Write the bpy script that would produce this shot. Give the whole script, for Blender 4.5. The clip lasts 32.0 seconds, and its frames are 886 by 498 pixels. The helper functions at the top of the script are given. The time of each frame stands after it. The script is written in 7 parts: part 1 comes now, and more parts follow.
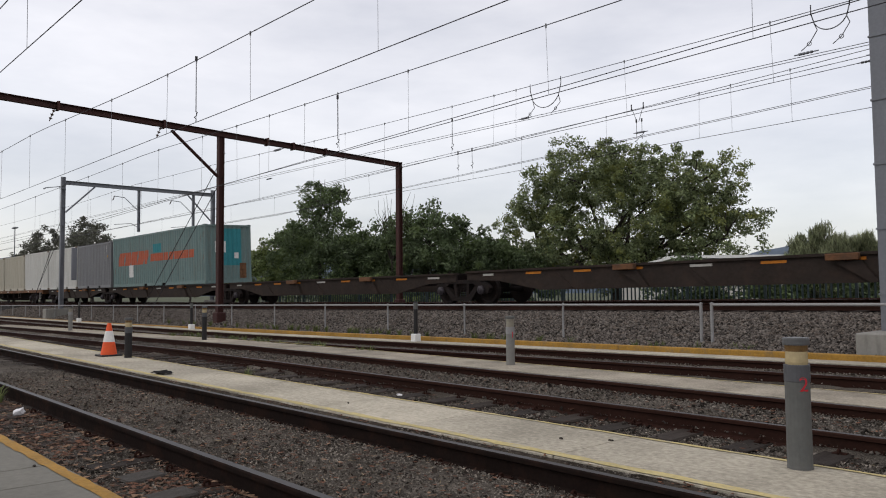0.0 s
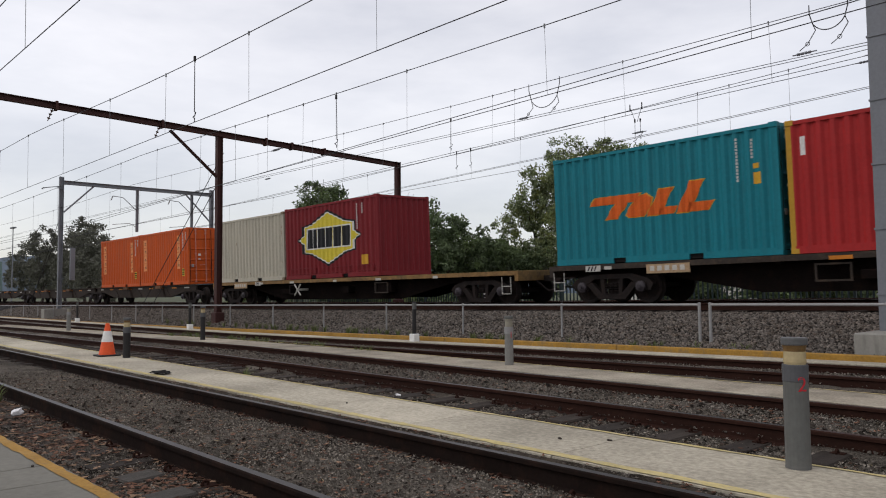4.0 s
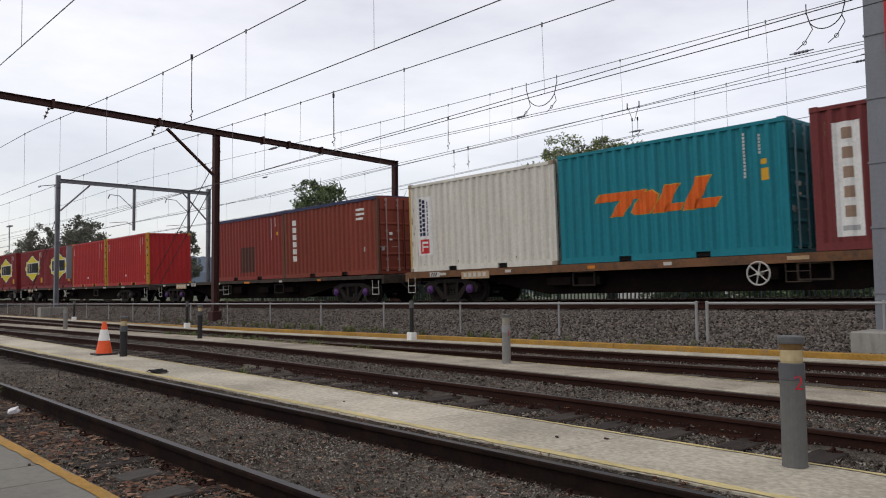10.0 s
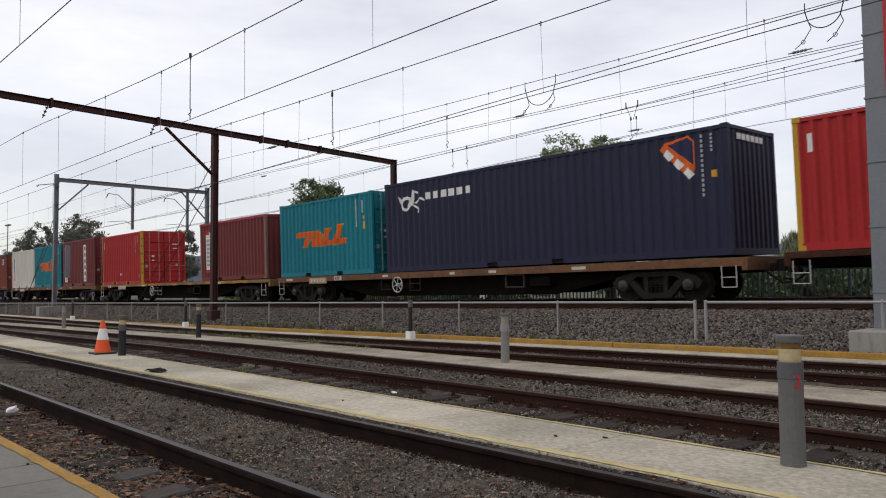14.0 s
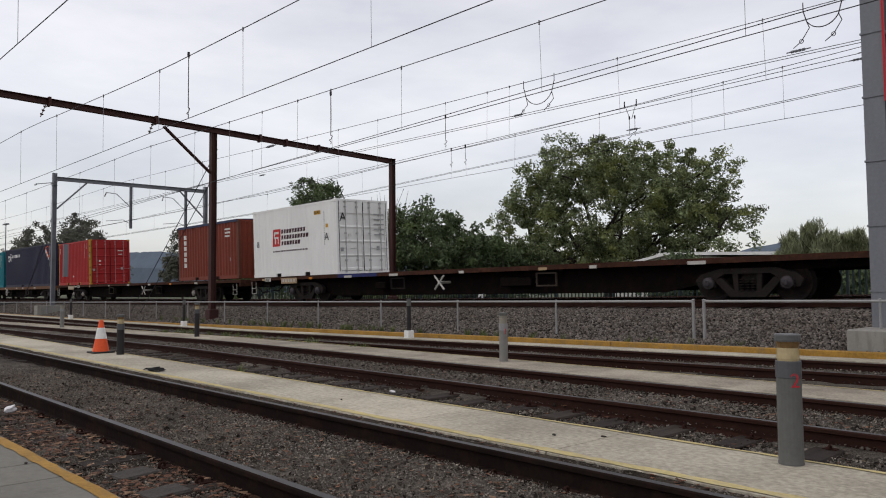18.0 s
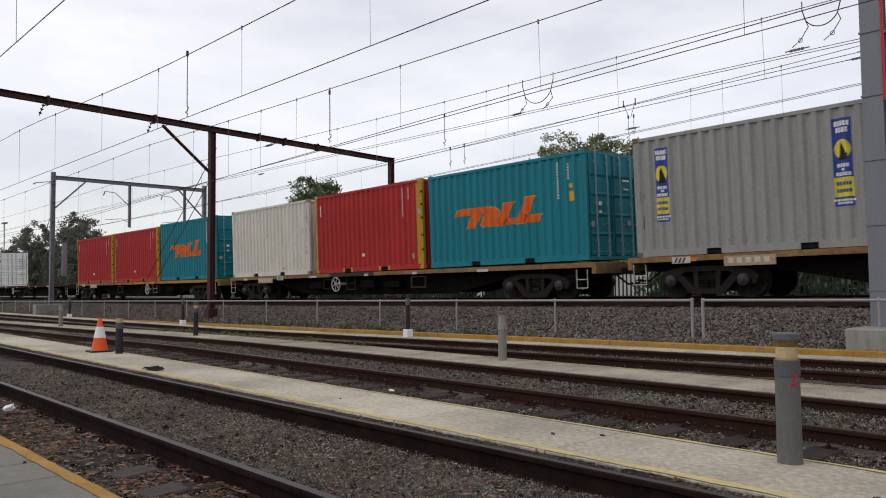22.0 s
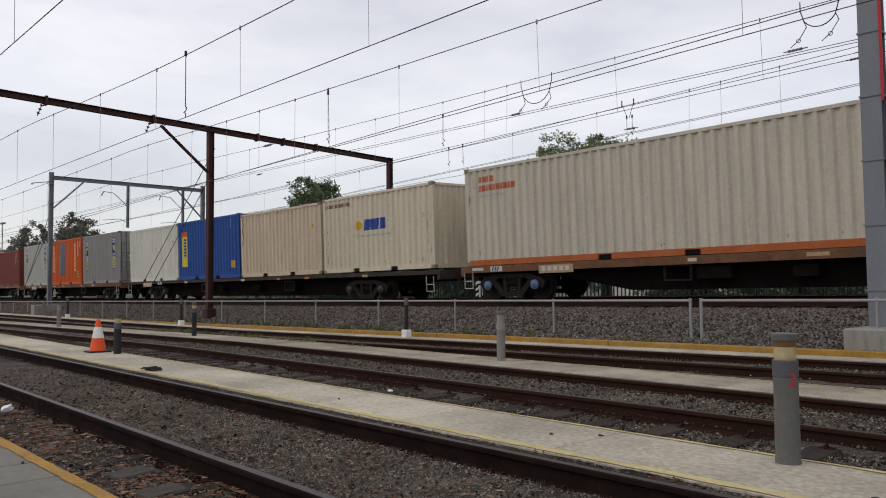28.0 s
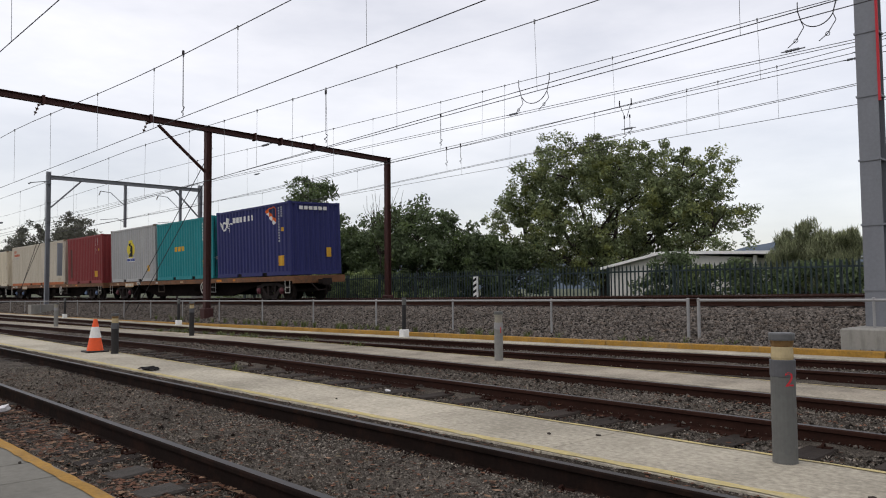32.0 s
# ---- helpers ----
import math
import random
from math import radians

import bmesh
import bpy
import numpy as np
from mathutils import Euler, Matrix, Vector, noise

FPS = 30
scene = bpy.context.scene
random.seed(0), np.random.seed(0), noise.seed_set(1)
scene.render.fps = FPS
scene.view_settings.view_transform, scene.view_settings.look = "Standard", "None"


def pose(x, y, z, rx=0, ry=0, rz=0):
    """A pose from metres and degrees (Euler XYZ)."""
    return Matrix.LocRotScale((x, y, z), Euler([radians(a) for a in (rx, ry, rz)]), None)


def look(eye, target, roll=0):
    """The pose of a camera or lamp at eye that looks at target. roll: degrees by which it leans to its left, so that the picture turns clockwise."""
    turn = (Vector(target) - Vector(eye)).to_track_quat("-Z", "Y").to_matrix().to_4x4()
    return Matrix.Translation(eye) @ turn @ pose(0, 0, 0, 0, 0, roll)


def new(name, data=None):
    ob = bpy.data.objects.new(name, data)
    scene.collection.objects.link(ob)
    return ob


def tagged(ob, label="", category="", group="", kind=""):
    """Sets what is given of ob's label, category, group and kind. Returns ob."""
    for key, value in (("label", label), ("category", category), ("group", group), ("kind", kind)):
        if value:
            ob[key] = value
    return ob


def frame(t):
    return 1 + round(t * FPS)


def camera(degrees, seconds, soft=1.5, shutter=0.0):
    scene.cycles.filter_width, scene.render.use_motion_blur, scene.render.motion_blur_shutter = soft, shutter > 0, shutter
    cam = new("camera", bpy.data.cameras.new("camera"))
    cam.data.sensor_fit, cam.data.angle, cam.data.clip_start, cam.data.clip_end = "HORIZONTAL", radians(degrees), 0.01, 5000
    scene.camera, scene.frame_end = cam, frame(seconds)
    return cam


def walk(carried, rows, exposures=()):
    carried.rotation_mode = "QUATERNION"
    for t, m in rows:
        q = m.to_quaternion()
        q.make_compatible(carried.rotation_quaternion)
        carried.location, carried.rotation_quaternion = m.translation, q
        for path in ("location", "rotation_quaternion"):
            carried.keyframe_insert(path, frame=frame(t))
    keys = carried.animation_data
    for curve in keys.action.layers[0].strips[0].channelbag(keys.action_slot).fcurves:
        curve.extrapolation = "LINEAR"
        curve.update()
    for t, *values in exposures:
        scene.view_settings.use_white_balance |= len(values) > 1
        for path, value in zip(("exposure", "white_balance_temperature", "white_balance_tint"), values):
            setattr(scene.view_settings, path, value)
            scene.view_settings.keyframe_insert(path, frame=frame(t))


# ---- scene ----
EYE = Vector((0.0, 0.0, 1.094))
LEAN = -0.54


def aim(yaw, pitch):
    """The camera's pose: yaw degrees to the left of +Y, pitch degrees above level."""
    a, b = radians(yaw), radians(pitch)
    return look(EYE, EYE + Vector((-math.sin(a) * math.cos(b), math.cos(a) * math.cos(b), math.sin(b))), LEAN)


cam = camera(60.6, 32.0, 1.05, 0.08)
walk(cam, [(0, aim(47.31, 3.35)), (2, aim(47.262, 3.362)), (4, aim(47.205, 3.348)), (6, aim(47.125, 3.316)),
           (8, aim(47.06, 3.285)), (10, aim(47.005, 3.24)), (12, aim(46.965, 3.197)), (14, aim(46.912, 3.168)),
           (16, aim(46.862, 3.145)), (18, aim(46.80, 3.095)), (20, aim(46.758, 3.035)), (22, aim(46.722, 3.016)),
           (24, aim(46.722, 3.022)), (26, aim(46.685, 3.02)), (28, aim(46.61, 3.034)), (30, aim(46.546, 3.042)),
           (31, aim(46.50, 3.032)), (32, aim(46.438, 3.015))],
     [(0, -0.06), (3, -0.07), (6, 0.0), (14, 0.03), (16, -0.04), (18, -0.11), (19.3, -0.07), (21, 0.02), (25, 0.02), (26.6, -0.04), (28, -0.09), (29.2, 0.0), (30.2, 0.05), (32, 0.04)])

# ---- light: overcast sky, weak wide sun ----
SUN_EL, SUN_ROT = radians(52), radians(200)
world = bpy.data.worlds.new("overcast_sky")
scene.world = world
world.use_nodes = True


def build_sky():
    nt = world.node_tree
    nt.nodes.clear()
    out = nt.nodes.new("ShaderNodeOutputWorld")
    clouds = nt.nodes.new("ShaderNodeBackground")
    clear = nt.nodes.new("ShaderNodeBackground")
    add = nt.nodes.new("ShaderNodeAddShader")
    sky = nt.nodes.new("ShaderNodeTexSky")
    sky.sky_type, sky.sun_disc, sky.sun_elevation, sky.sun_rotation = "NISHITA", False, SUN_EL, SUN_ROT
    clear.inputs["Strength"].default_value = 0.05
    nt.links.new(sky.outputs[0], clear.inputs["Color"])
    tc = nt.nodes.new("ShaderNodeTexCoord")
    mp = nt.nodes.new("ShaderNodeMapping")
    mp.inputs["Scale"].default_value = (1.0, 1.0, 3.4)
    mp.inputs["Location"].default_value = (0.3, 0.15, 0.2)
    nt.links.new(tc.outputs["Generated"], mp.inputs["Vector"])
    n1 = nt.nodes.new("ShaderNodeTexNoise")
    n1.inputs["Scale"].default_value, n1.inputs["Detail"].default_value, n1.inputs["Roughness"].default_value = 2.6, 6.0, 0.55
    nt.links.new(mp.outputs[0], n1.inputs["Vector"])
    ramp = nt.nodes.new("ShaderNodeValToRGB")
    e = ramp.color_ramp.elements
    e[0].position, e[0].color = 0.32, (0.69, 0.665, 0.68, 1)
    e[1].position, e[1].color = 0.66, (0.965, 0.918, 0.905, 1)
    nt.links.new(n1.outputs[0], ramp.inputs[0])
    sep = nt.nodes.new("ShaderNodeSeparateXYZ")
    nt.links.new(tc.outputs["Generated"], sep.inputs[0])
    fall = nt.nodes.new("ShaderNodeMapRange")
    fall.inputs[1].default_value, fall.inputs[2].default_value = 0.0, 0.25
    fall.inputs[3].default_value, fall.inputs[4].default_value = 0.68, 1.03
    nt.links.new(sep.outputs["Z"], fall.inputs[0])
    dim = nt.nodes.new("ShaderNodeVectorMath")
    dim.operation = "SCALE"
    nt.links.new(ramp.outputs[0], dim.inputs[0])
    nt.links.new(fall.outputs[0], dim.inputs["Scale"])
    nt.links.new(dim.outputs[0], clouds.inputs["Color"])
    clouds.inputs["Strength"].default_value = 0.90
    nt.links.new(clouds.outputs[0], add.inputs[0])
    nt.links.new(clear.outputs[0], add.inputs[1])
    nt.links.new(add.outputs[0], out.inputs["Surface"])


build_sky()
sun_data = bpy.data.lights.new("sun", "SUN")
sun_data.energy, sun_data.angle, sun_data.color = 0.55, radians(25), (1.0, 0.97, 0.92)
sun = new("sun", sun_data)
sun.matrix_world = look((-30, -34, 44), (0, 0, 0))
scene.view_settings.exposure = 0.0

# ---- materials ----
def surf(name, base, rough=0.7, metal=0.0, var=0.25, big=1.5, fine=30.0, bump=0.15, bumpdist=0.01, tint=None, tint_amt=0.0,
         stretch=(1, 1, 1), per_piece=0.0, isle=0.0, spec=0.18, crisp=0.0):
    """A procedural surface: two scales of noise on the colour, fine relief, and optional stains of a second colour."""
    m = bpy.data.materials.new(name)
    m.use_nodes = True
    nt = m.node_tree
    b = nt.nodes["Principled BSDF"]
    tc = nt.nodes.new("ShaderNodeTexCoord")
    mp = nt.nodes.new("ShaderNodeMapping")
    mp.inputs["Scale"].default_value = stretch
    nt.links.new(tc.outputs["Object"], mp.inputs["Vector"])
    n1 = nt.nodes.new("ShaderNodeTexNoise")
    n1.inputs["Scale"].default_value, n1.inputs["Detail"].default_value, n1.inputs["Roughness"].default_value = big, 5, 0.6
    n2 = nt.nodes.new("ShaderNodeTexNoise")
    n2.inputs["Scale"].default_value, n2.inputs["Detail"].default_value, n2.inputs["Roughness"].default_value = fine, 6, 0.65
    nt.links.new(mp.outputs[0], n1.inputs["Vector"])
    nt.links.new(tc.outputs["Object"], n2.inputs["Vector"])
    mixv = nt.nodes.new("ShaderNodeMath")
    mixv.operation = "ADD"
    nt.links.new(n1.outputs[0], mixv.inputs[0])
    nt.links.new(n2.outputs[0], mixv.inputs[1])
    mr = nt.nodes.new("ShaderNodeMapRange")
    mr.inputs[1].default_value, mr.inputs[2].default_value = 0.7 + crisp, 1.3 - crisp
    mr.inputs[3].default_value, mr.inputs[4].default_value = 1 - var, 1 + var
    nt.links.new(mixv.outputs[0], mr.inputs[0])
    val = mr.outputs[0]
    for amount, node_type, socket in ((per_piece, "ShaderNodeObjectInfo", "Random"), (isle, "ShaderNodeNewGeometry", "Random Per Island")):
        if amount:
            oi = nt.nodes.new(node_type)
            m2 = nt.nodes.new("ShaderNodeMapRange")
            m2.inputs[3].default_value, m2.inputs[4].default_value = 1 - amount, 1 + amount
            nt.links.new(oi.outputs[socket], m2.inputs[0])
            mm = nt.nodes.new("ShaderNodeMath")
            mm.operation = "MULTIPLY"
            nt.links.new(val, mm.inputs[0])
            nt.links.new(m2.outputs[0], mm.inputs[1])
            val = mm.outputs[0]
    vm = nt.nodes.new("ShaderNodeVectorMath")
    vm.operation = "SCALE"
    nt.links.new(val, vm.inputs["Scale"])
    vm.inputs[0].default_value = base
    col = vm.outputs[0]
    if tint:
        n3 = nt.nodes.new("ShaderNodeTexNoise")
        n3.inputs["Scale"].default_value, n3.inputs["Detail"].default_value = big * 2.3, 7
        n3.inputs["Roughness"].default_value = 0.7
        nt.links.new(mp.outputs[0], n3.inputs["Vector"])
        m3 = nt.nodes.new("ShaderNodeMapRange")
        m3.inputs[1].default_value, m3.inputs[2].default_value, m3.inputs[4].default_value = 0.5, 0.72, tint_amt
        nt.links.new(n3.outputs[0], m3.inputs[0])
        mx = nt.nodes.new("ShaderNodeMix")
        mx.data_type = "RGBA"
        nt.links.new(m3.outputs[0], mx.inputs[0])
        nt.links.new(col, mx.inputs[6])
        mx.inputs[7].default_value = (*tint, 1)
        col = mx.outputs[2]
    nt.links.new(col, b.inputs["Base Color"])
    b.inputs["Roughness"].default_value, b.inputs["Metallic"].default_value, b.inputs["Specular IOR Level"].default_value = rough, metal, spec
    if bump:
        bp = nt.nodes.new("ShaderNodeBump")
        bp.inputs["Strength"].default_value, bp.inputs["Distance"].default_value = bump, bumpdist
        nt.links.new(n2.outputs[0], bp.inputs["Height"])
        nt.links.new(bp.outputs[0], b.inputs["Normal"])
    return m


PAINTS = {}


def paint(key, base, rust=0.35, dirt=None):
    """Weathered container paint: vertical run marks, grime and rust specks."""
    if key not in PAINTS:
        light = sum(base) / 3
        dirt = dirt or ((0.33, 0.26, 0.19) if light > 0.3 else (0.16, 0.13, 0.10) if light > 0.15 else tuple(v * 0.55 + 0.016 for v in base))
        PAINTS[key] = surf(key + "_paint", base, rough=0.55, var=0.16 if rust > 0.15 else 0.05, big=1.1, fine=14, bump=0.06, tint=dirt,
                           tint_amt=rust, stretch=(3.2, 3.2, 0.35))
    return PAINTS[key]


M = {}
M["dirt"] = surf("dirt", (0.125, 0.108, 0.09), rough=0.95, var=0.62, big=0.7, fine=85, crisp=0.12, bump=1.0, bumpdist=0.03, tint=(0.024, 0.018, 0.014), tint_amt=0.9, spec=0.05)
M["verge"] = surf("verge_dirt", (0.055, 0.045, 0.036), rough=0.95, var=0.6, big=1.4, fine=70, crisp=0.1, bump=1.0, bumpdist=0.02, tint=(0.10, 0.075, 0.05), tint_amt=0.7, spec=0.05)
M["land"] = surf("land", (0.075, 0.085, 0.05), rough=0.95, var=0.3, big=0.08, fine=2.0, bump=0.3, tint=(0.12, 0.10, 0.06), tint_amt=0.5)
# near-black: the shade in the gaps between stones is put into this colour
M["shaded_ballast_bed"] = surf("shaded_ballast_bed", (0.014, 0.012, 0.011), rough=0.9, var=0.4, big=2.0, fine=26, bump=1.0, bumpdist=0.05)
M["stone"] = surf("ballast_stone", (0.108, 0.094, 0.082), rough=0.9, var=0.25, big=3, fine=40, bump=0.3, isle=0.85, tint=(0.21, 0.155, 0.115), tint_amt=0.6, spec=0.08)
M["pebble"] = surf("track_pebble", (0.108, 0.094, 0.08), rough=0.95, var=0.55, big=0.9, fine=60, bump=0.3, isle=0.6, spec=0.06)
M["concrete"] = surf("concrete", (0.38, 0.342, 0.268), rough=0.85, var=0.3, crisp=0.12, big=0.45, fine=22, bump=0.2, tint=(0.19, 0.17, 0.125), tint_amt=0.75, per_piece=0.07)
# dimmer, worn copy of concrete: the narrow path's lower brightness is in its colour
M["dim_worn_concrete"] = surf("dim_worn_concrete", (0.285, 0.25, 0.195), rough=0.9, var=0.32, crisp=0.1, big=1.1, fine=30, bump=0.3, tint=(0.12, 0.10, 0.075), tint_amt=0.75, per_piece=0.1)
M["old_concrete"] = surf("old_concrete", (0.16, 0.152, 0.13), rough=0.9, var=0.2, big=1.2, fine=20, bump=0.2, tint=(0.11, 0.105, 0.09), tint_amt=0.5, per_piece=0.08)
M["block_concrete"] = surf("block_concrete", (0.25, 0.24, 0.215), rough=0.85, var=0.12, big=2.0, fine=25, bump=0.15, tint=(0.10, 0.09, 0.075), tint_amt=0.6, stretch=(2, 2, 0.3))
M["yellow_line"] = surf("yellow_line", (0.30, 0.165, 0.032), rough=0.75, var=0.3, big=3, fine=30, bump=0.15, tint=(0.17, 0.13, 0.08), tint_amt=0.75)
M["pale_line"] = surf("faded_yellow_line", (0.46, 0.375, 0.17), rough=0.8, var=0.25, big=3, fine=30, bump=0.1, tint=(0.37, 0.335, 0.26), tint_amt=1.0)
# rust darkened for the nearest rails: shade on their sides is in the colour
M["rail"] = surf("shaded_rusty_rail", (0.0135, 0.009, 0.0075), rough=0.85, metal=0.0, spec=0.03, var=0.3, big=1.5, fine=30, bump=0.2, tint=(0.042, 0.02, 0.013), tint_amt=0.6)
M["rail_red"] = surf("red_rusty_rail", (0.03, 0.0135, 0.0098), rough=0.8, metal=0.0, spec=0.06, var=0.3, big=1.5, fine=30, bump=0.2, tint=(0.022, 0.013, 0.01), tint_amt=0.5)
M["railtop"] = surf("worn_rail_head", (0.02, 0.0155, 0.0135), rough=0.42, metal=0.0, spec=0.24, var=0.2, big=1.5, fine=40, bump=0.05, stretch=(0.2, 3, 1))
M["sleeper"] = surf("sleeper_timber", (0.036, 0.028, 0.023), rough=0.9, var=0.35, big=2, fine=20, bump=0.5, per_piece=0.25, stretch=(4, 0.6, 1))
M["old_timber"] = surf("old_timber", (0.058, 0.052, 0.046), rough=0.9, var=0.4, big=5, fine=40, bump=0.5, tint=(0.03, 0.024, 0.019), tint_amt=0.8, stretch=(5, 0.8, 1))
M["brown_steel"] = surf("brown_steel", (0.05, 0.02, 0.018), rough=0.65, var=0.25, big=1.3, fine=18, bump=0.12, tint=(0.08, 0.035, 0.022), tint_amt=0.5, stretch=(1, 1, 0.4))
M["galv"] = surf("galvanised_steel", (0.178, 0.184, 0.20), rough=0.6, metal=0.1, var=0.12, big=2, fine=20, bump=0.05, stretch=(1, 1, 0.3))
M["pipe"] = surf("galvanised_pipe", (0.27, 0.265, 0.26), rough=0.55, metal=0.2, var=0.12, big=2, fine=30, bump=0.05)
M["wire"] = surf("overhead_wire", (0.045, 0.042, 0.045), rough=0.6, metal=0.4, var=0.1, big=1, fine=5, bump=0)
M["thin_wire"] = surf("dropper_wire", (0.22, 0.22, 0.225), rough=0.6, metal=0.3, var=0.1, big=1, fine=5, bump=0)
M["ceramic"] = surf("insulator", (0.10, 0.065, 0.055), rough=0.3, var=0.1, big=3, fine=10, bump=0)
M["bollard_grey"] = surf("bollard_grey", (0.115, 0.115, 0.108), rough=0.6, metal=0.0, var=0.14, big=3, fine=25, bump=0.05, tint=(0.12, 0.11, 0.1), tint_amt=0.4)
M["bollard_dark"] = surf("bollard_dark", (0.026, 0.024, 0.024), rough=0.6, var=0.2, big=4, fine=25, bump=0.08)
M["bollard_pale"] = surf("bollard_pale", (0.20, 0.195, 0.18), rough=0.65, var=0.14, big=3, fine=25, bump=0.05, tint=(0.14, 0.12, 0.1), tint_amt=0.4)
M["bollard_collar"] = surf("bollard_collar", (0.085, 0.085, 0.09), rough=0.55, var=0.14, big=4, fine=25, bump=0.05)
M["dull_lens"] = surf("dull_lens", (0.25, 0.23, 0.18), rough=0.4, var=0.15, big=8, fine=30, bump=0.05)
M["white_paint"] = surf("white_paint", (0.72, 0.71, 0.68), rough=0.6, var=0.1, big=4, fine=25, bump=0.05, tint=(0.4, 0.36, 0.3), tint_amt=0.3)
M["red_paint"] = surf("red_paint", (0.45, 0.03, 0.04), rough=0.6, var=0.1, big=6, fine=25, bump=0)
M["amber"] = surf("amber_lens", (0.40, 0.32, 0.18), rough=0.25, var=0.15, big=8, fine=30, bump=0.05)
M["amber_dark"] = surf("browned_lens", (0.16, 0.095, 0.04), rough=0.3, var=0.3, big=14, fine=40, bump=0.05)
M["black_cap"] = surf("dark_cap", (0.10, 0.10, 0.10), rough=0.5, var=0.15, big=5, fine=25, bump=0.05)
M["cone_orange"] = surf("cone_orange", (0.72, 0.10, 0.03), rough=0.5, var=0.12, big=6, fine=25, bump=0.03)
M["palisade"] = surf("green_palisade", (0.028, 0.04, 0.04), rough=0.55, var=0.2, big=2, fine=20, bump=0.05, per_piece=0.25)
M["shed_wall"] = surf("shed_wall", (0.52, 0.50, 0.46), rough=0.7, var=0.1, big=1, fine=12, bump=0.05)
M["shed_roof"] = surf("shed_roof", (0.42, 0.42, 0.40), rough=0.5, var=0.12, big=1, fine=12, bump=0.05)
M["bark"] = surf("bark", (0.045, 0.037, 0.031), rough=0.9, var=0.3, big=3, fine=18, bump=0.5, stretch=(2, 2, 0.4))
# woods tinted blue-grey: the haze of distance is mixed into the colour
M["hill"] = surf("hazed_wooded_hill", (0.10, 0.125, 0.16), rough=1.0, var=0.14, big=0.02, fine=0.12, bump=0)
# grimy iron taken near black: shade beneath the wagons is put into this colour
M["underframe"] = surf("shaded_underframe", (0.0075, 0.0055, 0.005), rough=0.9, var=0.3, big=2, fine=18, bump=0.15, tint=(0.022, 0.0115, 0.008), tint_amt=0.6, spec=0.03)
M["bogie"] = surf("bogie_iron", (0.018, 0.0145, 0.0135), rough=0.8, var=0.3, big=3, fine=22, bump=0.15, tint=(0.045, 0.027, 0.021), tint_amt=0.6, spec=0.08)
M["cap_purple"] = surf("cap_purple", (0.075, 0.03, 0.12), rough=0.6, var=0.3, big=5, fine=25, bump=0.05)
M["cap_pale"] = surf("cap_pale", (0.27, 0.24, 0.215), rough=0.6, var=0.3, big=5, fine=25, bump=0.05)
M["cap_blue"] = surf("cap_blue", (0.10, 0.14, 0.23), rough=0.6, var=0.3, big=5, fine=25, bump=0.05)
M["cap_red"] = surf("cap_red", (0.085, 0.025, 0.03), rough=0.6, var=0.3, big=5, fine=25, bump=0.05)
M["axle_cap"] = surf("axle_cap", (0.045, 0.038, 0.042), rough=0.5, var=0.2, big=5, fine=25, bump=0.05)
M["sill_orange"] = surf("sill_orange", (0.38, 0.17, 0.025), rough=0.65, var=0.25, big=1.6, fine=18, bump=0.1, tint=(0.10, 0.06, 0.03), tint_amt=0.6)
M["sill_ochre"] = surf("sill_ochre", (0.21, 0.12, 0.045), rough=0.65, var=0.4, big=1.6, fine=18, bump=0.1, tint=(0.06, 0.045, 0.035), tint_amt=0.8)
M["sill_brown"] = surf("sill_brown", (0.145, 0.068, 0.032), rough=0.7, var=0.3, big=1.6, fine=18, bump=0.1, tint=(0.04, 0.035, 0.03), tint_amt=0.8)
M["sill_blue"] = surf("sill_blue", (0.022, 0.03, 0.12), rough=0.7, var=0.3, big=1.6, fine=18, bump=0.1, tint=(0.04, 0.025, 0.02), tint_amt=0.8)
M["sill_rust"] = surf("sill_rust", (0.045, 0.02, 0.014), rough=0.8, var=0.35, big=1.6, fine=18, bump=0.1, tint=(0.10, 0.042, 0.024), tint_amt=0.8, spec=0.06)
M["sill_dark"] = surf("sill_dark", (0.034, 0.026, 0.021), rough=0.7, var=0.3, big=1.6, fine=18, bump=0.1, tint=(0.11, 0.07, 0.045), tint_amt=0.6)
M["skeleton"] = surf("skeleton_frame", (0.033, 0.025, 0.021), rough=0.7, var=0.25, big=1.2, fine=14, bump=0.1, tint=(0.065, 0.04, 0.028), tint_amt=0.5, spec=0.08)
M["white_mark"] = surf("white_marking", (0.46, 0.44, 0.40), rough=0.6, var=0.15, big=5, fine=25, bump=0, tint=(0.3, 0.26, 0.22), tint_amt=0.3)
M["plate"] = surf("data_plate", (0.38, 0.26, 0.15), rough=0.6, var=0.3, big=8, fine=25, bump=0.05, tint=(0.14, 0.10, 0.08), tint_amt=0.6)
M["orange_mark"] = surf("orange_marking", (0.50, 0.17, 0.02), rough=0.6, var=0.2, big=5, fine=25, bump=0)
# black of rubber, cloth and stripes, also painted shade inside the fork pockets
M["pocket"] = surf("pocket_shade_black", (0.012, 0.011, 0.011), rough=0.9, var=0.2, big=5, fine=25, bump=0)
M["tarp_blue"] = surf("tarp_navy", (0.035, 0.04, 0.085), rough=0.6, var=0.2, big=2, fine=12, bump=0.2)
M["tarp_red"] = surf("tarp_red", (0.33, 0.025, 0.04), rough=0.6, var=0.2, big=2, fine=12, bump=0.2)
M["litter_white"] = surf("litter_white", (0.68, 0.66, 0.66), rough=0.6, var=0.15, big=12, fine=60, bump=0.2)
M["rust_stain"] = surf("rust_stain", (0.17, 0.085, 0.045), rough=0.9, var=0.5, big=5, fine=30, bump=0.1, tint=(0.05, 0.028, 0.02), tint_amt=0.9)
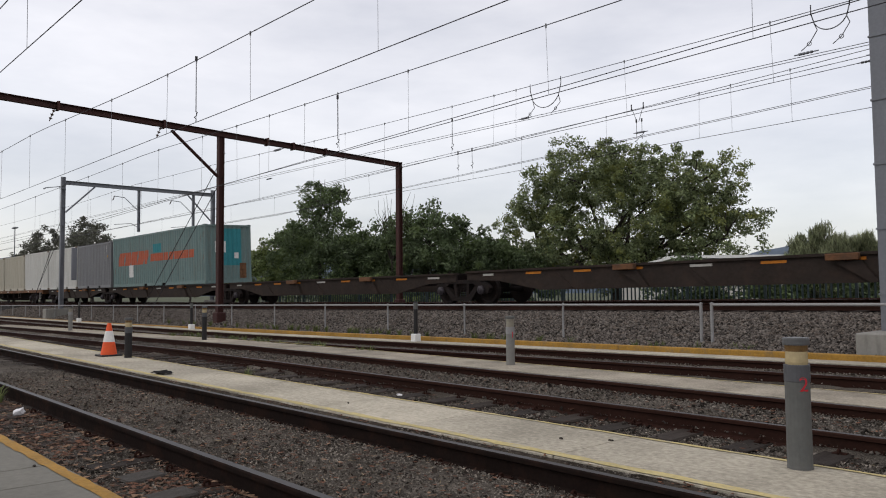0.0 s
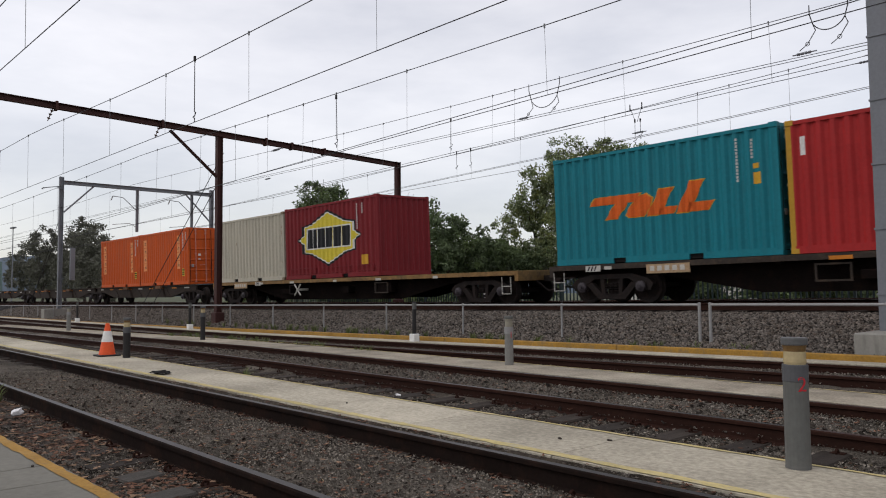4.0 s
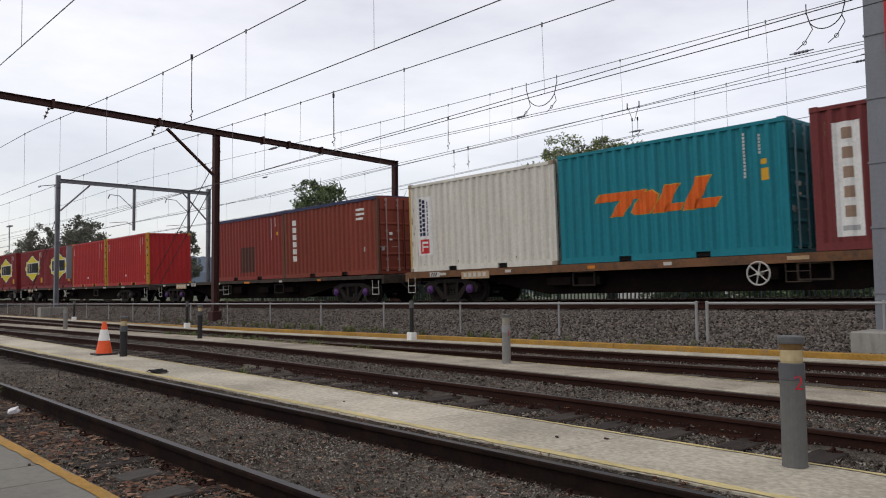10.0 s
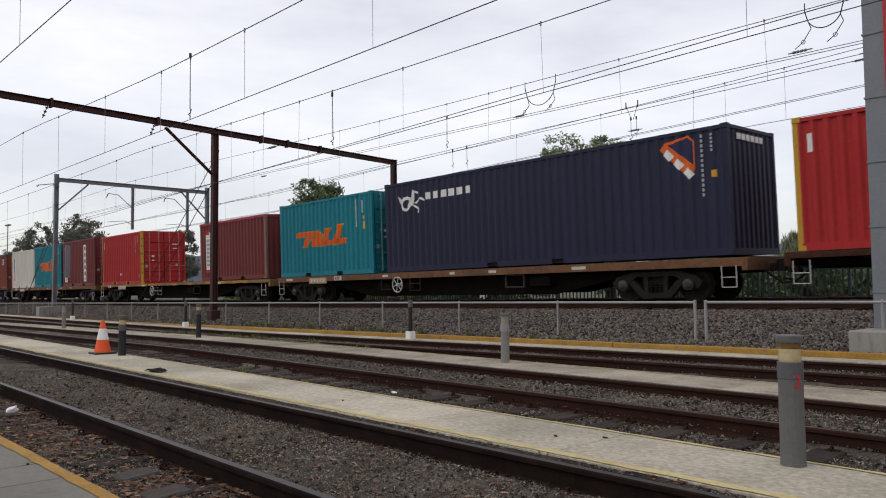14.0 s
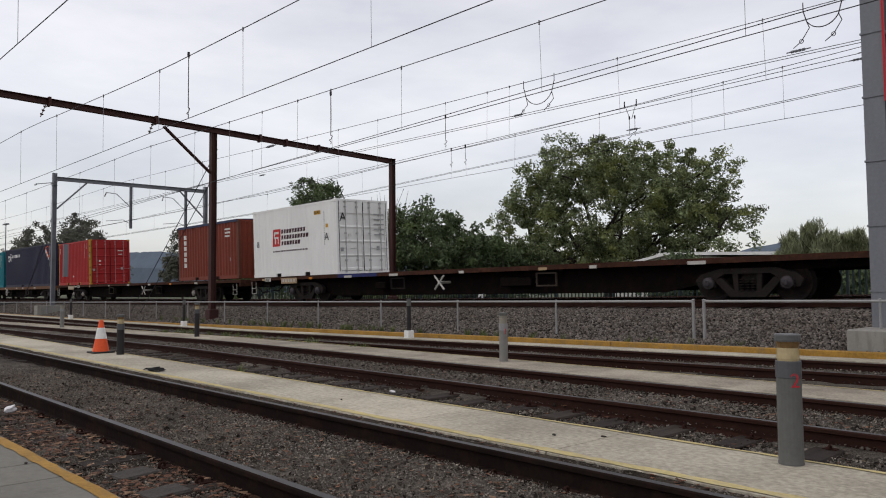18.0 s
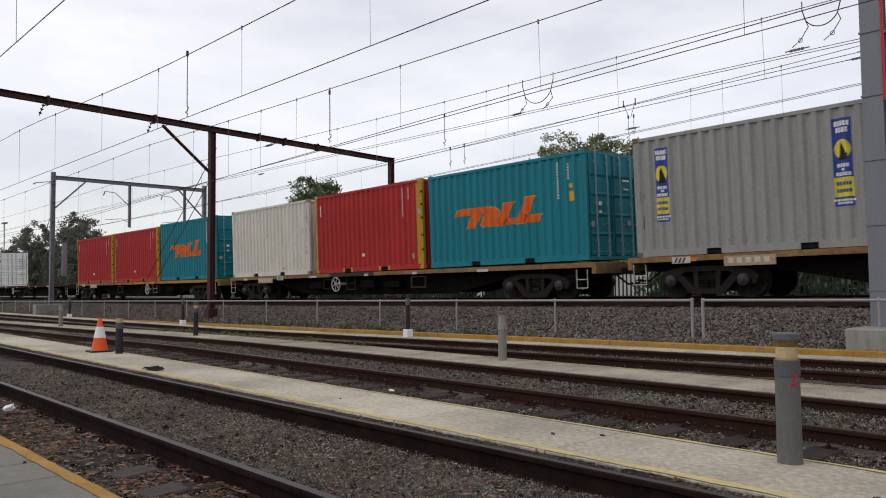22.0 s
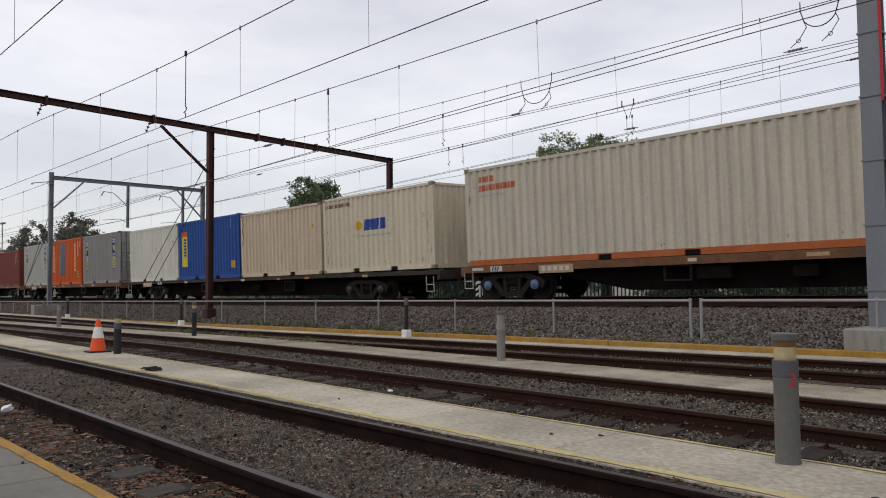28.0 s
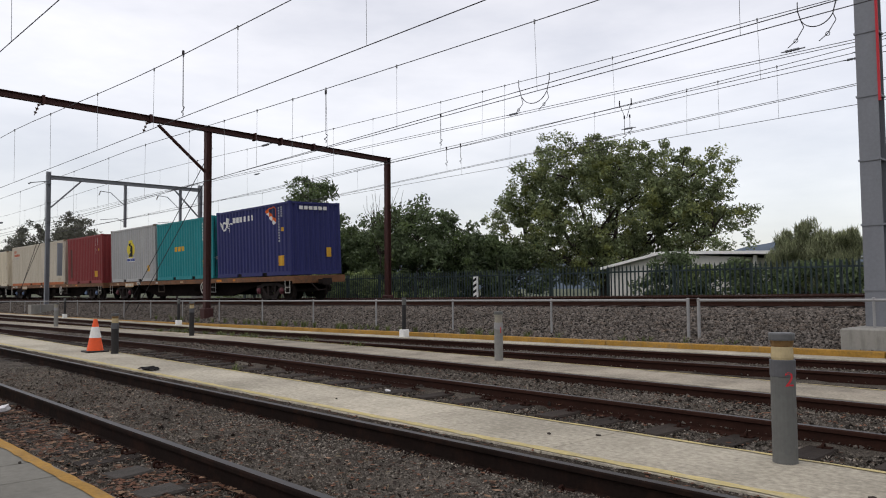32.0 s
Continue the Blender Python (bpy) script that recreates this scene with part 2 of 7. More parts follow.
M["dry_leaf"] = surf("dry_leaf", (0.095, 0.046, 0.028), rough=0.9, var=0.6, big=1.6, fine=60, bump=0, isle=0.75)
M["tan_leaf"] = surf("tan_leaf", (0.20, 0.125, 0.08), rough=0.9, var=0.4, big=2.6, fine=60, bump=0, isle=0.5)
M["crumb"] = surf("dirt_crumb", (0.163, 0.142, 0.118), rough=0.95, var=0.6, big=1.3, fine=50, bump=0, isle=0.6, spec=0.04)
M["straw"] = surf("straw", (0.24, 0.19, 0.12), rough=0.9, var=0.3, big=2, fine=50, bump=0, isle=0.5)
M["weed"] = surf("weed", (0.10, 0.12, 0.04), rough=0.8, var=0.2, big=9, fine=60, bump=0, isle=0.35)
for nm, c in (("black", (0.018, 0.018, 0.02)), ("yellow", (0.62, 0.50, 0.05)), ("white", (0.66, 0.65, 0.62)), ("orange", (0.60, 0.105, 0.014)),
              ("gold", (0.55, 0.30, 0.03)), ("red", (0.48, 0.03, 0.03)), ("blue", (0.03, 0.06, 0.25)), ("pale_orange", (0.72, 0.30, 0.12)),
              ("grey", (0.35, 0.35, 0.35)), ("brick", (0.42, 0.11, 0.06)), ("brown", (0.20, 0.10, 0.06)), ("dark_teal", (0.02, 0.14, 0.17)), ("bright_teal", (0.04, 0.22, 0.245)), ("slate", (0.10, 0.11, 0.13)), ("dusk", (0.02, 0.022, 0.06)), ("faint", (0.27, 0.18, 0.13)), ("chalk", (0.50, 0.48, 0.45)), ("plum", (0.06, 0.022, 0.03)), ("faded_red", (0.335, 0.02, 0.0205)), ("soot", (0.075, 0.03, 0.022))):
    M["mark_" + nm] = surf("mark_" + nm, c, rough=0.55, var=0.14, big=2.5, fine=20, bump=0)


def leaf_mat(name, base, var=0.6, patchy=0.3, young=None):
    m = surf(name, base, rough=0.6, var=patchy, big=0.3, fine=3, bump=0, isle=var, tint=young, tint_amt=0.85)
    nt = m.node_tree
    b, out = nt.nodes["Principled BSDF"], nt.nodes["Material Output"]
    b.inputs["Specular IOR Level"].default_value = 0.3
    tl = nt.nodes.new("ShaderNodeBsdfTranslucent")
    mx = nt.nodes.new("ShaderNodeMixShader")
    mx.inputs[0].default_value = 0.32
    nt.links.new(b.inputs["Base Color"].links[0].from_socket, tl.inputs["Color"])
    nt.links.new(b.outputs[0], mx.inputs[1])
    nt.links.new(tl.outputs[0], mx.inputs[2])
    nt.links.new(mx.outputs[0], out.inputs["Surface"])
    return m


M["leaf_tree"] = leaf_mat("leaf_tree", (0.15, 0.18, 0.085), 0.65, 0.5, (0.34, 0.35, 0.08))
M["leaf_dark"] = leaf_mat("leaf_dark", (0.098, 0.13, 0.062), 0.6, 0.35, (0.16, 0.215, 0.06))
M["leaf_shrub"] = leaf_mat("leaf_shrub", (0.15, 0.19, 0.07), 0.6, 0.35, (0.24, 0.27, 0.08))
M["leaf_olive"] = leaf_mat("leaf_olive", (0.26, 0.28, 0.155))
M["leaf_far"] = leaf_mat("leaf_far", (0.115, 0.115, 0.088), 0.35)


# ---- shapes ----
def box(bm, x0, x1, y0, y1, z0, z1):
    v = [bm.verts.new(c) for c in ((x0, y0, z0), (x1, y0, z0), (x1, y1, z0), (x0, y1, z0), (x0, y0, z1), (x1, y0, z1), (x1, y1, z1), (x0, y1, z1))]
    for f in ((3, 2, 1, 0), (4, 5, 6, 7), (0, 1, 5, 4), (1, 2, 6, 5), (2, 3, 7, 6), (3, 0, 4, 7)):
        bm.faces.new([v[i] for i in f])
    return v


def prism(bm, poly, axis, a, b):
    """Extrude a closed outline (pairs of numbers) along an axis from a to b."""
    def at(p, q):
        return ((q, p[0], p[1]), (p[0], q, p[1]), (p[0], p[1], q))["xyz".index(axis)]
    u = [bm.verts.new(at(p, a)) for p in poly]
    w = [bm.verts.new(at(p, b)) for p in poly]
    n = len(poly)
    for i in range(n):
        bm.faces.new((u[i], u[(i + 1) % n], w[(i + 1) % n], w[i]))
    bm.faces.new(u[::-1])
    bm.faces.new(w)


def tube(bm, p, q, r, n=8, r2=None):
    """A round bar from p to q."""
    p, q = Vector(p), Vector(q)
    m = (q - p).to_track_quat("Z", "Y").to_matrix()
    r2 = r if r2 is None else r2
    u, w = [], []
    for i in range(n):
        a = 2 * math.pi * i / n
        d = m @ Vector((math.cos(a), math.sin(a), 0))
        u.append(bm.verts.new(p + d * r))
        w.append(bm.verts.new(q + d * r2))
    for i in range(n):
        bm.faces.new((u[i], u[(i + 1) % n], w[(i + 1) % n], w[i]))
    bm.faces.new(u[::-1])
    bm.faces.new(w)


def turned(bm, rows, n=16, cx=0.0, cy=0.0):
    """A turned shape: rows of (radius, height), closed at both ends."""
    rings = [[bm.verts.new((cx + r * math.cos(2 * math.pi * i / n), cy + r * math.sin(2 * math.pi * i / n), z)) for i in range(n)] for r, z in rows]
    for a, b in zip(rings, rings[1:]):
        for i in range(n):
            bm.faces.new((a[i], a[(i + 1) % n], b[(i + 1) % n], b[i]))
    bm.faces.new(rings[0][::-1])
    bm.faces.new(rings[-1])


def ring(bm, c, r, t, axis, n=14, k=6):
    """A thin hoop of radius r and thickness t round an axis."""
    c = Vector(c)
    loops = []
    for i in range(n):
        a = 2 * math.pi * i / n
        loop = []
        for j in range(k):
            b = 2 * math.pi * j / k
            rr, h = r + t * math.cos(b), t * math.sin(b)
            u, w = rr * math.cos(a), rr * math.sin(a)
            loop.append(bm.verts.new(c + Vector({"x": (h, u, w), "y": (u, h, w), "z": (u, w, h)}[axis])))
        loops.append(loop)
    for i in range(n):
        for j in range(k):
            bm.faces.new((loops[i][j], loops[(i + 1) % n][j], loops[(i + 1) % n][(j + 1) % k], loops[i][(j + 1) % k]))


def chamfer(bm, w):
    bmesh.ops.bevel(bm, geom=bm.edges[:], offset=w, segments=1, affect="EDGES")


def to_mesh(name, bm, material):
    me = bpy.data.meshes.new(name)
    bmesh.ops.recalc_face_normals(bm, faces=bm.faces[:])
    bm.to_mesh(me)
    bm.free()
    if material:
        me.materials.append(material)
    return me


def part(name, bm, material, parent=None, label="", at=None):
    """One mesh object under a thing or a part (or at top level, when it is a thing of one mesh)."""
    me = bm if isinstance(bm, bpy.types.Mesh) else to_mesh(name, bm, material)
    ob = new(name, me)
    if parent:
        ob.parent = parent
    if at is not None:
        ob.matrix_basis = at if isinstance(at, Matrix) else Matrix.Translation(at)
    if label:
        ob["label"] = label
    return ob


def thing(name, label, category, group="", kind="", at=None):
    ob = new(name)
    ob.empty_display_size = 0.2
    if at is not None:
        ob.matrix_basis = at if isinstance(at, Matrix) else Matrix.Translation(at)
    return tagged(ob, label, category, group, kind)


SHAPES = {}


def shape(key, build, material):
    """A mesh made once and shared by alike parts."""
    if key not in SHAPES:
        bm = bmesh.new()
        build(bm)
        SHAPES[key] = to_mesh(str(key[0]), bm, material)
    return SHAPES[key]


def raw_mesh(name, verts, faces, material):
    me = bpy.data.meshes.new(name)
    me.from_pydata(verts, [], faces)
    me.materials.append(material)
    me.update()
    return me


# ---- the ground and the tracks ----
Y_T1, Y_T2, Y_T3, Y_M1, Y_M2 = 3.0525, 6.894, 10.85, 17.39, 21.2
RAIL_M, CANT = 0.78, 1.7
X0, X1 = -420.0, 460.0


def held(x, lo=-60.0, hi=5.0):
    return np.clip(x, lo, hi)


def grade_main(x):
    """The main line falls gently to the left."""
    return 0.0077 * (held(x, -26.0, 25.0) + 16.0) + 0.003 * (held(x, -45.0, -26.0) + 26.0)


def grade_kerb(x):
    return 0.0073 * (held(x, -34.0) + 12.0)


def grade_fence(x):
    return 0.0057 * (held(x, -70.0, 10.0) + 7.0)


# the yard tracks draw together to the left: side shift and rise along each
SHIFT1, SHIFT_P1, SHIFT2 = (lambda x: -0.0158 * held(x, -60, 25)), (lambda x: -0.022 * held(x, -60, 25)), (lambda x: -0.032 * held(x, -60, 25))
RISE2, RISE3 = (lambda x: -0.01 * np.maximum(0.0, -15.0 - held(x))), (lambda x: 0.0077 * (held(x, -22.0) + 6.0))
LEVEL = lambda x: 0.0 * x


def bed(x, y):
    """Height of the dirt: fuller between the rails, lower beside the sleeper ends, following the rise of each track."""
    x, y = np.asarray(x, float), np.asarray(y, float)
    z = np.where(y > 4.4, -0.172, -0.165)
    for yc, inner, shift in ((Y_T1, -0.132, SHIFT1), (Y_T2, -0.122, SHIFT2), (Y_T3, -0.125, LEVEL)):
        off = np.abs(y - yc - shift(x))
        z = np.where(off < (0.60 if yc < 4 else 0.78), inner, z)
    k = np.clip((y - 8.4 - SHIFT2(x)) / 1.2, 0, 1)
    m = np.clip((y - 5.0) / 0.8, 0, 1)
    return z + m * (1 - k) * RISE2(x) + k * RISE3(x)


def build_ground():
    bm = bmesh.new()
    x0, x1, y0, y1 = -4000, 4000, -4000, 4000
    vs = [bm.verts.new(c) for c in ((x0, y0, -0.36), (x1, y0, -0.36), (x1, y1, -0.36), (x0, y1, -0.36))]
    bm.faces.new(vs)
    tagged(part("ground", bm, M["land"]), "rough grassy land reaching the horizon", "ground", kind="structure")
    # yard bed of dirt and fine gravel, gently uneven
    rng = np.random.default_rng(3)
    xs = np.concatenate([np.linspace(X0, -40, 40), np.arange(-39.8, 2, 0.2), np.linspace(3, X1, 40)])
    ys = np.concatenate([np.arange(-6, 1.4, 0.8), np.arange(1.4, 12.5, 0.15), [12.6]])
    verts, faces = [], []
    for y in ys:
        base = bed(xs, np.full(len(xs), y))
        for x, z in zip(xs, base):
            verts.append((x, y, z + 0.016 * noise.noise((x * 1.3, y * 1.3, 0)) + 0.012 * noise.noise((x * 6, y * 6, 3))))
    n = len(xs)
    for j in range(len(ys) - 1):
        for i in range(n - 1):
            faces.append((j * n + i, j * n + i + 1, (j + 1) * n + i + 1, (j + 1) * n + i))
    ob = part("yard_ground", raw_mesh("yard_ground", verts, faces, M["dirt"]), None)
    tagged(ob, "dark dirt and fine gravel between the yard tracks", "ground", kind="structure")


def bank_grade(x, y):
    w = np.clip((y - 12.3) / 3.0, 0, 1)
    return (1 - w) * grade_kerb(x) + w * grade_main(x)


def build_bank():
    """The raised ballast bed that carries the two main tracks."""
    prof = [(12.36, -0.35), (12.40, -0.02), (13.0, 0.07), (13.6, 0.19), (14.2, 0.32), (14.8, 0.42), (15.3, 0.475), (15.8, 0.50), (16.6, 0.52), (18.2, 0.58), (19.4, 0.60),
            (20.4, 0.62), (22.0, 0.62), (22.8, 0.4), (23.4, 0.0), (23.8, -0.5)]
    xs = np.concatenate([np.linspace(X0, -70, 30), np.arange(-69.5, -2, 0.25), np.linspace(-1.5, X1, 40)])
    verts, faces = [], []
    for y, z in prof:
        for x in xs:
            verts.append((x, y, z + bank_grade(x, y) + 0.03 * noise.noise((x * 0.9, y * 2, 5))))
    n = len(xs)
    for j in range(len(prof) - 1):
        for i in range(n - 1):
            faces.append((j * n + i, j * n + i + 1, (j + 1) * n + i + 1, (j + 1) * n + i))
    ob = part("ballast_bank", raw_mesh("ballast_bank", verts, faces, M["shaded_ballast_bed"]), None)
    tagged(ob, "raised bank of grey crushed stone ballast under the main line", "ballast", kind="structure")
    py = [p[0] for p in prof]
    pz = [p[1] for p in prof]
    return lambda y: float(np.interp(y, py, pz))


CUBE = np.array([(-1, -1, -1), (1, -1, -1), (1, 1, -1), (-1, 1, -1), (-1, -1, 1), (1, -1, 1), (1, 1, 1), (-1, 1, 1)], float) * 0.5
CUBE_F = np.array([(3, 2, 1, 0), (4, 5, 6, 7), (0, 1, 5, 4), (1, 2, 6, 5), (2, 3, 7, 6), (3, 0, 4, 7)])


def scatter(name, count, seed, place, size, material, label, category, flat=1.0, power=1.6):
    """Many small angular pieces in one mesh: place(rng) gives x, y, z arrays."""
    rng = np.random.default_rng(seed)
    x, y, z = place(rng, count)
    s = size[0] + (size[1] - size[0]) * rng.random(count) ** power
    q = rng.normal(size=(count, 4))
    q /= np.linalg.norm(q, axis=1)[:, None]
    w, a, b, c = q.T
    rot = np.empty((count, 3, 3))
    rot[:, 0] = np.stack([1 - 2 * (b * b + c * c), 2 * (a * b - c * w), 2 * (a * c + b * w)], 1)
    rot[:, 1] = np.stack([2 * (a * b + c * w), 1 - 2 * (a * a + c * c), 2 * (b * c - a * w)], 1)
    rot[:, 2] = np.stack([2 * (a * c - b * w), 2 * (b * c + a * w), 1 - 2 * (a * a + b * b)], 1)
    pts = CUBE[None] * (1 + 0.7 * (rng.random((count, 8, 3)) - 0.5)) * (s[:, None, None] * np.array([1.25, 1.0, 0.75]))
    pts = np.einsum("nij,nkj->nki", rot, pts)
    pts[:, :, 2] *= flat
    pts += np.stack([x, y, z], 1)[:, None]
    faces = (CUBE_F[None] + 8 * np.arange(count)[:, None, None]).reshape(-1, 4)
    me = bpy.data.meshes.new(name)
    me.vertices.add(count * 8)
    me.vertices.foreach_set("co", pts.reshape(-1))
    me.loops.add(count * 24)
    me.loops.foreach_set("vertex_index", faces.reshape(-1).astype(np.int32))
    me.polygons.add(count * 6)
    me.polygons.foreach_set("loop_start", np.arange(0, count * 24, 4, dtype=np.int32))
    me.update(calc_edges=True)
    me.materials.append(material)
    return tagged(new(name, me), label, category, kind="stuff")


STATIONS = (-420.0, -200.0, -130.0, -85.0, -70.0, -60.0, -45.0, -34.0, -26.0, -22.0, -15.0, -8.0, 0.0, 5.0, 25.0, 60.0, 200.0, 460.0)


def rail_mesh(key, shift, rise):
    """A flat-bottomed rail along a line, its worn head in a second material."""
    half = [(0.07, -0.168), (0.07, -0.158), (0.012, -0.135), (0.010, -0.045), (0.036, -0.034), (0.036, -0.010), (0.028, 0.0)]
    outline = half + [(-a, b) for a, b in half[::-1]]
    bm = bmesh.new()
    rings = [[bm.verts.new((x, a + shift(x), b + rise(x))) for a, b in outline] for x in STATIONS]
    n = len(outline)
    for p, q in zip(rings, rings[1:]):
        for i in range(n):
            f = bm.faces.new((p[i], p[(i + 1) % n], q[(i + 1) % n], q[i]))
            f.material_index = 1 if i == 6 else 0
    bm.faces.new(rings[0][::-1])
    bm.faces.new(rings[-1])
    me = to_mesh("rail", bm, M[key])
    me.materials.append(M["railtop"])
    return me


def build_track(y, z, cant, x_near, label, sleeper_z, spacing=0.61, clips=None, shift=LEVEL, rise=LEVEL):
    tr = tagged(thing("railway_track", "", ""), label, "railway track", "railway tracks", "structure", )
    tr.matrix_basis = pose(0, y, z, cant)
    rail = rail_mesh("rail" if y < 4 else "rail_red", shift, rise)
    for side in (-0.7525, 0.7525):
        part("rail", rail, None, tr, at=(0, side, 0))
    me = shape(("sleeper",), lambda bm: (box(bm, -0.12, 0.12, -1.3, 1.3, -0.13, 0.0), chamfer(bm, 0.014)), M["sleeper"])
    rng = random.Random(int(y * 100))
    x = x_near[0]
    while x < x_near[1]:
        part("sleeper", me, None, tr, at=pose(x + rng.uniform(-0.02, 0.02), shift(x) + rng.uniform(-0.04, 0.04), sleeper_z + rise(x) + rng.uniform(-0.008, 0.008), 0, 0, rng.uniform(-1.2, 1.2)))
        x += spacing
    bm = bmesh.new()
    for a, b in ((X0, x_near[0] - spacing), (x, X1)):
        u = a
        while u < b:
            box(bm, u - 0.115, u + 0.115, shift(u) - 1.22, shift(u) + 1.22, sleeper_z + rise(u) - 0.13, sleeper_z + rise(u))
            u += spacing * 2
    tagged(part("far_sleepers", bm, M["sleeper"], tr), kind="stuff")
    if clips:
        def clip(bm):
            ring(bm, (0, 0.02, 0.012), 0.021, 0.010, "x", 10, 5)
            box(bm, -0.05, 0.05, -0.05, 0.03, -0.02, 0.004)
        cm = shape(("rail_clip",), clip, M["rail_red"])
        u = clips[0]
        while u < clips[1]:
            for side in (-0.7525, 0.7525):
                for d in (-0.1, 0.1):
                    part("rail_clip", cm, None, tr, at=pose(u, side + d + shift(u), sleeper_z + rise(u) + 0.004, 0, 0, 0 if d > 0 else 180))
            u += spacing
    return tr


def bend(bm, shift, rise):
    for v in bm.verts:
        v.co.y, v.co.z = v.co.y + float(shift(v.co.x)), v.co.z + float(rise(v.co.x))


def build_slabs(name, y0, y1, z1, thick, joints, material, label, group="", shift=LEVEL, rise=LEVEL, gap=0.003):
    """A concrete strip poured in bays with open joints between."""
    top = thing(name, label, "concrete path", group, "structure")
    for a, b in zip(joints, joints[1:]):
        bm = bmesh.new()
        box(bm, a + gap, b - gap, y0, y1, z1 - thick, z1)
        if b - a < 20:
            chamfer(bm, 0.004)
        bend(bm, shift, rise)
        part("slab", bm, material, top)
    return top


def line_strip(bm, x0, x1, y0, y1, z, seed, step=0.12, ragged=0.012):
    """A painted stripe with a worn, uneven edge."""
    rng = random.Random(seed)
    x, prev = x0, None
    while x <= x1:
        a = bm.verts.new((x, y0 + rng.uniform(-ragged, ragged), z))
        b = bm.verts.new((x, y1 + rng.uniform(-ragged, ragged), z))
        if prev:
            bm.faces.new((prev[0], a, b, prev[1]))
        prev = (a, b)
        x += step


def span(a, b, step):
    out = [a]
    while out[-1] + step < b - step * 0.4:
        out.append(out[-1] + step)
    return out + [b]


build_ground()
bank = build_bank()
build_track(Y_T1, 0.0, 0, (-26, 1.5), "rusty rails of the nearest yard track, sunk in dirt", -0.143, clips=(-9, 0.5), shift=SHIFT1)
build_track(Y_T2, 0.0, 0, (-34, -0.5), "rusty yard track on old timber sleepers", -0.142, clips=(-12, -1), shift=SHIFT2, rise=RISE2)
build_track(Y_T3, 0.0, 0, (-44, -2), "rusty yard track beside the yellow kerb", -0.15, rise=RISE3)
build_track(Y_M1, RAIL_M, CANT, (-72, -3), "main line track on grey ballast under the freight train", -0.165, rise=grade_main)
build_track(Y_M2, RAIL_M + 0.02, 0, (-60, -5), "second main line track on grey ballast", -0.165, rise=grade_main)

PATH1 = [-420, -120, -60, -34.1, -27.6, -21.1, -17.3, -12.9, -8.4, -4.93, -3.30, 0.7, 5.0, 12, 40, 460]
p1 = build_slabs("yard_path", 3.955, 4.93, 0.0, 0.22, PATH1, M["concrete"], "pale concrete path between yard tracks with faded yellow edges", shift=SHIFT_P1, gap=0.005)
for y0, y1, seed, ragged in ((3.962, 4.05, 1, 0.012), (4.885, 4.925, 2, 0.008)):
    bm = bmesh.new()
    line_strip(bm, -60, 6, y0, y1, 0.005, seed, ragged=ragged)
    bend(bm, SHIFT_P1, LEVEL)
    part("edge_line", bm, M["pale_line"], p1, "faded yellow edge line")
p2 = build_slabs("yard_path", 7.75, 8.68, 0.0, 0.2, span(-62, 6, 5.6), M["dim_worn_concrete"], "narrow pale concrete path between two yard tracks", shift=SHIFT2, rise=RISE2)
bm = bmesh.new()
line_strip(bm, -40, 6, 8.635, 8.675, 0.005, 6, ragged=0.008)
bend(bm, SHIFT2, RISE2)
part("edge_line", bm, M["pale_line"], p2, "faded yellow edge line")
p3 = build_slabs("kerb_path", 11.72, 12.235, 0.01, 0.22, span(-66, 6, 6.2), M["concrete"], "pale concrete margin along the last yard track", rise=RISE3)
pl = build_slabs("platform", -7.0, 1.56, 0.0, 0.3, [-60, -30, -18, -11.6, -7.9, -5.45, -4.93, -2.6, 0.1, 2.8, 8, 30], M["old_concrete"], "worn grey concrete platform with a yellow edge line", gap=0.007)
bm = bmesh.new()
line_strip(bm, -30, 6, 1.465, 1.545, 0.005, 4, ragged=0.009)
part("edge_line", bm, M["yellow_line"], pl, "chipped yellow edge line")
kerb = thing("yellow_kerb", "yellow painted timber kerb at the foot of the ballast bank", "kerb", kind="structure")
for a, b in zip(span(-66, 6, 4.8), span(-66, 6, 4.8)[1:]):
    bm = bmesh.new()
    box(bm, a + 0.004, b - 0.004, 12.24, 12.38, -0.2, 0.06)
    chamfer(bm, 0.012)
    bend(bm, LEVEL, grade_kerb)
    part("kerb_piece", bm, M["yellow_line"], kerb)


def build_verge():
    """Packed dirt filling the gap between the far rail of the nearest track and the path's edge."""
    verts, faces = [], []
    xs = np.arange(-40, 6.01, 0.1)
    rows = ((0.0, -0.15), (0.25, -0.07), (0.5, -0.035), (0.8, -0.02), (1.0, -0.014))
    for k, z in rows:
        for x in xs:
            y0, y1 = 3.805 + 0.075 + SHIFT1(x), 3.957 + SHIFT_P1(x)
            verts.append((x, y0 + (y1 - y0) * k, z + 0.012 * noise.noise((x * 2.2, k * 3, 7)) + 0.008 * noise.noise((x * 11, k * 5, 2))))
    n = len(xs)
    for j in range(len(rows) - 1):
        for i in range(n - 1):
            faces.append((j * n + i, j * n + i + 1, (j + 1) * n + i + 1, (j + 1) * n + i))
    tagged(part("verge", raw_mesh("verge", verts, faces, M["verge"]), None), "packed dark dirt filling the gap beside the concrete path", "dirt", kind="structure")


build_verge()


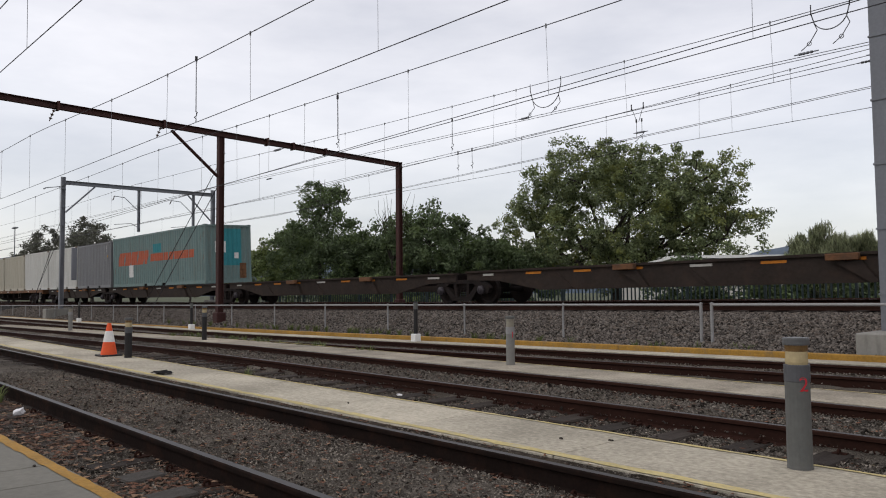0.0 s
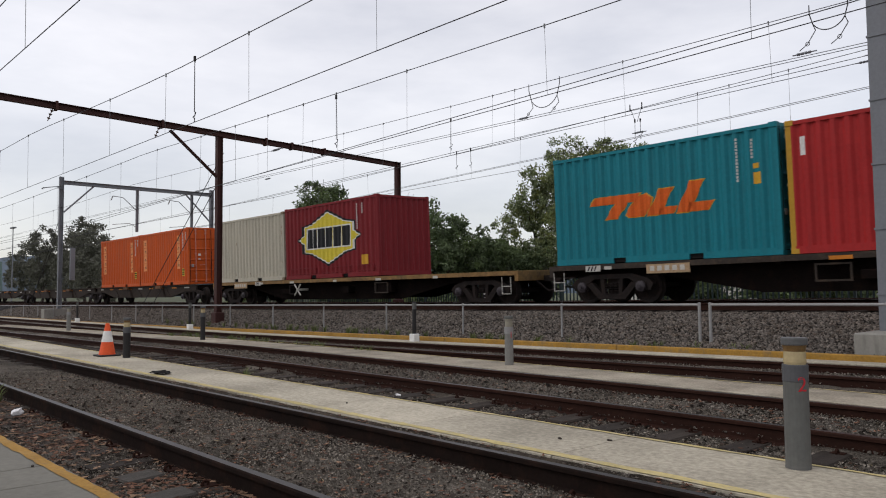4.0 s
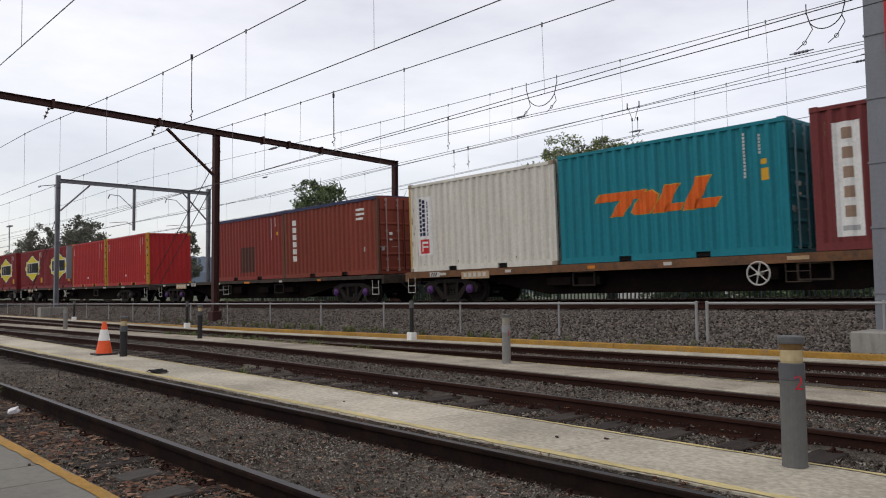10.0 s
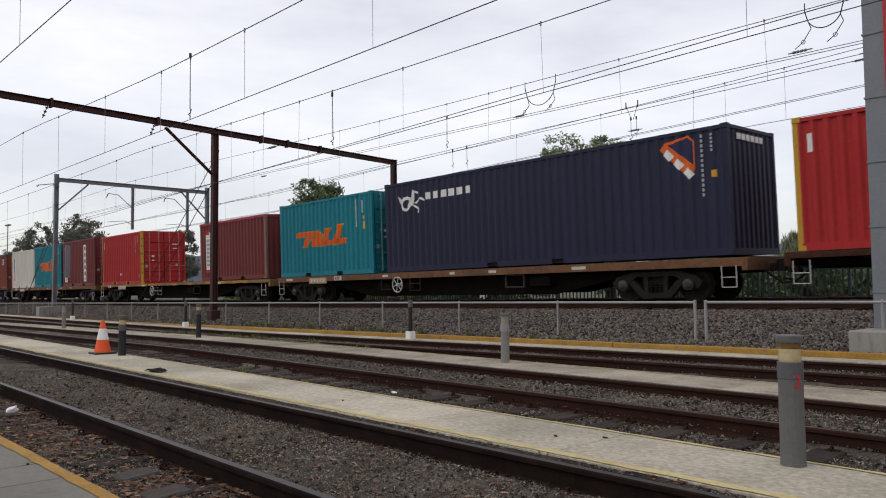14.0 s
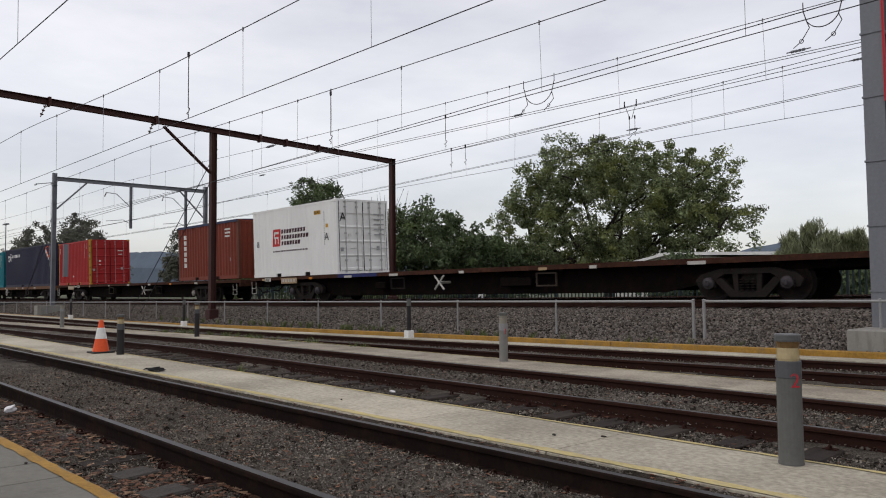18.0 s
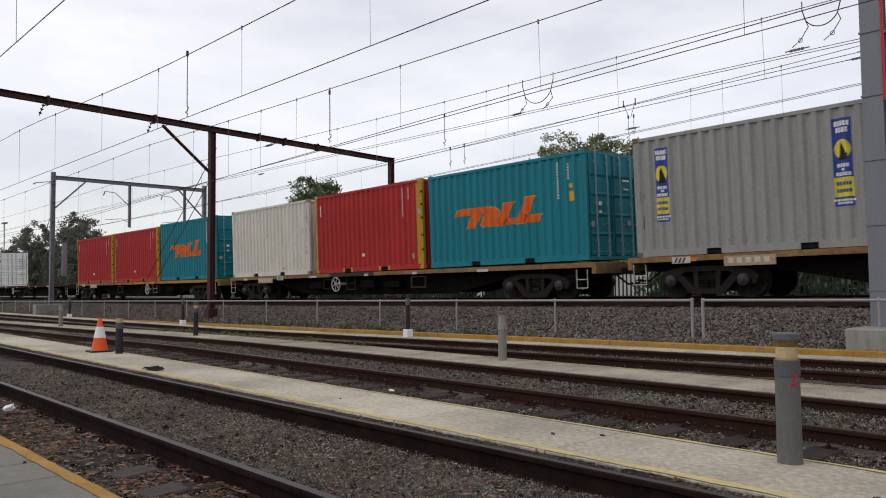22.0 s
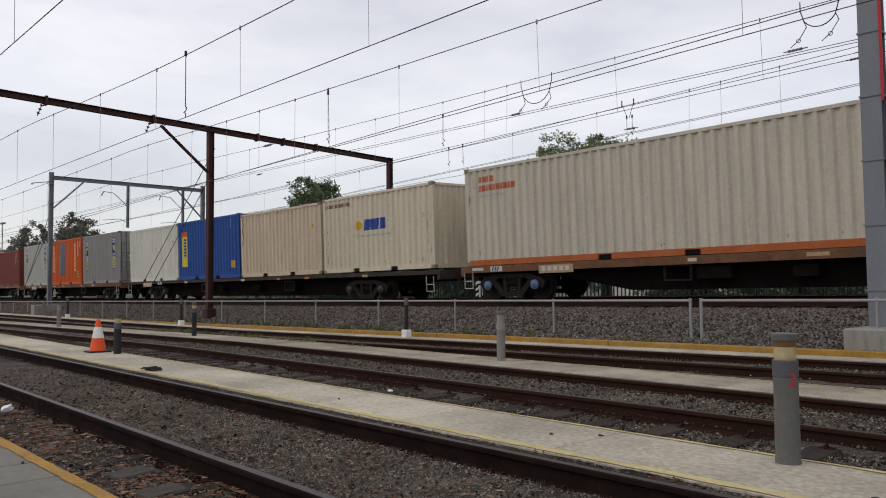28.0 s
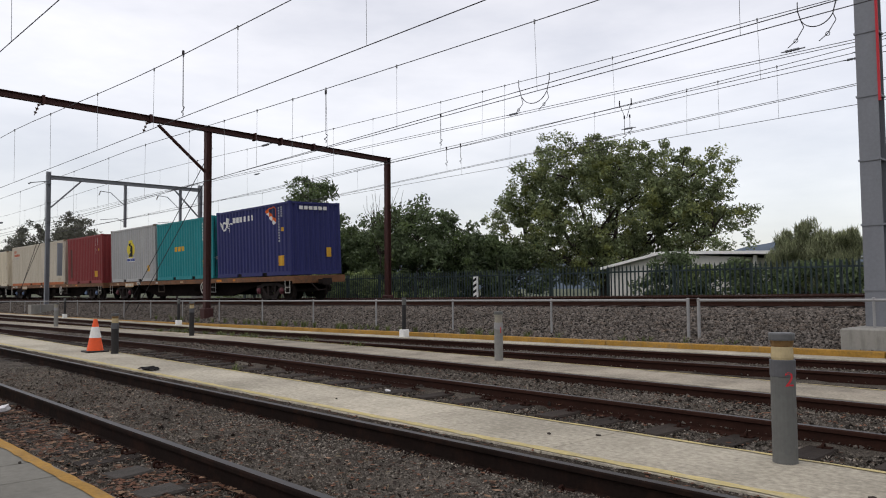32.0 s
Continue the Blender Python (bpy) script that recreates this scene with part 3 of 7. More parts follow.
# ---- fence along the bank ----
def build_fence():
    y = 12.98
    xs = [x + 0.06 for x in (-61.8, -58.7, -55.6, -52.6, -49.5, -46.5, -43.4, -40.4, -37.3, -34.3, -31.4, -28.4, -25.4, -22.4, -19.42, -16.38, -13.38, -10.34, -7.14)]
    xs2 = [-6.87, -3.95, -0.9, 2.1, 5.1]
    fence = thing("pipe_fence", "low galvanised pipe rail fence along the ballast", "fence", kind="structure")
    for run in (xs, xs2):
        for x in run:
            bm = bmesh.new()
            r = 0.03 if -7.2 < x < -6.8 else 0.022
            top = 0.84 + float(grade_fence(x))
            tube(bm, (x, y, -0.4), (x, y, top + 0.02), r, 8)
            turned(bm, [(r + 0.006, top + 0.018), (r + 0.006, top + 0.03), (0.01, top + 0.045)], 8, x, y)
            part("post", bm, M["pipe"], fence)
        for a, b in zip(run, run[1:]):
            bm = bmesh.new()
            tube(bm, (a, y, 0.84 + float(grade_fence(a))), (b, y, 0.84 + float(grade_fence(b))), 0.024, 8)
            part("top_rail", bm, M["pipe"], fence)


build_fence()


# ---- palisade behind the main line, shed ----
def build_palisade():
    y, base, h = 24.2, 0.0, 1.9
    fen = thing("palisade_fence", "dark green steel palisade fence with pointed pales", "fence", kind="structure")
    def pale(bm):
        w = 0.034
        prof = [(-w, 0.0), (-w * 0.55, -0.02), (0, -0.008), (w * 0.55, -0.02), (w, 0.0), (w * 0.5, 0.004), (0, 0.012), (-w * 0.5, 0.004)]
        n = len(prof)
        u = [bm.verts.new((a, b, 0.0)) for a, b in prof]
        v = [bm.verts.new((a, b, h - 0.1)) for a, b in prof]
        t = [bm.verts.new((a * 0.25, b * 0.4, h)) for a, b in prof]
        for i in range(n):
            k = (i + 1) % n
            bm.faces.new((u[i], u[k], v[k], v[i]))
            bm.faces.new((v[i], v[k], t[k], t[i]))
        bm.faces.new(t)
    me = shape(("pale",), pale, M["palisade"])
    rng = random.Random(5)
    x = -44.0
    while x < -4.0:
        part("pale", me, None, fen, at=pose(x, y, base + rng.uniform(-0.01, 0.01), 0, rng.uniform(-0.6, 0.6), 0))
        x += 0.172
    x = -44.0
    while x < -4:
        bm = bmesh.new()
        for z in (0.35, 1.66):
            box(bm, x, x + 2.74, y + 0.014, y + 0.064, z - 0.03, z + 0.03)
        part("cross_rail", bm, M["palisade"], fen)
        bm = bmesh.new()
        box(bm, x - 0.035, x + 0.035, y + 0.066, y + 0.16, -0.3, 1.85)
        part("post", bm, M["palisade"], fen)
        x += 2.75


def build_shed():
    shed = thing("shed", "low pale metal shed with a shallow gabled roof", "shed", at=(0, 0, 0))
    bm = bmesh.new()
    prism(bm, [(-23.0, -0.3), (-15.8, -0.3), (-15.8, 2.44), (-19.75, 2.72), (-23.0, 2.06)], "y", 34, 48)
    part("wall", bm, M["shed_wall"], shed)
    bm = bmesh.new()
    prism(bm, [(-23.3, 2.04), (-19.75, 2.73), (-13.6, 2.54), (-13.6, 2.62), (-19.75, 2.83), (-23.3, 2.14)], "y", 33.7, 48.3)
    part("roof", bm, M["shed_roof"], shed, "pale grey sheet roof")
    bm = bmesh.new()
    prism(bm, [(-23.3, 2.02), (-19.75, 2.71), (-13.6, 2.49), (-13.6, 2.635), (-19.75, 2.845), (-23.3, 2.155)], "y", 33.62, 33.69)
    part("fascia", bm, M["white_paint"], shed)
    for x in (-15.2, -14.4, -13.7):
        bm = bmesh.new()
        box(bm, x - 0.07, x + 0.07, 34.0, 34.14, -0.3, 2.48)
        part("veranda_post", bm, M["shed_wall"], shed)


def hazard_post():
    p = thing("hazard_post", "square post with black and white slanted stripes by the palisade", "marker post", at=(-23.07, 23.9, 0.0))
    bm = bmesh.new()
    box(bm, -0.1, 0.1, -0.06, 0.06, -0.3, 1.62)
    chamfer(bm, 0.008)
    part("post", bm, M["white_paint"], p)
    for i in range(6):
        z = 0.12 + 0.25 * i
        bm = bmesh.new()
        prism(bm, [(-0.098, z), (0.098, z + 0.1), (0.098, z + 0.22), (-0.098, z + 0.12)], "y", -0.066, -0.061)
        part("stripe", bm, M["pocket"], p, "black slanted stripe")


build_palisade()
build_shed()
hazard_post()


# ---- overhead line structures ----
X_BROWN, X_GREY, X_RIGHT = -27.16, -46.85, -4.05


def i_beam(bm, axis, a, b, cx, cz, w, h, t=0.016):
    """An H-section along an axis, centred at (cx, cz) across it."""
    if axis == "z":
        box(bm, cx - w / 2, cx + w / 2, cz - h / 2, cz - h / 2 + t, a, b)
        box(bm, cx - w / 2, cx + w / 2, cz + h / 2 - t, cz + h / 2, a, b)
        box(bm, cx - t / 2, cx + t / 2, cz - h / 2 + t, cz + h / 2 - t, a, b)
    else:
        box(bm, cx - w / 2, cx + w / 2, a, b, cz - h / 2, cz - h / 2 + t)
        box(bm, cx - w / 2, cx + w / 2, a, b, cz + h / 2 - t, cz + h / 2)
        box(bm, cx - t / 2, cx + t / 2, a, b, cz - h / 2 + t, cz + h / 2 - t)


def insulator(bm, p, q, r=0.05, n=3):
    """A short string of ribbed discs from p to q."""
    p, q = Vector(p), Vector(q)
    tube(bm, p, q, 0.015, 6)
    for i in range(n):
        c = p.lerp(q, (i + 0.7) / (n + 0.4))
        d = (q - p).normalized() * 0.025
        tube(bm, c - d, c + d, r, 8, r * 0.45)


def brown_portal(x, y_near, cols, top, label):
    po = thing("overhead_portal", label, "overhead portal", "overhead line portals", "structure")
    for y in cols:
        zb = bank(y) - 0.25 if y > 12 else -0.3
        bm = bmesh.new()
        i_beam(bm, "z", zb, top - 0.12, x, y, 0.22, 0.22)
        part("column", bm, M["brown_steel"], po)
        bm = bmesh.new()
        box(bm, x - 0.19, x + 0.19, y - 0.19, y + 0.19, zb, zb + 0.55)
        chamfer(bm, 0.03)
        part("footing", bm, M["brown_steel"], po, "brown painted footing")
    bm = bmesh.new()
    i_beam(bm, "y", y_near, max(cols) + 0.16, x, top - 0.02, 0.20, 0.21)
    for v in bm.verts:
        v.co.z -= 0.026 * (v.co.y - 13.4)
    part("beam", bm, M["brown_steel"], po)
    for y in cols[:-1]:
        for d in (-0.06, 0.06):
            bm = bmesh.new()
            tube(bm, (x + d, y - 0.12, top - 1.68), (x + d, y - 1.95, top - 0.14), 0.035, 6)
            part("brace", bm, M["brown_steel"], po)
    for y in (7.55, 11.15, 15.4, 16.6, 18.2):
        bm = bmesh.new()
        dz = -0.026 * (y - 13.4)
        box(bm, x - 0.13, x + 0.13, y - 0.04, y + 0.04, top - 0.17 + dz, top + 0.13 + dz)
        part("clamp", bm, M["brown_steel"], po)
    for y in (7.45, 11.05, 3.3):
        bm = bmesh.new()
        dz = -0.026 * (y - 13.4)
        insulator(bm, (x + 0.02, y, top - 0.12 + dz), (x - 0.05, y - 0.14, top - 0.56 + dz), 0.065)
        part("insulator", bm, M["ceramic"], po)
    return po


def grey_portal(x, y0, y1, top, label, drops, width=0.30, right=False):
    po = thing("overhead_portal", label, "overhead portal", "overhead line portals", "structure")
    for y in (y0, y1):
        zb = bank(y) - 0.25
        bm = bmesh.new()
        i_beam(bm, "z", zb + 0.4, top, x, y, width, width, 0.018)
        part("mast", bm, M["galv"], po)
        bm = bmesh.new()
        box(bm, x - 0.25, x + (0.9 if width > 0.25 else 0.36), 12.52 if y < 15 else y - 0.45, y + 0.45, -0.3 if y < 15 else zb, 0.43 if y < 15 else zb + 0.6)
        chamfer(bm, 0.02)
        part("footing", bm, M["block_concrete"], po, "pale concrete footing block")
        z = 1.0
        while z < top - 0.3:
            bm = bmesh.new()
            w = width / 2 + 0.016
            box(bm, x - w, x + w, y - w, y + w, z, z + 0.03)
            part("band", bm, M["galv"], po)
            z += 1.05
    bm = bmesh.new()
    i_beam(bm, "y", y0 + width / 2, y1, x, top - 0.32, 0.2, 0.22, 0.014)
    part("beam", bm, M["galv"], po)
    for a, b in ((y0 + 0.15, y0 + 1.75), (y1 - 0.15, y1 - 1.75)):
        bm = bmesh.new()
        tube(bm, (x, a, top - 2.05), (x, b, top - 0.44), 0.05, 6)
        part("brace", bm, M["galv"], po)
    for y in drops:
        bm = bmesh.new()
        i_beam(bm, "z", top - 3.0, top - 0.43, x, y, 0.14, 0.14, 0.012)
        part("drop_post", bm, M["galv"], po)
        bm = bmesh.new()
        tube(bm, (x + 0.1, y, top - 1.75), (x + 0.1, y - 0.9, top - 0.95), 0.022, 6)
        tube(bm, (x + 0.1, y - 0.9, top - 0.95), (x + 0.1, y - 1.5, top - 0.9), 0.022, 6)
        part("bracket", bm, M["galv"], po)
        bm = bmesh.new()
        tube(bm, (x + 0.1, y, top - 2.75), (x + 0.1, y - 0.5, top - 2.5), 0.018, 6)
        tube(bm, (x + 0.1, y - 0.5, top - 2.5), (x + 0.1, y - 1.5, top - 2.62), 0.018, 6)
        part("registration_arm", bm, M["galv"], po)
        bm = bmesh.new()
        insulator(bm, (x + 0.1, y - 1.5, top - 0.9), (x + 0.1, y - 1.6, top - 1.18), 0.05, 3)
        part("insulator", bm, M["ceramic"], po)
    bm = bmesh.new()
    tube(bm, (x, y0, top - 0.55), (x, y0 - 0.95, top - 0.72), 0.025, 6)
    insulator(bm, (x, y0 - 0.9, top - 0.70), (x - 0.05, y0 - 1.05, top - 0.80), 0.06, 2)
    part("outrigger", bm, M["galv"], po)
    return po


brown_portal(X_BROWN, 1.0, (1.3, 13.4, 22.3), 7.35, "rusty brown steel portal spanning the yard and main tracks")
g = grey_portal(X_GREY, 13.4, 22.6, 8.03, "grey galvanised steel portal with drop posts over the main line", (17.75, 21.25), 0.22)
bm = bmesh.new()
box(bm, X_GREY + 0.55, X_GREY + 0.72, 13.75, 14.0, 2.05, 3.9)
part("counterweight", bm, M["galv"], g, "stack of grey balance weights")
for a, b in (((-26.95, 13.45, 5.75), (-34.2, 13.45, 0.2)), ((-27.1, 13.55, 6.6), (-35.6, 13.55, 0.2)), ((X_GREY, 13.45, 6.0), (X_GREY - 6.4, 13.45, 0.3)), ((X_GREY, 13.55, 5.4), (X_GREY - 7.2, 13.55, 0.3))):
    bm = bmesh.new()
    tube(bm, a, b, 0.016, 6)
    part("stay_wire", bm, M["wire"], g)
r_ = grey_portal(X_RIGHT, 13.55, 22.6, 8.03, "tall grey galvanised steel mast on a concrete block", (17.75, 21.25), 0.31)
bm = bmesh.new()
box(bm, X_RIGHT + 0.165, X_RIGHT + 0.20, 13.36, 13.40, 4.05, 8.0)
part("cable_guard", bm, M["red_paint"], r_, "red cable strip")


# ---- wires ----
def catenary(y, carrier, contacts, supports, sag, dropper, label, seed):
    """Messenger, contact wires and droppers over one track. carrier: height and slope; contacts: rows of height, slope and side shift."""
    cat = thing("overhead_line", label, "overhead wires", "overhead wires", "structure")
    def zm(x):
        z = carrier[0] + carrier[1] * float(held(x, -36, 4 if carrier[1] > -0.02 else -17))
        for a, b in zip(supports, supports[1:]):
            if a <= x <= b:
                u = (x - a) / (b - a)
                return z - 4 * sag * u * (1 - u)
        return z
    def zc(x, row):
        return row[0] + row[1] * float(held(x, -36, 4))
    def run(name, zs, r, mat, dy=0.0):
        bm = bmesh.new()
        xs = np.concatenate([np.arange(-130, -40, 6.0), np.arange(-40, 12, 2.0), np.arange(12, 90.1, 6.0)])
        for a, b in zip(xs, xs[1:]):
            tube(bm, (a, y + dy, zs(a)), (b, y + dy, zs(b)), r, 5)
        part(name, bm, mat, cat)
    run("messenger", zm, 0.0095, M["wire"])
    for row in contacts:
        run("contact_wire", lambda x, q=row: zc(x, q), 0.008, M["wire"], row[2])
    rng = random.Random(seed)
    for x in dropper:
        bm = bmesh.new()
        tube(bm, (x, y, zm(x)), (x + rng.uniform(-0.06, 0.06), y, zc(x, contacts[0])), 0.0045, 4)
        tube(bm, (x, y, zm(x) - 0.05), (x, y, zm(x) + 0.03), 0.018, 5)
        part("dropper", bm, M["thin_wire"], cat)
    return cat


def jumper(cat, y, x, z, zc, w=0.9, deep=0.62):
    """A hanging U-shaped jumper cable with a tail to the contact wire."""
    bm = bmesh.new()
    pts = [(x + w * (i / 12 - 0.5), y, z - deep * math.sqrt(max(0, 1 - (2 * i / 12 - 1) ** 2))) for i in range(13)]
    for a, b in zip(pts, pts[1:]):
        tube(bm, a, b, 0.012, 6)
    for s in (-0.5, 0.5):
        tube(bm, (x + w * s, y, z - 0.03), (x + w * s, y, z + 0.2), 0.012, 6)
    part("jumper", bm, M["wire"], cat)
    for s in (-0.42, 0.42):
        bm = bmesh.new()
        pts = [Vector((x + w * s, y, z - deep * 0.55)), Vector((x + w * s + 0.06, y, z - deep * 0.9)), Vector((x + w * s - 0.12, y, zc + 0.12)), Vector((x + w * s - 0.3, y, zc))]
        for a, b in zip(pts, pts[1:]):
            tube(bm, a, b, 0.01, 5)
        ring(bm, pts[2], 0.045, 0.008, "y", 10, 5)
        part("jumper_tail", bm, M["wire"], cat)


SUP = (-130, -66, -27.2, 13, 52, 90)
c1 = catenary(3.14, (6.35, 0.0), ((4.98, 0.0, 0.0),), SUP, 0.25, (-41, -37, -33, -29, -25, -21, -17, -13, -9, -5, -1, 3), "overhead wires above the nearest yard track", 1)
c2 = catenary(6.99, (5.912, -0.024), ((4.79, 0.0, 0.0),), SUP, 0.22, (-44, -40, -36, -32, -28.2, -24.34, -20.42, -16.83, -15.32, -12.97, -9.0, -5.1, -1.2, 2.7), "overhead wires above a yard track", 2)
c3 = catenary(10.72, (6.16, -0.0055), ((4.843, 0.0162, 0.0), (4.995, 0.0237, 0.0)), SUP, 0.20, (-46, -42, -38, -34, -30, -26.5, -23.0, -20.69, -18.77, -16.94, -15.43, -12.71, -8.77, -4.9, -1.0), "overhead wires above the yard track by the kerb", 3)
SUPM = (-130, -88, -46.6, -4.05, 38, 90)
c4 = catenary(17.2, (7.188, -0.01805), ((5.966, 0.0163, 0.0), (6.172, -0.0083, -0.2), (6.117, -0.0077, -0.2), (6.099, 0.0192, 0.0)), SUPM, 0.22, (-66, -62, -58, -54, -50, -45, -40.5, -36, -31, -26.46, -24.26, -21.76, -18.13, -16.21, -15.28, -11.4, -7.46, -3, 1), "overhead wires above the main line", 4)
c5 = catenary(20.9, (7.423, 0.0266), ((5.767, 0.0096, 0.0), (6.445, 0.0292, 0.2), (6.462, 0.0294, 0.1)), SUPM, 0.18, (-66, -61, -56, -51, -46, -41, -36, -31.6, -27.62, -21.72, -20.92, -18.32, -14.6, -11.26, -10.27, -8.56, -4, 0), "overhead wires above the second main line", 5)
jumper(c4, 17.2, -14.13, 7.14, 6.32, 1.16, 0.60)
jumper(c4, 17.2, -6.15, 7.2, 6.42, 0.80, 0.44)


def hook_hanger(cat, x, y, z0, z1):
    """A dropper with a curled spring hook near its foot."""
    bm = bmesh.new()
    tube(bm, (x, y, z0), (x, y, z1 + 0.22), 0.008, 5)
    pts = [(0, 0.22), (0.07, 0.19), (0.02, 0.13), (-0.07, 0.11), (0.02, 0.06), (0.0, 0.0)]
    for a, b in zip(pts, pts[1:]):
        tube(bm, (x + a[0], y, z1 + a[1]), (x + b[0], y, z1 + b[1]), 0.010, 5)
    tube(bm, (x, y, z0 - 0.04), (x, y, z0 + 0.06), 0.028, 6)
    part("spring_hanger", bm, M["wire"], cat)


hook_hanger(c2, -15.32, 6.985, 6.16, 4.80)
hook_hanger(c3, -15.43, 10.715, 5.98, 4.72)
hook_hanger(c4, -18.13, 17.195, 6.85, 5.84)
hook_hanger(c5, -20.92, 20.9, 6.74, 6.0)
hook_hanger(c5, -21.72, 20.9, 6.72, 6.0)
hook_hanger(c5, -13.45, 20.9, 6.55, 5.80)
hook_hanger(c5, -13.25, 20.9, 6.55, 5.95)
for a, b in ((-13.62, -13.42), (-13.18, -13.36)):
    bm = bmesh.new()
    tube(bm, (a, 20.9, 7.02), (b, 20.9, 6.52), 0.009, 5)
    tube(bm, (a, 20.9, 6.9), (a, 20.9, 7.12), 0.02, 6)
    part("hanger_arm", bm, M["wire"], c5)
for cat_, x, y, z in ((c3, -18.3, 10.72, 5.09), (c4, -30.1, 17.2, 6.3), (c4, -14.75, 17.0, 6.29), (c4, -6.6, 17.0, 6.29), (c5, -13.3, 20.9, 6.17), (c5, -6.6, 20.9, 6.9), (c5, -5.2, 17.2, 6.0)):
    bm = bmesh.new()
    for k in range(4):
        tube(bm, (x - 0.16 + 0.08 * k, y, z), (x - 0.105 + 0.08 * k, y, z), 0.032, 8)
    tube(bm, (x - 0.26, y, z), (x + 0.26, y, z), 0.014, 6)
    part("section_insulator", bm, M["galv"], cat_)


# ---- the freight train ----
def travelled(t):
    """Metres that the train has gone to the left since the middle of the clip."""
    u = (t - 16) / 16
    return 194.37 * u + 0.27 * u ** 2 - 2.38 * u ** 3 + 2.02 * u ** 5


ROLLING = []           # things of the train with their place along it
DECK = 1.03


def rolled(x, z):
    """A place on the main line, canted and on its falling grade."""
    tilt = -math.degrees(float(grade_main(x + 7) - grade_main(x - 7)) / 14)
    return pose(x, Y_M1, RAIL_M + float(grade_main(x)), CANT, tilt) @ Matrix.Translation((0, 0, z))


def on_train(ob, x, z):
    ob.matrix_basis = rolled(x, z)
    ROLLING.append((ob, x, z))
    return ob


CW = 2.438
PITCH = 0.276
RIB = {"deep": 0.048}


def ribs(a, b, pitch=PITCH):
    """Break points (place, depth) of trapezoid ribs between a and b."""
    n = max(1, round((b - a) / pitch))
    p = (b - a) / n
    out = [(a, 0.0)]
    for i in range(n):
        s = a + i * p
        out += [(s + 0.14 * p, 0.0), (s + 0.38 * p, RIB["deep"]), (s + 0.62 * p, RIB["deep"]), (s + 0.86 * p, 0.0)]
    return out + [(b, 0.0)]


def rib_wall(bm, a, b, z0, z1, y, turn=None, pitch=PITCH):
    pts = ribs(a, b, pitch)
    lo = [bm.verts.new((x, y + d, z0)) for x, d in pts]
    hi = [bm.verts.new((x, y + d, z1)) for x, d in pts]
    for i in range(len(pts) - 1):
        bm.faces.new((lo[i], lo[i + 1], hi[i + 1], hi[i]))


def clip_poly(poly, x, keep_right):
    out = []
    for (ax, az), (bx, bz) in zip(poly, poly[1:] + poly[:1]):
        ia, ib = (ax >= x) == keep_right, (bx >= x) == keep_right
        if ia:
            out.append((ax, az))
        if ia != ib:
            k = (x - ax) / (bx - ax)
            out.append((x, az + k * (bz - az)))
    return out


def on_ribs(bm, polys, length, lift, flat=False):
    """Lay convex outlines (x, z in metres from the side's lower left) on the ribbed side wall."""
    y = -CW / 2 + 0.006
    pts = ribs(-length / 2 + 0.12, length / 2 - 0.12)
    for poly in polys:
        poly = [(px - length / 2, pz) for px, pz in poly]
        if flat:
            bm.faces.new([bm.verts.new((px, y - lift, pz)) for px, pz in poly])
            continue
        for (xa, da), (xb, db) in zip(pts, pts[1:]):
            q = clip_poly(poly, xa, True)
            if len(q) > 2:
                q = clip_poly(q, xb, False)
            clean = [p for i, p in enumerate(q) if abs(p[0] - q[i - 1][0]) + abs(p[1] - q[i - 1][1]) > 1e-5]
            if len(clean) > 2:
                bm.faces.new([bm.verts.new((px, y - lift + da + (db - da) * (px - xa) / (xb - xa), pz)) for px, pz in clean])


def decal(box_ob, name, polys, material, length, lift=0.004, label=""):
    bm = bmesh.new()
    on_ribs(bm, polys, length, lift)
    ob = part(name, bm, material, box_ob, label)
    return tagged(ob, kind="stuff") if "marking" in name else ob


def rect(x0, x1, z0, z1, slant=0.0):
    return [(x0, z0), (x1, z0), (x1 + slant, z1), (x0 + slant, z1)]


def bars(x0, x1, z0, z1, widths, slant=0.0, gap=0.25):
    """A row of plain blocks in place of a word."""
    total = sum(widths) + gap * (len(widths) - 1)
    out, x, k = [], x0, (x1 - x0) / total
    for w in widths:
        out.append(rect(x, x + w * k, z0, z1, slant))
        x += (w + gap) * k
    return out


def column(x0, x1, z0, z1, n, gap=0.3):
    """A column of plain blocks, from the top down."""
    h = (z1 - z0) / (n + gap * (n - 1))
    return [rect(x0, x1, z1 - (i * (1 + gap) + 1) * h, z1 - i * (1 + gap) * h) for i in range(n)]


def fan(pts, cx, cz, w, h):
    p = [(cx + a * w, cz + b * h) for a, b in pts]
    return [[(cx, cz), p[i], p[(i + 1) % len(p)]] for i in range(len(p))]


STAR = [(-0.5, 0), (-0.41, 0.09), (-0.41, 0.25), (-0.27, 0.29), (0, 0.5), (0.27, 0.29), (0.41, 0.25), (0.41, 0.09), (0.5, 0),
        (0.41, -0.09), (0.41, -0.25), (0.27, -0.29), (0, -0.5), (-0.27, -0.29), (-0.41, -0.25), (-0.41, -0.09)]
OVAL = [(0.5 * math.cos(2 * math.pi * i / 18), 0.5 * math.sin(2 * math.pi * i / 18)) for i in range(18)]


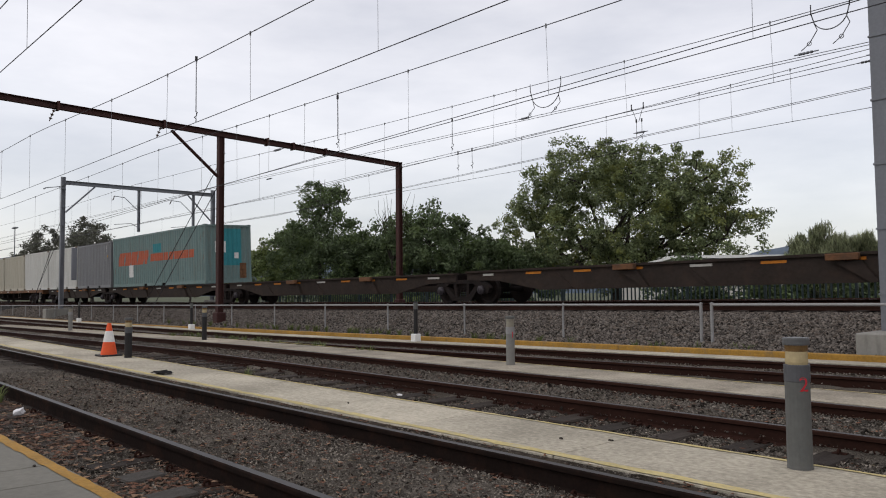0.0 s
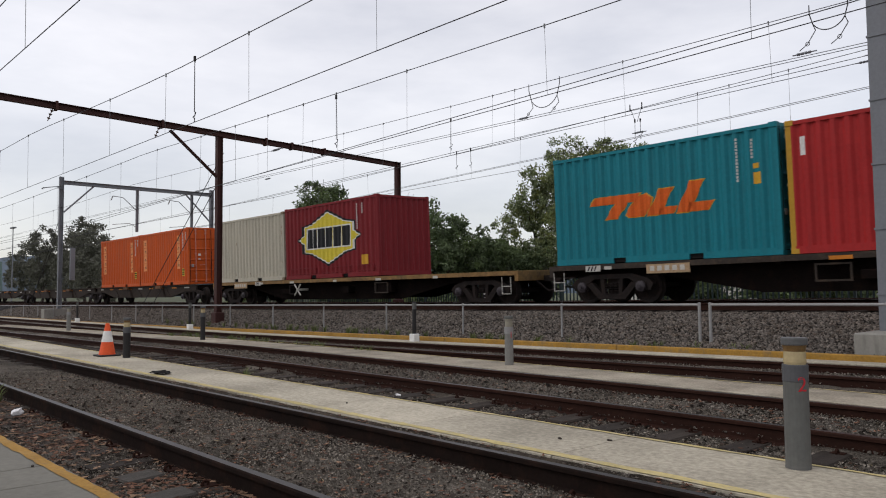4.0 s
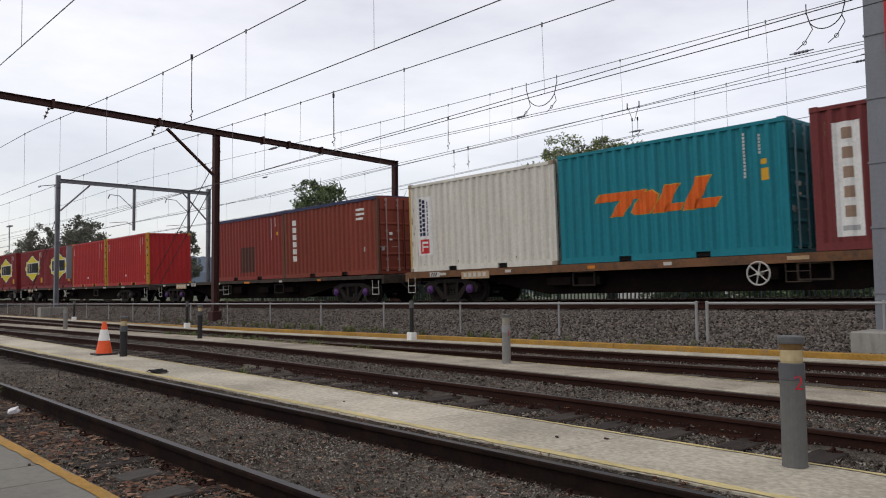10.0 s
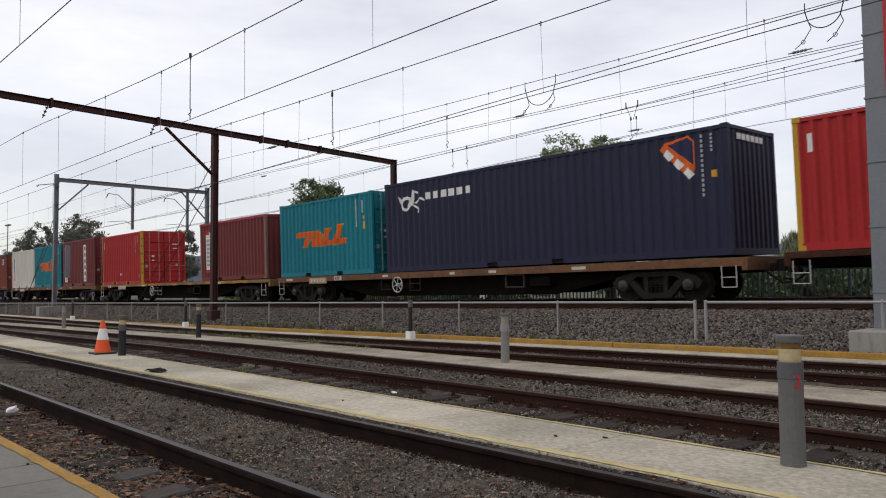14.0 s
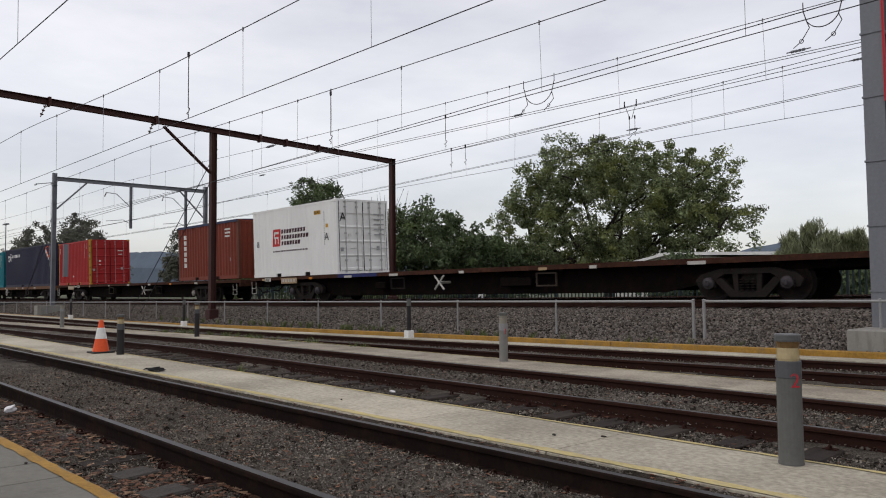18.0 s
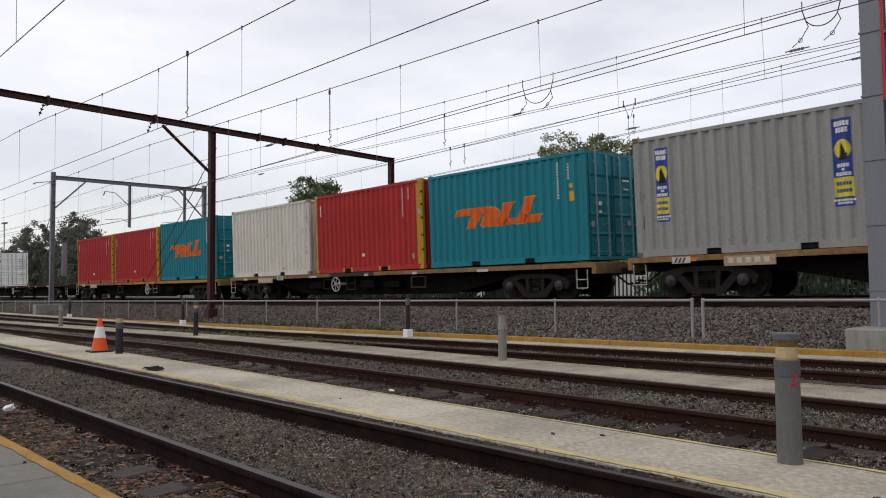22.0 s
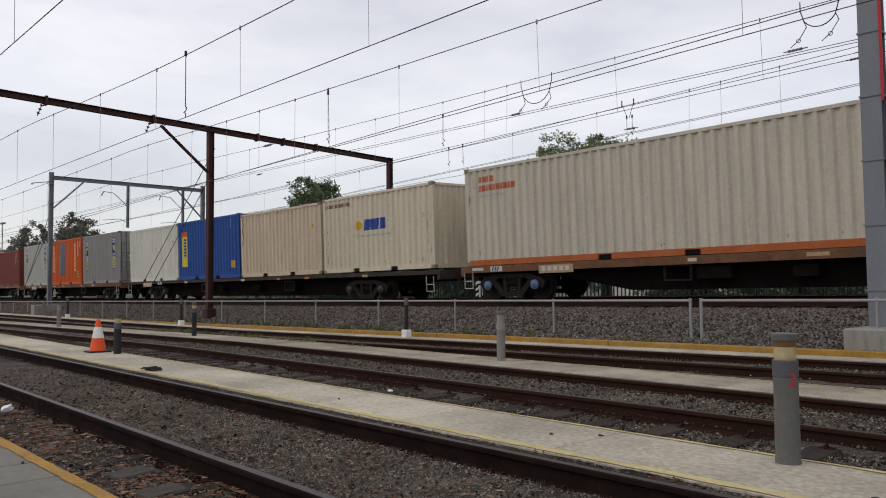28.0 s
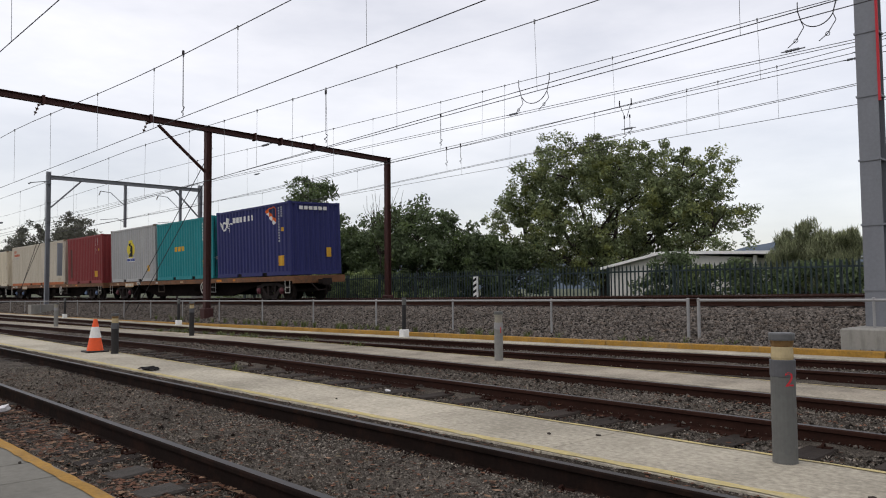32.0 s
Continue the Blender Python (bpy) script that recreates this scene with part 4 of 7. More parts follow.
def container(key, x, length, h, colour, label, end="ribs", posts=None, posts_at="LR", tarp=None, marks=None, rail=None, rust=0.35, deep=0.048):
    """One shipping container: frame, ribbed walls, roof, doors or a blank end, and its markings."""
    RIB["deep"] = deep
    c = on_train(thing("shipping_container", label, "shipping container", "containers on the train"), x + length / 2, DECK)
    pm = paint(key, colour, rust)
    post_m = paint(posts + "_post", {"yellow": (0.44, 0.245, 0.025), "ochre": (0.42, 0.27, 0.10), "rust": (0.12, 0.045, 0.027), "dust": (0.22, 0.125, 0.10)}[posts], 0.3) if posts else pm
    rail_m = rail or pm
    hl, hw = length / 2, CW / 2
    k = (key, round(length, 2), h)
    side = shape(("side_wall", *k), lambda bm: rib_wall(bm, -hl + 0.12, hl - 0.12, 0.15, h - 0.09, -hw + 0.006), pm)
    part("side_wall", side, None, c)
    part("side_wall", side, None, c, at=pose(0, 0, 0, 0, 0, 180))
    def roof(bm):
        xs = ribs(-hl + 0.1, hl - 0.1, 0.6)
        lo = [bm.verts.new((a, -hw + 0.03, h - 0.015 - d * 0.4)) for a, d in xs]
        hi = [bm.verts.new((a, hw - 0.03, h - 0.015 - d * 0.4)) for a, d in xs]
        for i in range(len(xs) - 1):
            bm.faces.new((lo[i], lo[i + 1], hi[i + 1], hi[i]))
    part("roof", shape(("roof", *k), roof, pm), None, c)
    def low_rail(bm):
        cuts = [-hl + 0.1, -1.22, -0.86, 0.86, 1.22, hl - 0.1] if length < 7 else [-hl + 0.1, -1.4, -1.0, 1.0, 1.4, hl - 0.1]
        for i in (0, 2, 4):
            box(bm, cuts[i], cuts[i + 1], -hw, -hw + 0.05, 0.0, 0.16)
        for i in (1, 3):
            box(bm, cuts[i], cuts[i + 1], -hw, -hw + 0.05, 0.13, 0.16)
    lr = shape(("bottom_rail", *k, bool(rail)), low_rail, rail_m)
    part("bottom_rail", lr, None, c)
    part("bottom_rail", lr, None, c, at=pose(0, 0, 0, 0, 0, 180))
    # shade behind the pocket openings is put into this block's near-black
    fl = shape(("floor", round(length, 2)), lambda bm: box(bm, -hl + 0.1, hl - 0.1, -hw + 0.055, hw - 0.055, 0.02, 0.15), M["pocket"])
    part("floor", fl, None, c, "dark underside")
    tr = shape(("top_rail", *k), lambda bm: box(bm, -hl + 0.1, hl - 0.1, -hw, -hw + 0.06, h - 0.10, h - 0.02), pm)
    part("top_rail", tr, None, c)
    part("top_rail", tr, None, c, at=pose(0, 0, 0, 0, 0, 180))
    for sx in (-1, 1):
        pmat = post_m if ("L" if sx < 0 else "R") in posts_at else pm
        cp = shape(("corner_post", key, h, pmat.name), lambda bm: (box(bm, -0.075, 0.075, -0.05, 0.06, 0.1, h - 0.1), chamfer(bm, 0.008)), pmat)
        cm = paint(key + "_casting", tuple(v * 0.45 for v in (colour[0], colour[1] * 0.85, colour[2] * 0.7)), 0.8, (0.12, 0.06, 0.035)) if sum(colour) > 0.7 and rust > 0.15 else pmat
        cc = shape(("corner_casting", cm.name), lambda bm: (box(bm, -0.089, 0.089, -0.081, 0.081, 0.0, 0.118), chamfer(bm, 0.01)), cm)
        cf = shape(("corner_post", key, h, pm.name), lambda bm: (box(bm, -0.075, 0.075, -0.05, 0.06, 0.1, h - 0.1), chamfer(bm, 0.008)), pm)
        for sy in (-1, 1):
            part("corner_post", cp if sy < 0 else cf, None, c, at=(sx * (hl - 0.077), sy * (hw - 0.065), 0))
            for z in (-0.004, h - 0.114):
                part("corner_casting", cc, None, c, at=(sx * (hl - 0.089), sy * (hw - 0.078), z))
    for sx in (-1, 1):
        kind = end if sx > 0 else "ribs"
        turn = pose(sx * hl, 0, 0, 0, 0, 90 if sx > 0 else -90)
        pmat = post_m if (posts and ("L" if sx < 0 else "R") in posts_at and len(posts_at) > 1) else pm
        if kind == "ribs":
            em = shape(("end_wall", key, h), lambda bm: (rib_wall(bm, -hw + 0.1, hw - 0.1, 0.15, h - 0.1, 0.02, None, 0.25), box(bm, -hw + 0.12, hw - 0.12, 0.0, 0.06, 0.0, 0.15),
                                                         box(bm, -hw + 0.12, hw - 0.12, 0.0, 0.06, h - 0.1, h - 0.02)), pm)
            part("end_wall", em, None, c, at=turn)
            continue
        def leaf(bm):
            w = hw - 0.12
            zs = [0.12, 0.2, 0.24, 0.62, 0.68, 0.74, 1.14, 1.2, 1.26, 1.68, 1.74, 1.8, 2.2, 2.26, h - 0.22, h - 0.14, h - 0.1]
            ds = [0.0, 0.0, 0.036, 0.036, 0.0, 0.036, 0.036, 0.0, 0.036, 0.036, 0.0, 0.036, 0.036, 0.0, 0.0, 0.0, 0.0]
            a = [bm.verts.new((0.012, d + 0.01, z)) for z, d in zip(zs, ds)]
            b = [bm.verts.new((w, d + 0.01, z)) for z, d in zip(zs, ds)]
            for i in range(len(zs) - 1):
                bm.faces.new((a[i], b[i], b[i + 1], a[i + 1]))
            box(bm, 0.008, 0.05, -0.004, 0.05, 0.1, h - 0.09)
            box(bm, w - 0.05, w, -0.004, 0.05, 0.1, h - 0.09)
        lm = shape(("door", key, h), leaf, pm)
        def rods(bm):
            tube(bm, (0, 0, 0.08), (0, 0, h - 0.06), 0.023, 6)
            for z in (0.12, 0.5, 1.5, h - 0.3, h - 0.12):
                box(bm, -0.05, 0.05, 0.0, 0.03, z - 0.03, z + 0.03)
            tube(bm, (0, -0.02, 0.95), (0.34, -0.02, 0.93), 0.012, 5)
        rm = shape(("lock_rod", key, h), rods, paint(key + "_rod", tuple(v * 0.5 if sum(colour) > 0.7 else min(0.6, v * 0.7 + 0.16) for v in colour), 0.3))
        for m in (1, -1):
            d = part("door", lm, None, c, at=turn @ Matrix.Diagonal((m, 1, 1, 1)))
            for u in (0.30, 0.82):
                part("lock_rod", rm, None, d, at=(u, -0.03, 0))
        gs = shape(("door_gasket", h), lambda bm: (box(bm, -0.02, 0.02, -0.008, 0.02, 0.1, h - 0.09), box(bm, -hw + 0.105, -hw + 0.13, -0.008, 0.02, 0.1, h - 0.09), box(bm, hw - 0.13, hw - 0.105, -0.008, 0.02, 0.1, h - 0.09)), M["pocket"])
        part("door_gasket", gs, None, c, "black rubber door seal", at=turn)
        for u, v, w, t, mat in ((-0.62, 0.50, 0.13, 0.10, "mark_white"), (-0.62, 0.43, 0.11, 0.06, "mark_white"), (-0.98, 0.30, 0.12, 0.14, "mark_grey"), (0.62, 0.74, 0.30, 0.05, "mark_white"), (0.62, 0.66, 0.22, 0.04, "mark_white"), (0.70, 0.32, 0.12, 0.14, "mark_grey")):
            bm = bmesh.new()
            box(bm, u - w / 2, u + w / 2, -0.008, 0.012, h * v, h * v + t)
            part("door_label", bm, M[mat], c, at=turn)
        hd = shape(("door_header", key, h), lambda bm: box(bm, -hw + 0.12, hw - 0.12, 0.0, 0.08, h - 0.09, h - 0.01), pm)
        part("door_header", hd, None, c, at=turn)
        part("door_sill", shape(("door_sill", key, h), lambda bm: box(bm, -hw + 0.12, hw - 0.12, 0.0, 0.08, 0.0, 0.1), pm), None, c, at=turn)
    if tarp:
        def cover(bm):
            xs = np.linspace(-hl + 0.02, hl - 0.02, 22)
            rows = []
            for i, a in enumerate(xs):
                w = 0.012 * math.sin(i * 2.1)
                drop = 0.10 if tarp is M["tarp_blue"] else 0.075
                rows.append([bm.verts.new(q) for q in ((a, -hw - 0.012 + w * 0.4, h - drop + w), (a, -hw - 0.012, h + 0.01), (a, -0.7, h + 0.03 + w), (a, 0, h + 0.04),
                                                       (a, 0.7, h + 0.03 + w), (a, hw + 0.012, h + 0.01), (a, hw + 0.012, h - drop))])
            for r0, r1 in zip(rows, rows[1:]):
                for i in range(6):
                    bm.faces.new((r0[i], r1[i], r1[i + 1], r0[i + 1]))
            bm.faces.new(rows[0])
            bm.faces.new(rows[-1][::-1])
        part("tarpaulin", shape(("tarpaulin", tarp.name, round(length, 2), h), cover, tarp), None, c, "taut tarpaulin cover over the open top")
    for f in marks or ():
        f(c, length, h)
    return c


# markings, in metres from the lower left of the side
def m_star(c, L, h):
    cx, cz, w, hh = L * 0.495, h * 0.53, L * 0.645, h * 0.665
    decal(c, "emblem_border", fan(STAR, cx, cz, w * 1.10, hh * 1.13), M["mark_black"], L, 0.004, "black star border")
    decal(c, "emblem_rim", fan(STAR, cx, cz, w * 1.03, hh * 1.04), M["mark_white"], L, 0.007, "white star rim")
    decal(c, "emblem", fan(STAR, cx, cz, w * 0.99, hh * 0.99), M["mark_yellow"], L, 0.010, "yellow star emblem")
    decal(c, "emblem_edging", bars(cx - w * 0.372, cx + w * 0.362, cz - hh * 0.21, cz + hh * 0.225, (0.8, 0.5, 1, 0.8, 1.05, 1.05), 0.03, 0.07), M["mark_white"], L, 0.0115, "white edges of the blocks")
    decal(c, "emblem_lettering", bars(cx - w * 0.36, cx + w * 0.35, cz - hh * 0.185, cz + hh * 0.20, (0.8, 0.5, 1, 0.8, 1.05, 1.05), 0.03, 0.16), M["mark_black"], L, 0.013, "black blocks")
    decal(c, "data_panel", [rect(L * 0.84, L * 0.90, h * 0.15, h * 0.27)], M["mark_gold"], L)
    numbers(c, L, h)


def numbers(c, L, h, x=0.80):
    decal(c, "number_marking", column(L * x, L * x + 0.045, h * 0.60, h * 0.92, 12, 0.35), M["mark_chalk"], L)
    decal(c, "number_marking", column(L * (x + 0.05), L * (x + 0.05) + 0.04, h * 0.79, h * 0.92, 5, 0.35), M["mark_chalk"], L)


def low_panel(c, L, h):
    bm = bmesh.new()
    for a, b in ((0.06, 0.36), (0.42, 0.74), (0.8, 0.96)):
        x0, x1, z0, z1, y = a * L - L / 2, b * L - L / 2, 0.2, 0.42, -CW / 2
        for q in ((x0, x1, z1 - 0.02, z1), (x0, x1, z0, z0 + 0.02), (x0, x0 + 0.02, z0, z1), (x1 - 0.02, x1, z0, z1)):
            box(bm, q[0], q[1], y - 0.004, y + 0.03, q[2], q[3])
    part("stiffener", bm, c.children[0].data.materials[0], c)


def m_swoosh(c, L, h):
    z = h * 0.39
    t = h * 0.215
    f = lambda *p: [(L * (0.19 + (a - 0.185) * 0.87), z + t * b) for a, b in p]
    shapes = [f((0.185, 0.62), (0.44, 0.62), (0.47, 0.95), (0.22, 0.95)), f((0.27, 0.0), (0.34, 0.0), (0.40, 0.62), (0.33, 0.62)),
              f((0.385, 0.12), (0.41, 0.0), (0.48, 0.0), (0.52, 0.30), (0.53, 0.70), (0.50, 0.90), (0.45, 0.80)), f((0.50, 0.0), (0.57, 0.0), (0.64, 1.0), (0.57, 1.0)),
              f((0.56, 0.0), (0.635, 0.0), (0.655, 0.28), (0.575, 0.28)), f((0.65, 0.0), (0.715, 0.0), (0.79, 1.15), (0.72, 1.15)), f((0.70, 0.0), (0.80, 0.0), (0.835, 0.34), (0.72, 0.34))]
    big = []
    for s in shapes:
        cx, cz = sum(p[0] for p in s) / len(s), sum(p[1] for p in s) / len(s)
        big.append([(cx + (px - cx) * 1.05 + (0.012 if px > cx else -0.012), cz + (pz - cz) * 1.07) for px, pz in s])
    decal(c, "emblem_border", big, M["mark_gold"], L, 0.004, "golden edge of the emblem")
    decal(c, "emblem", shapes, M["mark_orange"], L, 0.012, "slanted orange blocks")
    decal(c, "number_marking", column(L * 0.845, L * 0.845 + 0.045, h * 0.58, h * 0.92, 13, 0.35), M["mark_chalk"], L)
    decal(c, "number_marking", column(L * 0.90, L * 0.90 + 0.04, h * 0.75, h * 0.90, 6, 0.35), M["mark_chalk"], L)
    decal(c, "data_panel", [rect(L * 0.905, L * 0.935, h * 0.55, h * 0.64), rect(L * 0.905, L * 0.93, h * 0.67, h * 0.71)], M["mark_gold"], L)


def m_stack(c, L, h):
    for a in (0.075, 0.785):
        for q in column(L * a, L * a + 0.36, h * 0.28, h * 0.88, 4, 0.06):
            block = decal(c, "sign_block", [q], M["mark_pale_orange"], L, 0.004, "pale orange label block")
            z = (q[0][1] + q[2][1]) / 2
            decal(c, "sign_marking", bars(L * a + 0.06, L * a + 0.32, z - 0.07, z - 0.03, (1, 1, 1, 1, 1), 0, 0.3) + bars(L * a + 0.14, L * a + 0.30, z + 0.0, z + 0.05, (1, 1, 1), 0, 0.3), M["mark_brown"], L, 0.007)
    numbers(c, L, h, 0.895)
    decal(c, "data_panel", [rect(L * 0.868, L * 0.925, h * 0.15, h * 0.28)], M["mark_yellow"], L)
    decal(c, "sign_marking", [rect(L * 0.875, L * 0.918, h * 0.245, h * 0.265), rect(L * 0.885, L * 0.91, h * 0.205, h * 0.225), rect(L * 0.885, L * 0.91, h * 0.17, h * 0.19)], M["mark_black"], L, 0.007)


def m_yellow_edge(c, L, h):
    decal(c, "label", [rect(L * 0.47, L * 0.49, h * 0.18, h * 0.215)], M["mark_white"], L)
    decal(c, "label", [rect(L * 0.905, L * 0.925, h * 0.12, h * 0.18)], M["mark_grey"], L)
    decal(c, "edge_panel", [rect(L - 0.31, L - 0.121, 0.16, h - 0.1)], paint("yellow_post", (0.44, 0.245, 0.025), 0.3), L, 0.004, "yellow edge panel")
    decal(c, "label", [rect(0.28, 0.40, h * 0.73, h * 0.87)], M["mark_white"], L)
    numbers(c, L, h, 0.84)


def m_red(c, L, h):
    decal(c, "label", [rect(0.28, 0.40, h * 0.73, h * 0.87)], M["mark_white"], L)
    numbers(c, L, h, 0.86)


def m_vertical_bars(c, L, h):
    decal(c, "name_marking", column(L * 0.10, L * 0.10 + 0.22, h * 0.24, h * 0.84, 6, 0.35), M["mark_white"], L, 0.004, "white blocks in a column")
    decal(c, "label", [rect(L * 0.80, L * 0.87, h * 0.84, h * 0.87), rect(L * 0.80, L * 0.88, h * 0.78, h * 0.81), rect(L * 0.80, L * 0.86, h * 0.72, h * 0.75)], M["mark_white"], L)
    decal(c, "label", [rect(L * 0.86, L * 0.88, h * 0.3, h * 0.36)], M["mark_grey"], L)


def m_small(c, L, h):
    numbers(c, L, h, 0.84)
    decal(c, "label", [rect(L * 0.90, L * 0.925, h * 0.66, h * 0.71)], M["mark_gold"], L)


def m_low_panel(c, L, h):
    decal(c, "data_panel", [rect(L * 0.80, L * 0.86, h * 0.13, h * 0.25)], M["mark_gold"], L)


def m_side_sign(c, L, h):
    decal(c, "sign", [rect(L * 0.07, L * 0.175, h * 0.18, h * 0.84)], M["mark_white"], L, 0.004, "white upright sign")
    for i, (a, n) in enumerate(((0.080, 9), (0.108, 8), (0.136, 9))):
        decal(c, "sign_marking", column(L * a, L * a + 0.10, h * 0.40, h * (0.825 - 0.02 * i), n, 0.3), M["mark_dusk"], L, 0.007)
    decal(c, "sign_emblem", [rect(L * 0.082, L * 0.158, h * 0.20, h * 0.36)], M["mark_red"], L, 0.007, "red square emblem")
    decal(c, "sign_emblem", [rect(L * 0.095, L * 0.145, h * 0.31, h * 0.335), rect(L * 0.095, L * 0.145, h * 0.265, h * 0.285), rect(L * 0.095, L * 0.11, h * 0.225, h * 0.31)], M["mark_white"], L, 0.010)


def m_two_signs(c, L, h):
    for a in (0.07, 0.67):
        decal(c, "sign", [rect(L * a, L * a + 0.52, h * 0.09, h * 0.87)], M["mark_white"], L, 0.004, "white upright sign")
        decal(c, "sign_marking", column(L * a + 0.16, L * a + 0.36, h * 0.22, h * 0.83, 5, 0.7), M["mark_faint"], L, 0.007)
        decal(c, "sign_marking", [rect(L * a + 0.1, L * a + 0.42, h * 0.13, h * 0.165)], M["mark_grey"], L, 0.007)
    numbers(c, L, h, 0.82)


def m_torn_sign(c, L, h):
    decal(c, "sign", [rect(L * 0.10, L * 0.18, h * 0.14, h * 0.84)], M["mark_white"], L, 0.004, "torn white upright sign")
    decal(c, "sign_emblem", [rect(L * 0.10, L * 0.16, h * 0.80, h * 0.88), rect(L * 0.105, L * 0.175, h * 0.14, h * 0.19)], M["mark_red"], L, 0.007)
    decal(c, "sign_marking", column(L * 0.115, L * 0.165, h * 0.25, h * 0.72, 7, 0.5), M["mark_grey"], L, 0.007)


def m_horse(c, L, h, s=1.0):
    long = L > 7
    x, z, w = L * 0.058, h * (0.635 if long else 0.675), 1.34 * s
    f = lambda *p: [(x + w * a, z + w * 0.58 * b) for a, b in p]
    tail = []
    for i in range(11):
        a0, a1 = 0.5 + i * 0.5, 1.0 + i * 0.5
        r0, r1 = 0.27 - 0.008 * i, 0.17 - 0.006 * i
        tail.append(f(*((0.30 + r * math.cos(a) * 0.9, 0.40 + r * math.sin(a) * 1.35) for r, a in ((r1, a0), (r0, a0), (r0, a1), (r1, a1)))))
    body = [f((0.0, 0.80), (0.05, 0.50), (0.12, 0.62)), f((0.03, 0.62), (0.10, 0.38), (0.14, 0.52)), f((0.34, 0.28), (0.58, 0.36), (0.62, 0.66), (0.46, 0.62)), f((0.46, 0.60), (0.62, 0.56), (0.62, 0.95), (0.52, 1.0)),
            f((0.54, 0.98), (0.62, 0.84), (0.74, 0.78), (0.72, 0.88)), f((0.60, 0.42), (0.66, 0.38), (0.86, 0.62), (0.80, 0.62)), f((0.80, 0.56), (0.86, 0.62), (0.99, 0.48), (0.96, 0.44)),
            f((0.54, 0.34), (0.62, 0.34), (0.78, 0.16), (0.74, 0.10)), f((0.72, 0.16), (0.78, 0.16), (0.74, 0.0), (0.69, 0.0))]
    decal(c, "emblem", tail + body, M["mark_white"], L, 0.004, "white swirling animal-shaped emblem")
    nx = x + w * 1.02
    decal(c, "name_marking", bars(nx, nx + 2.0 * s, h * (0.765 if long else 0.805), h * (0.84 if long else 0.885), (1, 1, 1.1, 1.1, 1.1, 0.9), 0.0, 0.5), M["mark_white"], L, 0.004)
    ex, ez, k = (L - 1.72, h * 0.605, 0.93) if long else (L - 1.82, h * 0.70, 0.68)
    g = lambda *p: [[(ex + a * (0.4 + 0.6 * k), ez + b * k) for a, b in p]]
    decal(c, "badge", g((0.0, 0.85), (0.15, 1.0), (0.80, 1.1), (0.93, 0.95), (0.93, 0.25), (0.80, 0.0)), M["mark_orange"], L, 0.004, "orange and dark blue badge")
    decal(c, "badge_face", g((0.24, 0.93), (0.78, 1.05), (0.90, 0.93), (0.90, 0.36)), M["mark_dusk"], L, 0.007, "dark blue face of the badge")
    for i in range(3):
        u = 0.10 + 0.26 * i
        decal(c, "badge_block", g((u, 0.80 - u), (u + 0.17, 0.62 - u), (u + 0.30, 0.74 - u), (u + 0.13, 0.93 - u)), M["mark_white"], L, 0.010)
    decal(c, "number_marking", column(L - (0.66 if long else 0.88), L - (0.61 if long else 0.825), h * 0.46, h * 0.94, 13, 0.6), M["mark_grey"], L)
    decal(c, "number_marking", column(L - (0.42 if long else 0.64), L - (0.37 if long else 0.585), h * 0.80, h * 0.94, 5, 0.6), M["mark_grey"], L)
    decal(c, "data_panel", [rect(L - (0.42 if long else 0.64), L - (0.30 if long else 0.52), h * 0.60, h * 0.655)], M["mark_gold"], L)
    if L < 7:
        decal(c, "data_panel", [rect(L - 0.90, L - 0.54, h * 0.13, h * 0.27)], M["mark_gold"], L)
    bm = bmesh.new()
    for a in bars(-0.75, 0.55, 0, 0.14, (1, 1, 1, 1, 1, 1), 0, 0.4):
        box(bm, a[0][0], a[1][0], -0.005, 0.02, h * 0.89, h * 0.89 + 0.14)
    tagged(part("name_marking", bm, M["mark_white"], c, at=pose(L / 2, 0, 0, 0, 0, 90)), kind="stuff")
    if not long:
        bm = bmesh.new()
        box(bm, 0.5, 0.72, -0.005, 0.02, h * 0.24, h * 0.37)
        part("data_panel", bm, M["mark_gold"], c, at=pose(L / 2, 0, 0, 0, 0, 90))


def letter(c, text, x, z, size, L, material, on_end=False):
    """A single painted capital on the near side or on the door end."""
    cu = bpy.data.curves.new("letter", "FONT")
    cu.body, cu.size, cu.extrude, cu.align_x = text, size, 0.001, "CENTER"
    tmp = bpy.data.objects.new("letter", cu)
    scene.collection.objects.link(tmp)
    me = bpy.data.meshes.new_from_object(tmp.evaluated_get(bpy.context.evaluated_depsgraph_get()))
    bpy.data.objects.remove(tmp)
    me.materials.clear()
    me.materials.append(material)
    turn = pose(L / 2 + 0.012, x, z, 90, 0, 90) if on_end else pose(x - L / 2, -CW / 2 - 0.004, z, 90, 0, 0)
    part("letter", me, None, c, "black painted letter", at=turn)


